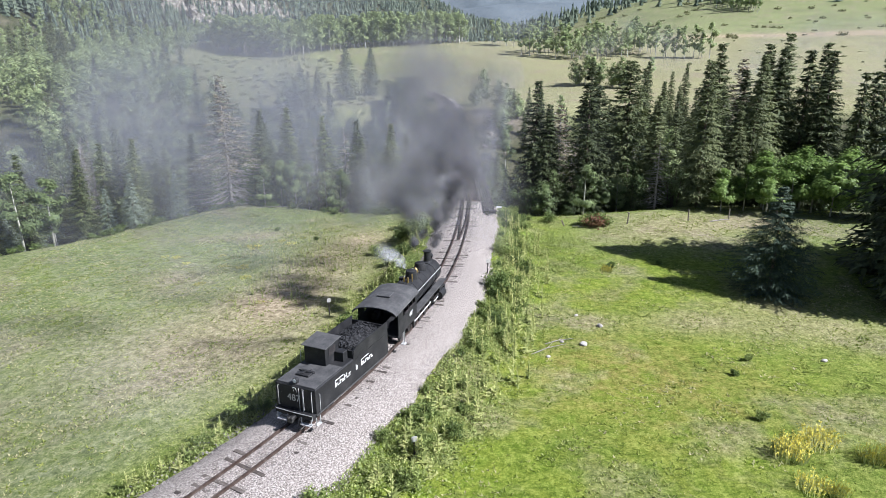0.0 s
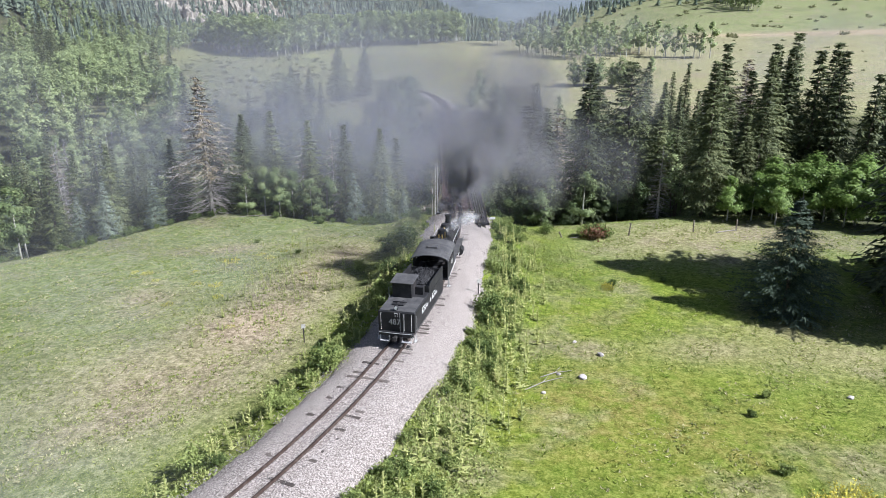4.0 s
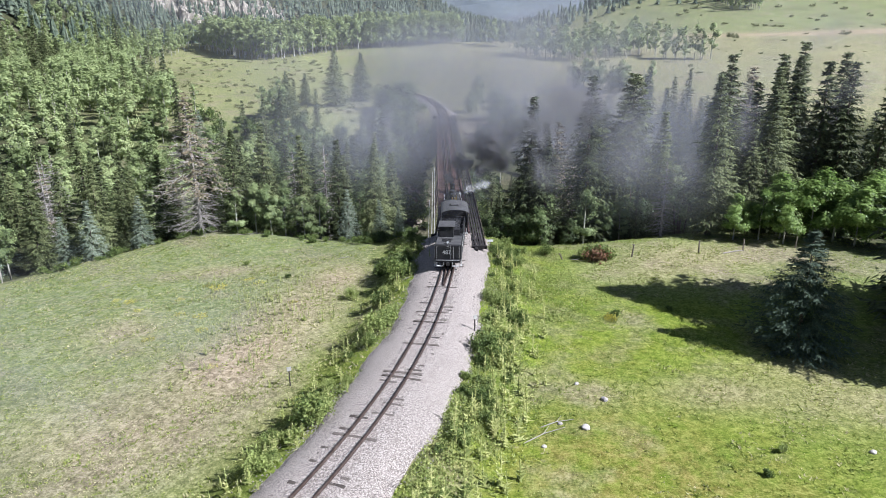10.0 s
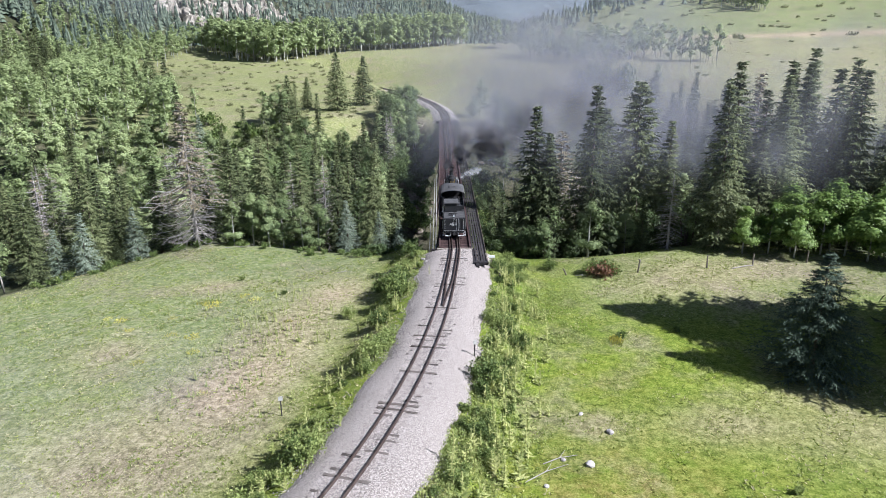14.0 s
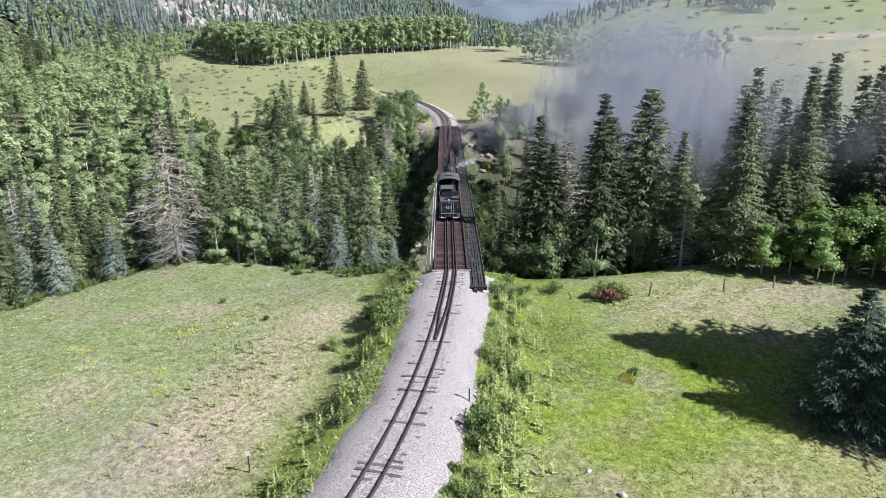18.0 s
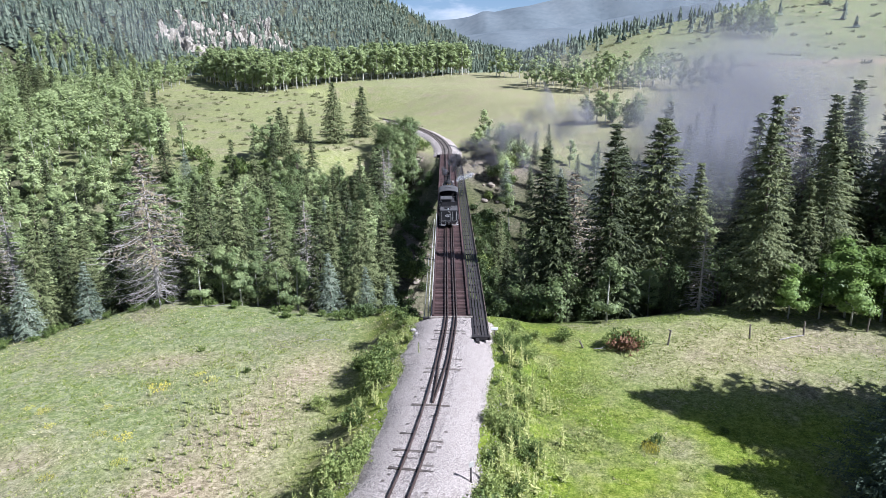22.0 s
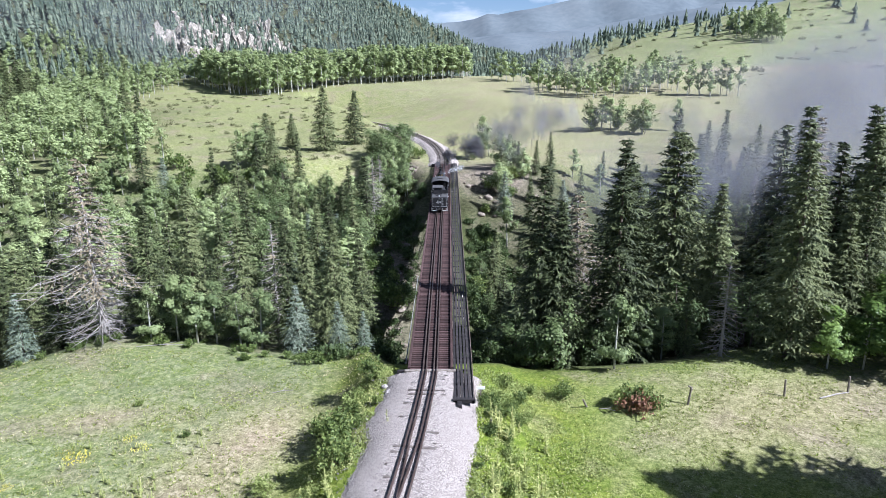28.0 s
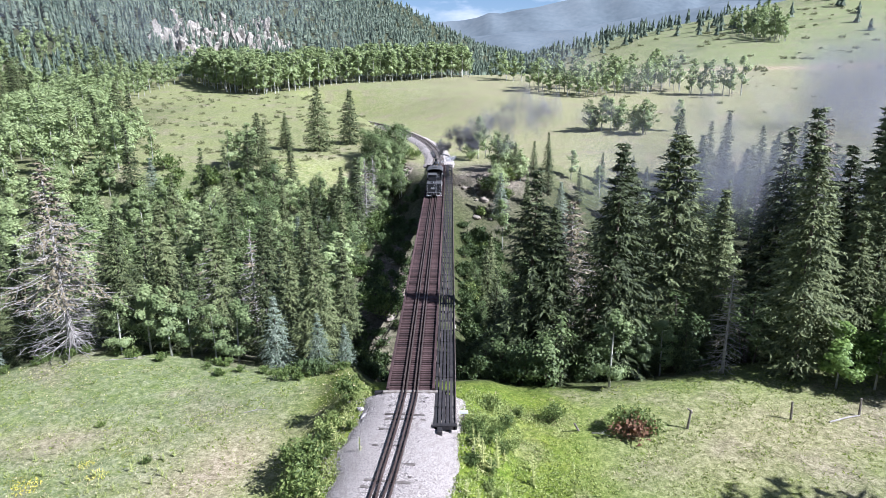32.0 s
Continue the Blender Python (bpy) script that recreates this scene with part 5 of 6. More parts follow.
def build_tussocks():
    """Clumpy tufts of longer grass with blades leaning out."""
    rnd = np.random.default_rng(15)
    for name, mat, label, count, seed in (("grass_tussocks", TUFT, "clumps of longer yellow-green grass in the meadow", 52000, 2.0), ("straw_tussocks", DRY_GRASS, "clumps of bleached straw-coloured grass in the meadow", 30000, 7.0)):
        x, y = rnd.uniform(-46, 46, count), rnd.uniform(-56, 12, count)
        keep = (np.abs(x - track_x(y)) > 5.0) & (y < rim(x) + 1)
        dry = np.exp(-(((x + 13) / 5) ** 2) - ((y + 12) / 16) ** 2) + np.exp(-(((x - 21) / 9) ** 2) - ((y + 27) / 5) ** 2) + np.exp(-(((x - 24) / 9) ** 2) - ((y - 0) / 5) ** 2) + 0.5 * (x < -14)
        grow = wave(x, y, 3.0, seed) + 0.7 * wave(x, y, 1.1, seed + 1) + 0.5 * wave(x, y, 9.0, seed + 3)
        keep &= grow > (0.15 if mat is TUFT else 0.75 - 0.9 * dry)
        x, y = x[keep], y[keep]
        z = ground(x, y)
        n = len(x)
        blades = 5
        verts = np.empty((n, blades * 3, 3))
        size = rnd.uniform(0.6, 1.3, n)
        for k in range(blades):
            a = rnd.uniform(0, 6.283, n)
            h, out, w = size * rnd.uniform(0.04, 0.10, n), size * rnd.uniform(0.06, 0.15, n), size * 0.03
            ca, sa = np.cos(a), np.sin(a)
            bx, by = x + ca * 0.05, y + sa * 0.05
            verts[:, 3 * k] = np.stack([bx - sa * w, by + ca * w, z - 0.02], -1)
            verts[:, 3 * k + 1] = np.stack([bx + sa * w, by - ca * w, z - 0.02], -1)
            verts[:, 3 * k + 2] = np.stack([bx + ca * out, by + sa * out, z + h], -1)
        me = bpy.data.meshes.new(name)
        me.from_pydata(verts.reshape(-1, 3).tolist(), [], np.arange(n * blades * 3).reshape(-1, 3).tolist())
        me.materials.append(mat)
        tagged(new(name, me), label, "grass", kind="stuff")


def build_herbs():
    """Low leafy growth that fills the banks between bushes and stalks."""
    rnd = random.Random(23)
    for name, mat, count in (("bank_herbs", BUSH_LEAF, 70000), ("bank_weeds", WEED_LEAF, 54000)):
        lv = Leaves()
        for _ in range(count):
            y = rnd.uniform(-56, 3)
            right = rnd.random() < 0.62
            o = 3.2 + abs(rnd.gauss(0, 2.2 + (2.4 if y > -15 else 0.0))) if right else -(2.8 + abs(rnd.gauss(0, 1.5)))
            x, yy, _z = line(y, y + 0.01, 1, o)[0]
            patch = float(wave(x, yy, 1.6, 3.0 if mat is BUSH_LEAF else 6.0))
            if patch < (-0.15 if right else 0.22) or abs(o) > (11.5 if y > -15 else 8.5):
                continue
            h = rnd.uniform(0.04, 0.22 + 0.28 * max(0.0, patch)) * (1.0 if abs(o) > 3.6 else 0.5)
            d = (rand_dir(rnd) + Vector((0, 0, 0.7))).normalized()
            size = rnd.uniform(0.07, 0.17)
            lv.blade(Vector((x, yy, lies(x, yy) + h - 0.05)), d, d.cross(rand_dir(rnd)).normalized(), size, size * 0.7)
        tagged(new(name, lv.mesh(name, mat)), "dense low green herbs and weeds along the railway bank", "weeds", kind="stuff")


def boulder(seed, r, mat=STONE):
    rnd = random.Random(seed)
    bm = bmesh.new()
    bmesh.ops.create_icosphere(bm, subdivisions=2, radius=r)
    k = [rnd.uniform(0.75, 1.25) for _ in range(3)]
    for v in bm.verts:
        n = 1 + 0.28 * noise.noise(v.co * (2.2 / r) + Vector((seed, 0, 0)))
        v.co = Vector((v.co.x * k[0] * n, v.co.y * k[1] * n, v.co.z * 0.7 * n))
    me = bpy.data.meshes.new("boulder")
    bm.to_mesh(me)
    bm.free()
    me.materials.append(mat)
    return me


def build_loose_things():
    rnd = random.Random(52)
    rocks = [boulder(k, 0.32) for k in range(3)]
    for x, y, s in ((8.7, -28.4, 0.72), (6.8, -31.7, 0.7), (7.4, -26.2, 0.5), (5.4, -31.2, 0.4), (21.8, -34.5, 0.6), (-2.7, -2.2, 0.9), (-3.1, -1.2, 0.6), (3.2, -13.0, 0.4), (4.1, -33.5, 0.4)):
        ob = tagged(new("rock", rocks[rnd.randrange(3)]), "pale weathered rock lying in the grass", "rock", "meadow rocks")
        ob.matrix_basis = Matrix.LocRotScale((x, y, lies(x, y) + 0.06 * s), Euler((0, 0, rnd.uniform(0, 6))), (s, s, s))
    rubble = [boulder(10 + k, 0.45, TAN_ROCK) for k in range(3)]
    for _ in range(100):
        c = rnd.choice(((11, 90, 3.5, 6), (9.5, 84, 2.5, 5), (-6.5, 55, 2.0, 13), (-5.5, 40, 1.5, 10), (-6.5, 97, 2, 3)))
        x, y = rnd.gauss(c[0], c[2]), rnd.gauss(c[1], c[3])
        s = rnd.uniform(0.5, 1.6)
        ob = tagged(new("rubble_rock", rubble[rnd.randrange(3)]), "tan rubble rock on the bank of the ravine", "rock", "bank rubble")
        ob.matrix_basis = Matrix.LocRotScale((x, y, lies(x, y) + 0.1), Euler((0, 0, rnd.uniform(0, 6))), (s, s, s))
    # fence posts
    for x, y, h, tilt in ((18.4, -0.2, 1.35, 6), (25.8, 1.0, 1.3, 2), (30.7, 1.5, 1.3, -4), (11.2, -0.2, 0.9, 34), (4.0, -6.0, 0.7, 5), (36.5, 2.0, 1.3, 3)):
        post = tagged(new("fence_post"), "weathered grey wooden fence post leaning in grass", "fence post", "fence posts")
        post.matrix_basis = pose(x, y, lies(x, y), 0, tilt, x * 20)
        part("post", Shape().tube([(0, 0, -0.3), (0, 0, h)], [0.085, 0.07], 7), POST_WOOD, post)
        if h > 1.3:
            part("rail_stub", Shape().box((0.0, 0.12, h - 0.1), (0.1, 0.55, 0.09), bevel=0.01), POST_WOOD, post)
    log = tagged(new("fallen_rail"), "bleached fallen fence rail lying in the grass", "log", "fallen wood")
    part("log", Shape().tube([(0, 0, 0.05), (1.6, 0.2, 0.1), (2.6, 0.3, 0.06)], [0.06, 0.055, 0.04], 6), DEAD_WOOD, log)
    log.matrix_basis = pose(28.2, 0.6, lies(28.2, 0.6), 0, 0, 12)
    for x, y, a, ln in ((12.0, -0.6, -20, 1.2), (3.0, -33.2, 30, 3.0), (4.2, -31.6, 20, 2.2), (-27.0, 12.4, 5, 4.5), (-12.5, 4.0, 15, 1.6)):
        branch = tagged(new("fallen_branch"), "bleached fallen branch lying in the grass", "branch", "fallen wood")
        part("wood", Shape().tube([(0, 0, 0.06), (ln * 0.5, 0.1, 0.12), (ln, 0, 0.08)], [0.03, 0.025, 0.012], 5).tube([(ln * 0.5, 0.1, 0.12), (ln * 0.75, 0.5, 0.2)], [0.02, 0.008], 4), DEAD_WOOD, branch)
        branch.matrix_basis = pose(x, y, lies(x, y), 0, 0, a)
    # trackside markers
    for x, y, h, plate in ((0.9, -21.9, 1.35, True), (-4.3, -45.7, 1.2, True), (-11.4, -26.4, 1.35, True)):
        mk = tagged(new("trackside_marker"), "thin steel post with small grey plate beside the track", "marker post", "trackside markers")
        mk.matrix_basis = pose(x, y, lies(x, y), 0, 0, 20)
        part("post", Shape().box((0, 0, h / 2 - 0.2), (0.07, 0.06, h + 0.4), bevel=0.01), TIMBER_DARK, mk)
        part("plate", Shape().box((0, -0.05, h - 0.1), (0.28, 0.025, 0.30), bevel=0.008), PALE_STEEL, mk)
    sign = tagged(new("bridge_marker"), "small white marker board at the bridge walkway's end", "sign")
    sign.matrix_basis = pose(3.5, -2.9, lies(3.5, -2.9))
    part("stake", Shape().box((0, 0, 0.35), (0.07, 0.07, 1.3)), POST_WOOD, sign)
    part("board", Shape().box((0, -0.05, 0.92), (0.55, 0.04, 0.24), bevel=0.01), WHITE_PAINT, sign)


build_shrubs()
build_weeds()
build_grass()
build_tussocks()
build_herbs()
build_loose_things()

# ---------------------------------------------------------------- the train
BLACK = material("sooty_black_paint", [(0.009, 0.009, 0.010), (0.018, 0.018, 0.019), (0.036, 0.034, 0.034)], 1.2, 18, 0.62, 0.25)
GREY_ROOF = material("dusty_grey_roof", [(0.035, 0.035, 0.036), (0.062, 0.061, 0.061), (0.10, 0.098, 0.095)], 1.5, 16, 0.75, 0.3)
COAL = material("coal", [(0.008, 0.008, 0.009), (0.020, 0.020, 0.021), (0.055, 0.054, 0.055)], 3, 14, 0.6, 1.0, dist=0.08)
WHEEL = material("greasy_wheel_steel", [(0.02, 0.019, 0.018), (0.05, 0.047, 0.045), (0.12, 0.115, 0.11)], 2, 18, 0.5, 0.2, metal=0.5)
LETTER = material("white_lettering", [(0.62, 0.62, 0.60), (0.70, 0.70, 0.68), (0.76, 0.76, 0.74)], 6, 30, 0.6, 0.05)
SILVER = material("worn_silver_paint", [(0.30, 0.30, 0.30), (0.44, 0.44, 0.43), (0.56, 0.56, 0.55)], 5, 30, 0.5, 0.1)
BRASS = material("dull_brass", [(0.20, 0.14, 0.05), (0.32, 0.23, 0.09), (0.42, 0.32, 0.14)], 4, 30, 0.4, 0.1, metal=0.8)
GLASS = bpy.data.materials.new("headlight_glass")
GLASS.use_nodes = True
GLASS.node_tree.nodes["Principled BSDF"].inputs["Base Color"].default_value = (0.55, 0.57, 0.58, 1)
GLASS.node_tree.nodes["Principled BSDF"].inputs["Roughness"].default_value = 0.08
RAILTOP = 0.145


def lettering(name, text, size, m, mat, parent):
    cu = bpy.data.curves.new(name, "FONT")
    cu.body, cu.size, cu.extrude, cu.align_x, cu.align_y = text, size, 0.004, "CENTER", "CENTER"
    tmp = new(name, cu)
    me = bpy.data.meshes.new_from_object(tmp)
    bpy.data.objects.remove(tmp)
    bpy.data.curves.remove(cu)
    me.materials.clear()
    me.materials.append(mat)
    ob = part(name, me, None, parent)
    ob.matrix_local = m
    return ob


def wheel_mesh(r, w, name="wheel"):
    s = Shape()
    s.tube([(-w / 2, 0, 0), (w / 2 - 0.03, 0, 0)], r, 24).tube([(w / 2 - 0.03, 0, 0), (w / 2, 0, 0)], r + 0.03, 24).tube([(-w / 2 - 0.03, 0, 0), (-w / 2, 0, 0)], r * 0.25, 10)
    for k in range(8):
        a = k * math.pi / 4
        s.box((-w / 2 - 0.012, math.cos(a) * r * 0.55, math.sin(a) * r * 0.55), (0.02, 0.06, 0.06))
    return s.mesh(name, WHEEL)


def build_tender():
    t = tagged(new("tender"), "black steam locomotive tender with white lettering, heaped with coal", "tender")
    part("frame", Shape().box((0, 0, 0.86), (2.5, 9.0, 0.22), bevel=0.02), BLACK, t)
    tank = part("tank", Shape().box((0, -0.05, 1.78), (2.86, 8.8, 1.62), bevel=0.07), BLACK, t, "sooty black riveted water tank")
    rv = Shape()
    for sx in (-1.435, 1.435):
        for k in range(58):
            for z in (1.06, 2.50):
                rv.box((sx, -4.3 + k * 0.15, z), (0.02, 0.03, 0.03))
    for k in range(18):
        for z in (1.06, 2.50):
            rv.box((-1.28 + k * 0.15, -4.455, z), (0.03, 0.02, 0.03))
    tagged(part("riveting", rv, BLACK, tank), kind="stuff")
    bunker = Shape()
    for sx in (-1, 1):
        bunker.add([(sx * 1.43, y, z) for y, z in ((-0.2, 2.5), (4.3, 2.5), (4.3, 3.3), (0.35, 3.3), (-0.1, 3.1))] + [(sx * 1.35, y, z) for y, z in ((-0.2, 2.5), (4.3, 2.5), (4.3, 3.3), (0.35, 3.3), (-0.1, 3.1))],
                   [(0, 1, 2, 3, 4), (9, 8, 7, 6, 5), (0, 1, 6, 5), (1, 2, 7, 6), (2, 3, 8, 7), (3, 4, 9, 8), (4, 0, 5, 9)])
    bunker.box((0, -0.12, 2.8), (2.74, 0.07, 0.62)).box((0, 4.25, 2.75), (2.74, 0.07, 0.6))
    part("coal_bunker", bunker, BLACK, t)
    rnd = random.Random(9)
    nx, ny = 26, 42
    vs = [(-1.34 + 2.68 * i / (nx - 1), -0.06 + 4.26 * j / (ny - 1), 2.72 + 0.42 * math.sin(math.pi * i / (nx - 1)) * min(1, j / 8, (ny - j) / 8) + rnd.uniform(-0.07, 0.09)) for j in range(ny) for i in range(nx)]
    fs = [(j * nx + i, j * nx + i + 1, (j + 1) * nx + i + 1, (j + 1) * nx + i) for j in range(ny - 1) for i in range(nx - 1)]
    part("coal", Shape().add(vs, fs), COAL, t, "heap of black lump coal")
    lumps = Shape()
    for _ in range(420):
        x, y = rnd.uniform(-1.25, 1.25), rnd.uniform(0.05, 4.1)
        z = 2.74 + 0.42 * math.sin(math.pi * (x + 1.34) / 2.68)
        r = rnd.uniform(0.04, 0.11)
        lumps.box((0, 0, 0), (r * 1.5, r, r), pose(x, y, z, rnd.uniform(0, 90), rnd.uniform(0, 90), rnd.uniform(0, 90)))
    tagged(part("coal_lumps", lumps, COAL, t), kind="stuff")
    # doghouse on the deck
    dog = part("doghouse", Shape().box((-0.35, -1.05, 3.22), (1.55, 1.5, 1.28), bevel=0.03), BLACK, t, "small black shelter box on the tender deck")
    part("doghouse_roof", Shape().box((0, 0, 0), (1.85, 1.8, 0.06), pose(-0.35, -1.05, 3.92, 5, 0, 0), bevel=0.02), GREY_ROOF, dog)
    part("doghouse_window", Shape().box((0.435, -1.05, 3.4), (0.02, 0.7, 0.5), bevel=0.005), TIMBER_DARK, dog)
    part("side_step", Shape().box((0.75, -0.55, 2.9), (0.65, 0.5, 0.65), bevel=0.03), BLACK, dog)
    part("handrail", Shape().tube([(-1.15, -1.85, 3.5), (-1.4, -1.85, 3.5), (-1.4, -1.85, 2.62)], 0.02, 6), SILVER, dog)
    # rear deck
    part("deck", Shape().box((0, -2.9, 2.615), (2.7, 2.95, 0.05), bevel=0.015), GREY_ROOF, t, "dusty grey deck plate")
    hatch = part("water_hatch", Shape().box((-0.2, -3.1, 2.70), (0.95, 0.7, 0.12), bevel=0.03), BLACK, t)
    part("hatch_latch", Shape().tube([(-0.7, -3.0, 2.78), (-0.2, -3.15, 2.88), (0.45, -3.0, 2.78)], 0.035, 6).tube([(-0.3, -3.4, 2.8), (0.1, -2.8, 2.86)], 0.03, 6), BLACK, hatch)
    part("backup_lamp", Shape().tube([(-0.05, -4.15, 2.85), (-0.05, -4.38, 2.85)], 0.16, 14).box((-0.05, -4.2, 2.68), (0.2, 0.2, 0.12)), BLACK, t)
    part("lamp_glass", Shape().tube([(-0.05, -4.38, 2.85), (-0.05, -4.40, 2.85)], 0.13, 14), GLASS, t)
    for sx in (-1.2, 1.2, 0.62):
        part("grab_iron", Shape().tube([(sx, -4.46, 1.15), (sx, -4.54, 1.15), (sx, -4.54, 2.4), (sx, -4.46, 2.4)], 0.018, 6), SILVER, t)
    part("ladder", Shape().tube([(0.30, -4.52, 1.0), (0.30, -4.52, 2.5)], 0.018, 6).tube([(0.55, -4.52, 1.0), (0.55, -4.52, 2.5)], 0.018, 6), SILVER, t)
    part("lamp_bracket", Shape().tube([(0.1, -4.46, 2.2), (0.1, -4.55, 2.5), (-0.1, -4.55, 2.5), (-0.1, -4.46, 2.2)], 0.018, 6), SILVER, t)
    beam = part("rear_beam", Shape().box((0, -4.58, 0.86), (2.7, 0.26, 0.34), bevel=0.02), BLACK, t)
    for sx in (-0.85, 0.85):
        part("foot_board", Shape().box((sx, -4.72, 0.36), (0.75, 0.26, 0.05)), SILVER, beam)
    for sx in (-1.2, -0.5, 0.5, 1.2):
        part("step_hanger", Shape().box((sx, -4.72, 0.55), (0.05, 0.05, 0.42)), SILVER, beam)
    part("coupler", Shape().box((0, -4.85, 0.68), (0.26, 0.5, 0.26), bevel=0.05).box((0.08, -5.12, 0.68), (0.2, 0.16, 0.34), bevel=0.05).box((-0.12, -5.08, 0.68), (0.1, 0.2, 0.3), bevel=0.03), WHEEL, beam)
    for sx in (-0.42, 0.42):
        part("air_hose", Shape().tube([(sx, -4.72, 0.8), (sx, -4.86, 0.66), (sx * 0.9, -4.9, 0.42), (sx * 0.8, -4.98, 0.3)], 0.032, 6), TIMBER_DARK, beam)
    part("cut_lever", Shape().tube([(-1.3, -4.74, 1.0), (0, -4.78, 1.0), (1.3, -4.74, 1.0), (1.3, -4.74, 0.7)], 0.017, 6), SILVER, beam)
    for sx in (-1.42, 1.42):
        part("corner_step", Shape().box((sx, -4.3, 0.32), (0.2, 0.45, 0.04)).box((sx, -4.5, 0.55), (0.05, 0.05, 0.5)).box((sx, -4.1, 0.55), (0.05, 0.05, 0.5)), SILVER, t)
        part("side_sill", Shape().box((sx * 0.985, 0, 0.90), (0.06, 8.8, 0.07), bevel=0.01), GREY_ROOF, t)
        part("grab_iron", Shape().tube([(sx, -4.1, 1.1), (sx * 1.05, -4.1, 1.1), (sx * 1.05, -4.1, 2.2), (sx, -4.1, 2.2)], 0.016, 6), SILVER, t)
    lettering("tender_number", "487", 0.62, pose(-0.15, -4.458, 1.75, 90, 0, 0), SILVER, t)
    # the painted name as plain white strokes
    for sx in (-1, 1):
        rnd2 = random.Random(4)
        for word in (((-2.35, 7), (0.10, 1), (0.75, 6)) if sx > 0 else ((2.35, 7), (-0.1, 1), (-0.75, 6))):
            s = Shape()
            for k in range(word[1]):
                h = 0.36 if k == 0 or rnd2.random() < 0.2 else 0.22
                y = word[0] + sx * k * 0.26
                z = 1.72 + h / 2
                s.box((sx * 1.437, y, z), (0.012, 0.055, h), pose(0, 0, 0, 0, 0, 0))
                s.box((sx * 1.437, y + sx * 0.11, 1.72 + (0.03 if k % 2 else 0.20)), (0.012, 0.17, 0.05))
                if k % 3 == 0:
                    s.box((sx * 1.437, y + sx * 0.11, 1.80), (0.012, 0.05, 0.16))
            if word[1] > 1:
                s.box((sx * 1.437, word[0] + sx * 0.45, 2.14), (0.012, 0.95, 0.045))
            part("painted_word", s, LETTER, t, "white painted strokes")
    wm = wheel_mesh(0.42, 0.14)
    for yc in (-2.85, 2.75):
        truck = part("truck", Shape().box((0, yc, 0.62), (2.0, 0.5, 0.2), bevel=0.03), BLACK, t)
        for sx in (-1, 1):
            part("side_frame", Shape().box((sx * 0.82, yc, 0.55), (0.12, 1.9, 0.14), bevel=0.03).box((sx * 0.82, yc, 0.34), (0.12, 0.9, 0.1), bevel=0.03), BLACK, truck)
            for yo in (-0.75, 0.75):
                part("wheel", wm, None, truck, at=pose(sx * 0.61, yc + yo, 0.42, 0, 0, 0 if sx < 0 else 180))
                part("journal_box", Shape().box((sx * 0.88, yc + yo, 0.44), (0.16, 0.26, 0.28), bevel=0.03), WHEEL, truck)
        for yo in (-0.75, 0.75):
            part("axle", Shape().tube([(-0.5, yc + yo, 0.42), (0.5, yc + yo, 0.42)], 0.07, 8), WHEEL, truck)
    return t


def arch(rx, z0, rise, n=12):
    return [(-rx * math.cos(math.pi * k / n), z0 + rise * math.sin(math.pi * k / n)) for k in range(n + 1)]


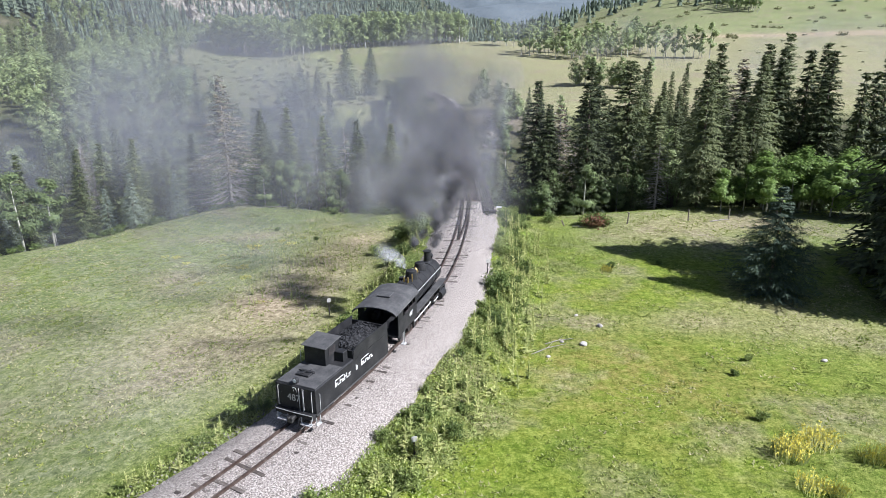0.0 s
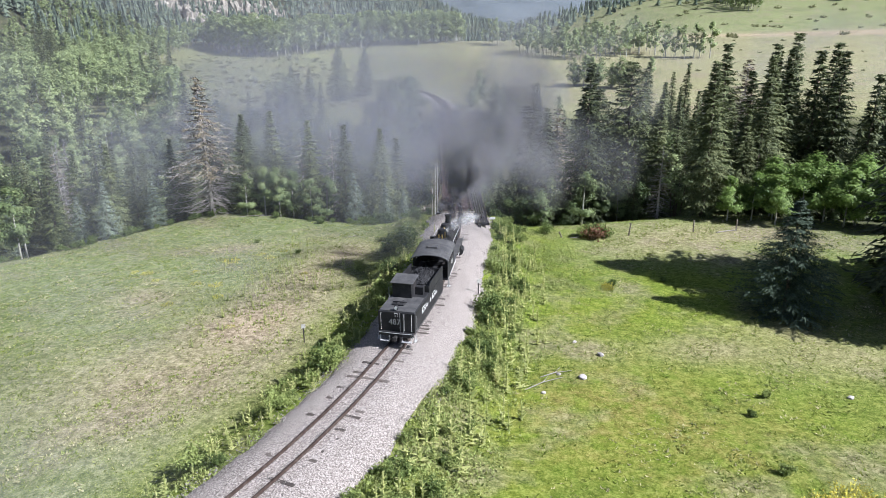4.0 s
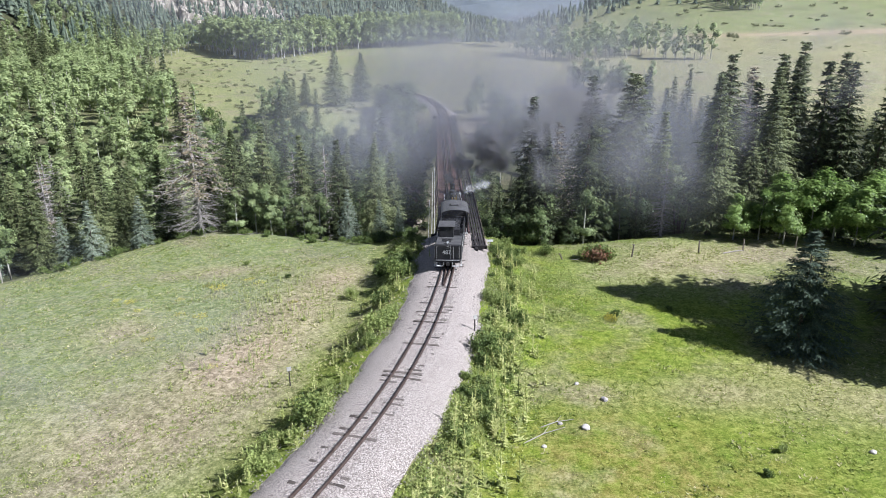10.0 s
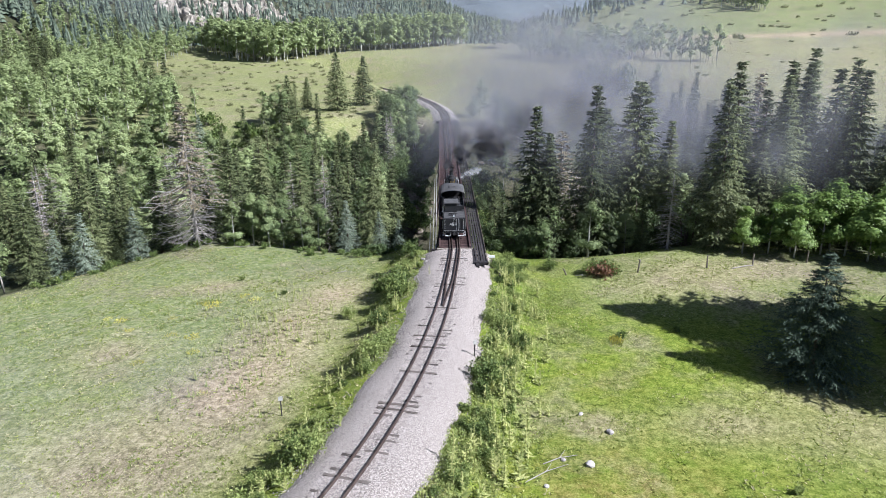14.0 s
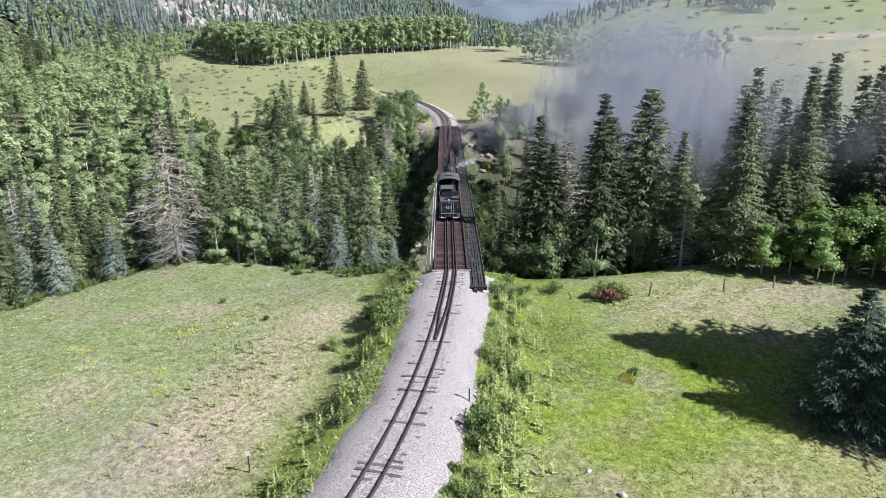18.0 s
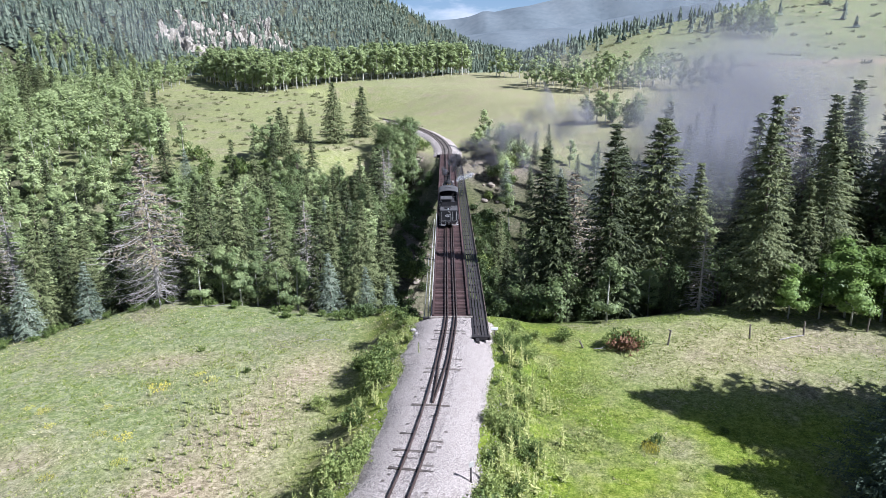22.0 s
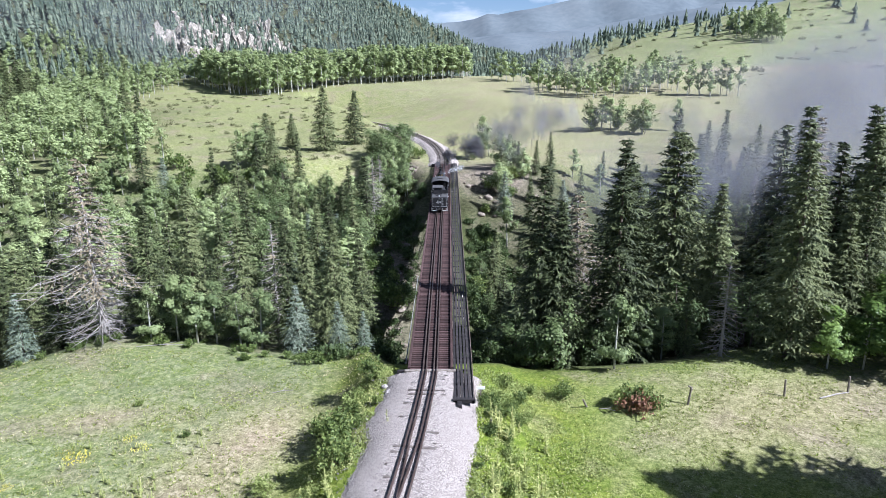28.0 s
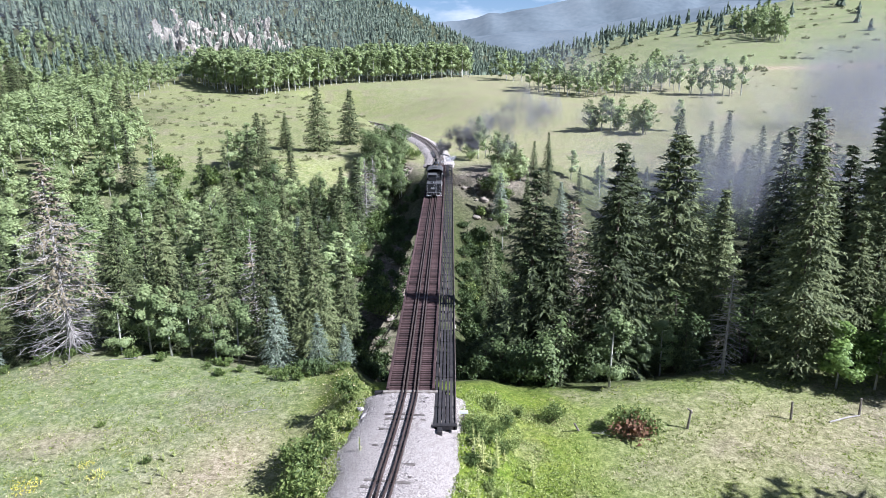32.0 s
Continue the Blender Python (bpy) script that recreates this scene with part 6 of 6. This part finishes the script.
def build_locomotive():
    e = tagged(new("steam_locomotive"), "black narrow gauge steam locomotive with arched cab roof, working hard", "locomotive")
    Y = lambda r0, r1, y0, y1, z, n=24: Shape().tube([(0, y0, z), (0, y1, z)], [r0, r1], n)  # noqa: E731
    boiler = part("boiler", Y(0.98, 0.90, -2.6, 4.0, 2.30), BLACK, e, smooth=False)
    for y in (-1.6, -0.5, 0.9, 1.9, 3.1):
        part("boiler_band", Shape().tube([(0, y, 2.30), (0, y + 0.06, 2.30)], 0.985 - 0.012 * (y + 2.6) + 0.008, 28), BLACK, boiler)
    smokebox = part("smokebox", Y(0.94, 0.94, 4.0, 5.25, 2.30), BLACK, e, "flat black smokebox")
    part("smokebox_door", Shape().tube([(0, 5.25, 2.3), (0, 5.34, 2.3), (0, 5.42, 2.3)], [0.82, 0.78, 0.45], 20), BLACK, smokebox)
    part("headlight", Shape().tube([(0, 5.0, 3.45), (0, 5.4, 3.45)], 0.24, 16).box((0, 5.2, 3.2), (0.3, 0.3, 0.16)), BLACK, smokebox)
    part("chimney", Shape().tube([(0, 4.55, 3.1), (0, 4.55, 3.3), (0, 4.55, 3.95), (0, 4.55, 4.05), (0, 4.55, 4.10)], [0.42, 0.29, 0.27, 0.34, 0.34], 20), BLACK, e, "tall black chimney")
    part("sand_dome", Shape().tube([(0, 2.7, 3.1), (0, 2.7, 3.45), (0, 2.7, 3.68), (0, 2.7, 3.78)], [0.52, 0.46, 0.40, 0.15], 18), BLACK, e)
    part("steam_dome", Shape().tube([(0, 0.6, 3.1), (0, 0.6, 3.5), (0, 0.6, 3.75), (0, 0.6, 3.86)], [0.50, 0.44, 0.40, 0.14], 18), BLACK, e)
    part("bell", Shape().tube([(0, 1.65, 3.62), (0, 1.65, 3.50), (0, 1.65, 3.30)], [0.06, 0.16, 0.22], 14), BRASS, e, "dull brass bell")
    part("bell_yoke", Shape().tube([(-0.3, 1.65, 3.2), (-0.3, 1.65, 3.6), (0.3, 1.65, 3.6), (0.3, 1.65, 3.2)], 0.03, 6), BLACK, e)
    for x in (-0.15, 0.15):
        part("safety_valve", Shape().tube([(x, -0.6, 3.2), (x, -0.6, 3.6)], [0.09, 0.07], 10), BRASS, e)
    part("generator", Shape().tube([(-0.3, -1.4, 3.35), (0.2, -1.4, 3.35)], 0.2, 12), BLACK, e)
    part("whistle", Shape().tube([(0.35, -0.2, 3.2), (0.35, -0.2, 3.75)], 0.05, 8), BRASS, e)
    part("firebox", Shape().box((0, -2.0, 1.35), (1.7, 2.4, 1.2), bevel=0.06), BLACK, e)
    for sx in (-1, 1):
        part("running_board", Shape().box((sx * 1.17, 1.2, 1.72), (0.5, 7.6, 0.06), bevel=0.01), GREY_ROOF, e)
        part("board_edge", Shape().box((sx * 1.43, 1.2, 1.70), (0.03, 7.6, 0.12)), GREY_ROOF, e)
        part("handrail", Shape().tube([(sx * 1.02, -2.3, 2.72), (sx * 1.02, 5.0, 2.72)], 0.022, 6), SILVER, e)
        cyl = part("cylinder", Shape().tube([(sx * 1.2, 3.55, 0.78), (sx * 1.2, 4.65, 0.78)], 0.38, 18), BLACK, e)
        part("valve_chest", Shape().tube([(sx * 1.12, 3.5, 1.32), (sx * 1.12, 4.7, 1.32)], 0.24, 14), BLACK, cyl)
        part("piston_rod", Shape().tube([(sx * 1.2, 2.4, 0.72), (sx * 1.2, 3.55, 0.72)], 0.04, 8), SILVER, cyl)
        part("crosshead_guide", Shape().box((sx * 1.2, 2.9, 0.95), (0.12, 1.3, 0.07)), WHEEL, cyl)
        part("air_tank", Shape().tube([(sx * 1.05, -1.9, 1.45), (sx * 1.05, 0.6, 1.45)], 0.2, 14), BLACK, e)
        part("injector_pipe", Shape().tube([(sx * 1.0, -2.4, 2.2), (sx * 1.06, -0.4, 2.3), (sx * 1.04, 1.9, 2.5)], 0.045, 6), BLACK, e)
    part("air_pump", Shape().tube([(-1.0, 1.2, 1.9), (-1.0, 1.2, 2.9)], 0.22, 12), BLACK, e)
    part("frame", Shape().box((0, 1.0, 0.85), (1.35, 9.6, 0.5), bevel=0.03), BLACK, e)
    # cab
    cab = part("cab", Shape().box((0, -4.35, 1.5), (2.84, 3.8, 0.12), bevel=0.01), BLACK, e, "black cab with open windows and rear")
    part("front_wall", Shape().box((0, -2.46, 2.35), (2.78, 0.06, 1.58), bevel=0.01), BLACK, cab)
    for sx in (-1.42, 1.42):
        part("side_wall", Shape().box((sx, -4.35, 2.08), (0.06, 3.8, 1.03), bevel=0.01), BLACK, cab)
        part("rear_post", Shape().box((sx, -5.75, 2.85), (0.06, 1.0, 0.5), bevel=0.01), BLACK, cab)
        part("front_post", Shape().box((sx, -2.6, 2.85), (0.06, 0.3, 0.5), bevel=0.01), BLACK, cab)
        part("top_panel", Shape().box((sx, -4.37, 3.2), (0.06, 3.7, 0.2), bevel=0.01), BLACK, cab)
    prof = arch(1.58, 3.24, 0.50)
    inner = [(x * 0.975, z - 0.05) for x, z in prof]
    n = len(prof)
    rv, rf = [], []
    for y in (-6.95, -2.3):
        rv += [(x, y, z) for x, z in prof] + [(x, y, z) for x, z in inner]
    for k in range(n - 1):
        rf += [(k, k + 1, 2 * n + k + 1, 2 * n + k), (n + k + 1, n + k, 3 * n + k, 3 * n + k + 1), (k + 1, k, n + k, n + k + 1), (2 * n + k, 2 * n + k + 1, 3 * n + k + 1, 3 * n + k)]
    rf += [(0, 2 * n, 3 * n, n), (n - 1, 2 * n - 1, 4 * n - 1, 3 * n - 1)]
    part("cab_roof", Shape().add(rv, rf), GREY_ROOF, cab, "dusty grey arched roof")
    part("roof_vent", Shape().box((0, -4.7, 3.82), (0.9, 0.9, 0.10), bevel=0.03), GREY_ROOF, cab)
    part("backhead", Shape().tube([(0, -2.52, 2.35), (0, -2.75, 2.35)], 0.8, 18), TIMBER_DARK, cab)
    for sx in (-1, 1):
        part("window_frame", Shape().box((sx * 1.42, -3.35, 2.95), (0.04, 0.06, 0.7)).box((sx * 1.42, -4.2, 2.95), (0.04, 0.06, 0.7)).box((sx * 1.42, -3.85, 2.66), (0.09, 2.2, 0.05)), TIMBER_DARK, cab)
        lettering("cab_number", "487", 0.46, pose(sx * 1.456, -3.7, 2.2, 90, 0, 90 * sx), LETTER, cab)
        part("cab_step", Shape().box((sx * 1.35, -5.0, 0.5), (0.3, 0.4, 0.04)).box((sx * 1.35, -5.15, 1.0), (0.05, 0.05, 1.0)).box((sx * 1.35, -4.85, 1.0), (0.05, 0.05, 1.0)), SILVER, cab)
        part("seat", Shape().box((sx * 1.0, -4.2, 2.0), (0.5, 0.6, 0.5), bevel=0.05), TIMBER_DARK, cab)
    part("apron", Shape().box((0, -5.55, 1.48), (2.0, 0.7, 0.05)), BLACK, e)
    # pilot
    pilot = part("pilot_beam", Shape().box((0, 5.3, 0.95), (2.5, 0.26, 0.36), bevel=0.03), BLACK, e)
    for k in range(9):
        x = -1.0 + k * 0.25
        part("pilot_bar", Shape().tube([(x, 5.42, 0.82), (x * 0.6, 5.95 - abs(x) * 0.3, 0.16)], 0.035, 5), BLACK, pilot)
    part("coupler", Shape().box((0, 5.62, 0.72), (0.24, 0.5, 0.24), bevel=0.05), WHEEL, pilot)
    # running gear
    drivers = []
    dm = wheel_mesh(0.56, 0.14)
    for y in (-1.75, -0.5, 0.75, 2.0):
        ax = part("driving_axle", Shape().tube([(-0.95, 0, 0), (0.95, 0, 0)], 0.09, 10), WHEEL, e, at=pose(0, y, 0.56))
        for sx in (-1, 1):
            part("wheel", dm, None, ax, at=pose(sx * 0.57, 0, 0, 0, 0, 0 if sx < 0 else 180))
            part("crank", Shape().box((sx * 0.95, 0, 0.0), (0.12, 0.3, 0.62), bevel=0.08), WHEEL, ax)
        drivers.append((ax, y))
    sm = wheel_mesh(0.36, 0.13)
    for y in (3.85, -3.6):
        ax = part("carrying_axle", Shape().tube([(-0.6, 0, 0), (0.6, 0, 0)], 0.07, 8), WHEEL, e, at=pose(0, y, 0.36))
        for sx in (-1, 1):
            part("wheel", sm, None, ax, at=pose(sx * 0.57, 0, 0, 0, 0, 0 if sx < 0 else 180))
    rods = []
    for sx in (-1, 1):
        rod = part("side_rod", Shape().box((sx * 1.05, 0.12, 0), (0.05, 4.0, 0.11), bevel=0.02), SILVER, e, at=pose(0, 0, 0.56))
        rods.append((rod, sx))
    return e, drivers, rods


TENDER = build_tender()
TENDER.scale = (0.80, 0.80, 0.82)
ENGINE, DRIVERS, RODS = build_locomotive()
ENGINE.scale = (0.86, 0.84, 0.88)


# ---------------------------------------------------------------- smoke and steam
def smoke_material(name, colour, density, low=0.36, high=0.62):
    """Thin wisps: thickest at the heart of each, torn by noise, clear at the rim."""
    m = bpy.data.materials.new(name)
    m.use_nodes = True
    n, l = m.node_tree.nodes, m.node_tree.links
    n.remove(n["Principled BSDF"])
    dif = n.new("ShaderNodeBsdfDiffuse")
    dif.inputs["Color"].default_value = (*colour, 1)
    trl = n.new("ShaderNodeBsdfTranslucent")
    trl.inputs["Color"].default_value = (*colour, 1)
    both = n.new("ShaderNodeMixShader")
    both.inputs[0].default_value = 0.5
    clear = n.new("ShaderNodeBsdfTransparent")
    rim_at = n.new("ShaderNodeAttribute")
    rim_at.attribute_name = "heart"
    fall = n.new("ShaderNodeMapRange")
    fall.interpolation_type = "SMOOTHERSTEP"
    l.new(rim_at.outputs["Fac"], fall.inputs["Value"])
    tc = n.new("ShaderNodeTexCoord")
    no = n.new("ShaderNodeTexNoise")
    no.inputs["Scale"].default_value, no.inputs["Detail"].default_value = 1.6, 4
    l.new(tc.outputs["Object"], no.inputs["Vector"])
    torn = n.new("ShaderNodeMapRange")
    torn.inputs["From Min"].default_value, torn.inputs["From Max"].default_value = low, high
    l.new(no.outputs["Fac"], torn.inputs["Value"])
    mul = n.new("ShaderNodeMath")
    mul.operation = "MULTIPLY"
    l.new(fall.outputs[0], mul.inputs[0])
    l.new(torn.outputs[0], mul.inputs[1])
    den = n.new("ShaderNodeMath")
    den.operation = "MULTIPLY"
    den.inputs[1].default_value = density
    l.new(mul.outputs[0], den.inputs[0])
    mix = n.new("ShaderNodeMixShader")
    l.new(dif.outputs[0], both.inputs[1])
    l.new(trl.outputs[0], both.inputs[2])
    l.new(den.outputs[0], mix.inputs[0])
    l.new(clear.outputs[0], mix.inputs[1])
    l.new(both.outputs[0], mix.inputs[2])
    l.new(mix.outputs[0], n["Material Output"].inputs["Surface"])
    return m


DARK_SMOKE = smoke_material("dark_coal_smoke", (0.17, 0.165, 0.175), 0.6, 0.28, 0.60)
GREY_SMOKE = smoke_material("thinning_grey_smoke", (0.30, 0.295, 0.315), 0.24, 0.25, 0.65)
HAZE = smoke_material("smoke_haze", (0.385, 0.39, 0.43), 0.13, 0.05, 0.80)
THIN_SMOKE = smoke_material("thin_drifting_smoke", (0.36, 0.355, 0.38), 0.12, 0.20, 0.70)
STEAM = smoke_material("white_steam", (0.78, 0.78, 0.78), 0.45)


def puff_mesh(seed, mat, wisps=14):
    """A ball of radius 1 of curved wisps lying every way."""
    rnd = random.Random(seed)
    verts, faces, heart = [], [], []
    for _ in range(wisps):
        c = rand_dir(rnd) * 0.45 * rnd.random() ** 0.5
        nrm = rand_dir(rnd)
        if wisps < 5:
            nrm = Vector((nrm.x * 0.6, 1.0 if nrm.y > 0 else -1.0, nrm.z * 0.5)).normalized()
        a = nrm.orthogonal().normalized()
        b = nrm.cross(a)
        r = rnd.uniform(0.6, 1.0)
        k = len(verts)
        verts.append(c + nrm * 0.16)
        heart.append(1.0)
        for ring, (rr, up, hv) in enumerate(((0.5, 0.11, 0.5), (1.0, 0.0, 0.0))):
            for q in range(12):
                t = 6.2832 * q / 12
                verts.append(c + (a * math.cos(t) + b * math.sin(t)) * r * rr + nrm * up)
                heart.append(hv)
        for q in range(12):
            q2 = (q + 1) % 12
            faces.append((k, k + 1 + q, k + 1 + q2))
            faces.append((k + 1 + q, k + 13 + q, k + 13 + q2, k + 1 + q2))
    me = mesh_of("smoke_puff", verts, faces, mat, True)
    at = me.attributes.new("heart", "FLOAT", "POINT")
    at.data.foreach_set("value", heart)
    return me


PUFFS = {k: [puff_mesh(200 + 10 * i + j, m, w) for j in range(3)] for i, (k, m, w) in enumerate((("dark", DARK_SMOKE, 7), ("grey", GREY_SMOKE, 4), ("haze", HAZE, 2), ("steam", STEAM, 7), ("thin", THIN_SMOKE, 4)))}


def build_smoke():
    """Every puff with its size and its way: riding plume, older cloud, drifting haze, steam, added aerial haze."""
    rnd = random.Random(61)
    out = []

    def puff(kind, r, label, flat=1.0):
        ob = tagged(new("smoke_puff" if kind != "steam" else "steam_puff", PUFFS[kind][rnd.randrange(3)]), label, "smoke" if kind != "steam" else "steam", kind + " puffs", "stuff")
        ob.scale = (r, r, r * flat)
        return ob

    for k in range(48):
        u = ((k + 0.5) / 48) ** 1.35
        r = 0.55 + 4.3 * u**1.1
        kind = "dark" if u < 0.45 else "grey"
        side = Vector((12.0 * u**1.2 + rnd.gauss(0, 0.55 * r), 2.5 * u + rnd.gauss(0, 0.5 * r), 0.35 + 7.0 * u**0.85 + rnd.gauss(0, 0.36 * r)))
        ob = puff(kind, r, "dark coal smoke billowing from the chimney" if kind == "dark" else "grey smoke trailing from the chimney")
        out.append((ob, "plume", side, rnd.uniform(0, 6.28), u))
    for k in range(15):
        c = Vector((rnd.gauss(-2.5, 3.5), rnd.gauss(-12, 5.5), 4.0 + abs(rnd.gauss(0, 3.5))))
        ob = puff("thin", rnd.uniform(3.8, 6.4), "cloud of older grey smoke hanging over the track")
        out.append((ob, "cloud", c, rnd.uniform(0, 6.28), rnd.random()))
    for k in range(12):
        c = Vector((rnd.gauss(-8.5, 3.0), rnd.gauss(-7, 5.0), 1.5 + abs(rnd.gauss(0, 2.2))))
        ob = puff("thin", rnd.uniform(3.4, 5.6), "low grey smoke drifting over the meadow beside the track")
        out.append((ob, "low", c, rnd.uniform(0, 6.28), rnd.random()))
    for k in range(52):
        c = Vector((rnd.uniform(-78, 6), rnd.uniform(-2, 75), 0) if k < 43 else (rnd.uniform(-62, -16), rnd.uniform(-34, -3), 0))
        c.z = max(-2.0, lies(c.x, c.y)) + rnd.uniform(2, 22)
        ob = puff("haze", rnd.uniform(15.0, 24.0) if k < 43 else rnd.uniform(10, 14), "thin drifting veil of smoke haze over the ravine", 0.9)
        out.append((ob, "haze", c, rnd.uniform(0, 6.28), rnd.random()))
    for k in range(17):
        c = Vector((rnd.uniform(20, 140), rnd.uniform(80, 230), 0))
        c.z = lies(c.x, c.y) + rnd.uniform(6, 20)
        ob = puff("haze", rnd.uniform(14, 22), "broad thin smoke haze over the far meadow", 0.6)
        out.append((ob, "far haze", c, rnd.uniform(0, 6.28), rnd.random()))
    for k in range(7):
        c = Vector((-44 + 5.0 * k + rnd.uniform(-2, 2), rnd.uniform(-44, -18), rnd.uniform(1, 6)))
        ob = puff("haze", rnd.uniform(8, 12), "faint smoke haze lying over the dry meadow", 0.7)
        out.append((ob, "lingering", c, rnd.uniform(0, 6.28), rnd.random()))
    for k in range(28):
        c = Vector((rnd.uniform(-60, -6), rnd.uniform(4, 45), rnd.uniform(0, 10)))
        ob = puff("haze", rnd.uniform(9, 17), "thin smoke veil settling among the spruces", 1.0)
        out.append((ob, "veil", c, rnd.uniform(0, 6.28), (k + rnd.random()) / 28))
    # big wisp sheets added in place of aerial haze on the mountain
    for k in range(6):
        c = Vector((-260 + 40 * k + rnd.uniform(-10, 10), rnd.uniform(255, 300) + max(0, k - 4) * 25, rnd.uniform(34, 52)))
        ob = puff("haze", rnd.uniform(48, 62), "added wisps standing in for aerial haze before the wooded mountain", 0.8)
        out.append((ob, "far haze", c, rnd.uniform(0, 6.28), rnd.random()))
    for k in range(7):
        c = Vector((rnd.gauss(-0.5, 1.0), rnd.uniform(-9.5, -3.5), rnd.uniform(4.5, 7.0)))
        ob = puff("grey", rnd.uniform(2.0, 3.0), "thin grey smoke hanging low over the tender")
        out.append((ob, "trail", c, rnd.uniform(0, 6.28), rnd.random()))
    for k in range(5):
        ob = puff("steam", 0.28 + 0.16 * k, "white steam wisp escaping above the boiler")
        out.append((ob, "steam", Vector((0.4 + 0.62 * k, 0.1 * k, 0.1 + 0.22 * k)), rnd.uniform(0, 6.28), 0.2 * k))
    return out


SMOKE = build_smoke()


# ---------------------------------------------------------------- motion of the train and its smoke
def arc_table():
    ys = np.linspace(-95, 200, 5901)
    xs = track_x(ys)
    s = np.concatenate([[0], np.cumsum(np.hypot(np.diff(xs), np.diff(ys)))])
    return ys, s - np.interp(0.0, ys, s)


ARC_Y, ARC_S = arc_table()


def on_track(s):
    y = float(np.interp(s, ARC_S, ARC_Y))
    return Vector((float(track_x(y)), y, 0.0))


def rear(t):
    """How far the tender's rear end has come, from the bridge's near end."""
    return -46.4 + 3.60 * t - 0.0060 * t * t


def vehicle(t, middle, half):
    a, b = on_track(rear(t) + middle - half), on_track(rear(t) + middle + half)
    turn = math.degrees(math.atan2(-(b.x - a.x), b.y - a.y))
    c = (a + b) / 2
    return pose(c.x, c.y, RAILTOP, 0, 0, turn)


def motions():
    times = [0.5 * k for k in range(65)]
    walk(TENDER, [(t, vehicle(t, 3.62, 2.3)) for t in times])
    walk(ENGINE, [(t, vehicle(t, 13.2, 1.7)) for t in times])
    fast = [0.2 * k for k in range(161)]
    for ax, y in DRIVERS:
        walk(ax, [(t, pose(0, y, 0.56, -math.degrees((rear(t) - rear(0)) / 0.49))) for t in fast])
    for rod, sx in RODS:
        rows = []
        for t in fast:
            a = (rear(t) - rear(0)) / 0.49
            rows.append((t, pose(0, 0.28 * math.sin(a) * 0.8, 0.56 + 0.28 * math.cos(a) * 0.8)))
        walk(rod, rows)
    slow = [2.0 * k for k in range(17)]
    for ob, kind, c, spin, u in SMOKE:
        rows = []
        for t in slow:
            eng = vehicle(t, 13.2, 1.7)
            late = max(0.0, t - 14) ** 2
            if kind == "plume":
                early = max(0.0, 1 - t / 8)
                off = Vector((3.4 * math.sin(spin) * early * (0.25 + u) + c.x * (1 - 0.85 * early) * min(1.45, 0.75 + 0.045 * t), c.y + 9.0 * early * u, c.z + 2.0 * early * u))
                off += Vector((math.sin(t * 0.5 + spin), math.cos(t * 0.43 + spin), 0.5 * math.sin(t * 0.61 + spin))) * (0.1 + 0.7 * u) + Vector((0.05, 0.02, 0.02)) * t * u
                p = eng @ Vector((0, 4.55 * 0.84, 4.15 * 0.88)) + off
            elif kind == "trail":
                ease = min(1.0, t / 9.0) ** 2
                off = c.lerp(Vector((9.0 + 4 * u, 4.0 - 3 * u, 5.0 + 4 * u)), ease) + Vector((math.sin(t * 0.5 + spin), math.cos(t * 0.4 + spin), 0.3)) * 0.5
                p = eng @ Vector((0, 4.55 * 0.84, 4.15 * 0.88)) + off
            elif kind == "steam":
                early = max(0.0, 1 - t / 5)
                off = Vector((c.x * (1 - 1.5 * early), c.y, c.z + 0.4 * early))
                p = eng @ Vector((0.2, -0.4, 3.4)) + off + Vector((0.12 * math.sin(t + spin), 0.1 * math.cos(t * 0.8 + spin), 0.05 * math.sin(t * 1.3)))
            elif kind == "cloud":
                p = c + Vector((1.0 + 2.6 * u, 1.2 + 3.0 * math.sin(spin) ** 2, 0.1 + 0.25 * u)) * t
            elif kind == "low":
                p = c + Vector((1.6 + 2.4 * u, 1.2 + 2.4 * math.sin(spin) ** 2, 0.2 + 0.3 * u)) * t
            elif kind == "lingering":
                p = c + Vector((0.1, -0.6, 0.0)) * t
            elif kind == "veil":
                rest = Vector((14 + 62 * u, 22 + 40 * math.sin(spin) ** 2, 1 + 9 * math.cos(spin) ** 2))
                p = c.lerp(rest, float(smoothstep(0, 14, t))) + Vector((0.35, 0.3, 0.05)) * max(0.0, t - 8)
            elif kind == "far haze":
                p = c + Vector((0.3 + 0.2 * u, 0.3, 0.03)) * t
            elif c.y < -2:
                p = c + Vector((3.6 + 0.6 * u, 1.8 + 0.6 * u, 0.4)) * t
            else:
                p = c + Vector((2.7 + 0.6 * u - 0.032 * min(0.0, c.x), 1.5 + 1.5 * u, 0.10 + 0.15 * u)) * t + Vector((0.03, 0.08, 0.0)) * late
            rows.append((t, pose(p.x, p.y, p.z, 8 * math.sin(0.2 * t + spin), 3 * t * (u - 0.5), (0 if kind in ("haze", "far haze", "cloud", "low", "veil", "lingering") else math.degrees(spin)) + (2.5 * t if kind == "plume" else 8 * math.sin(0.1 * t + spin)))))
        walk(ob, rows)


motions()
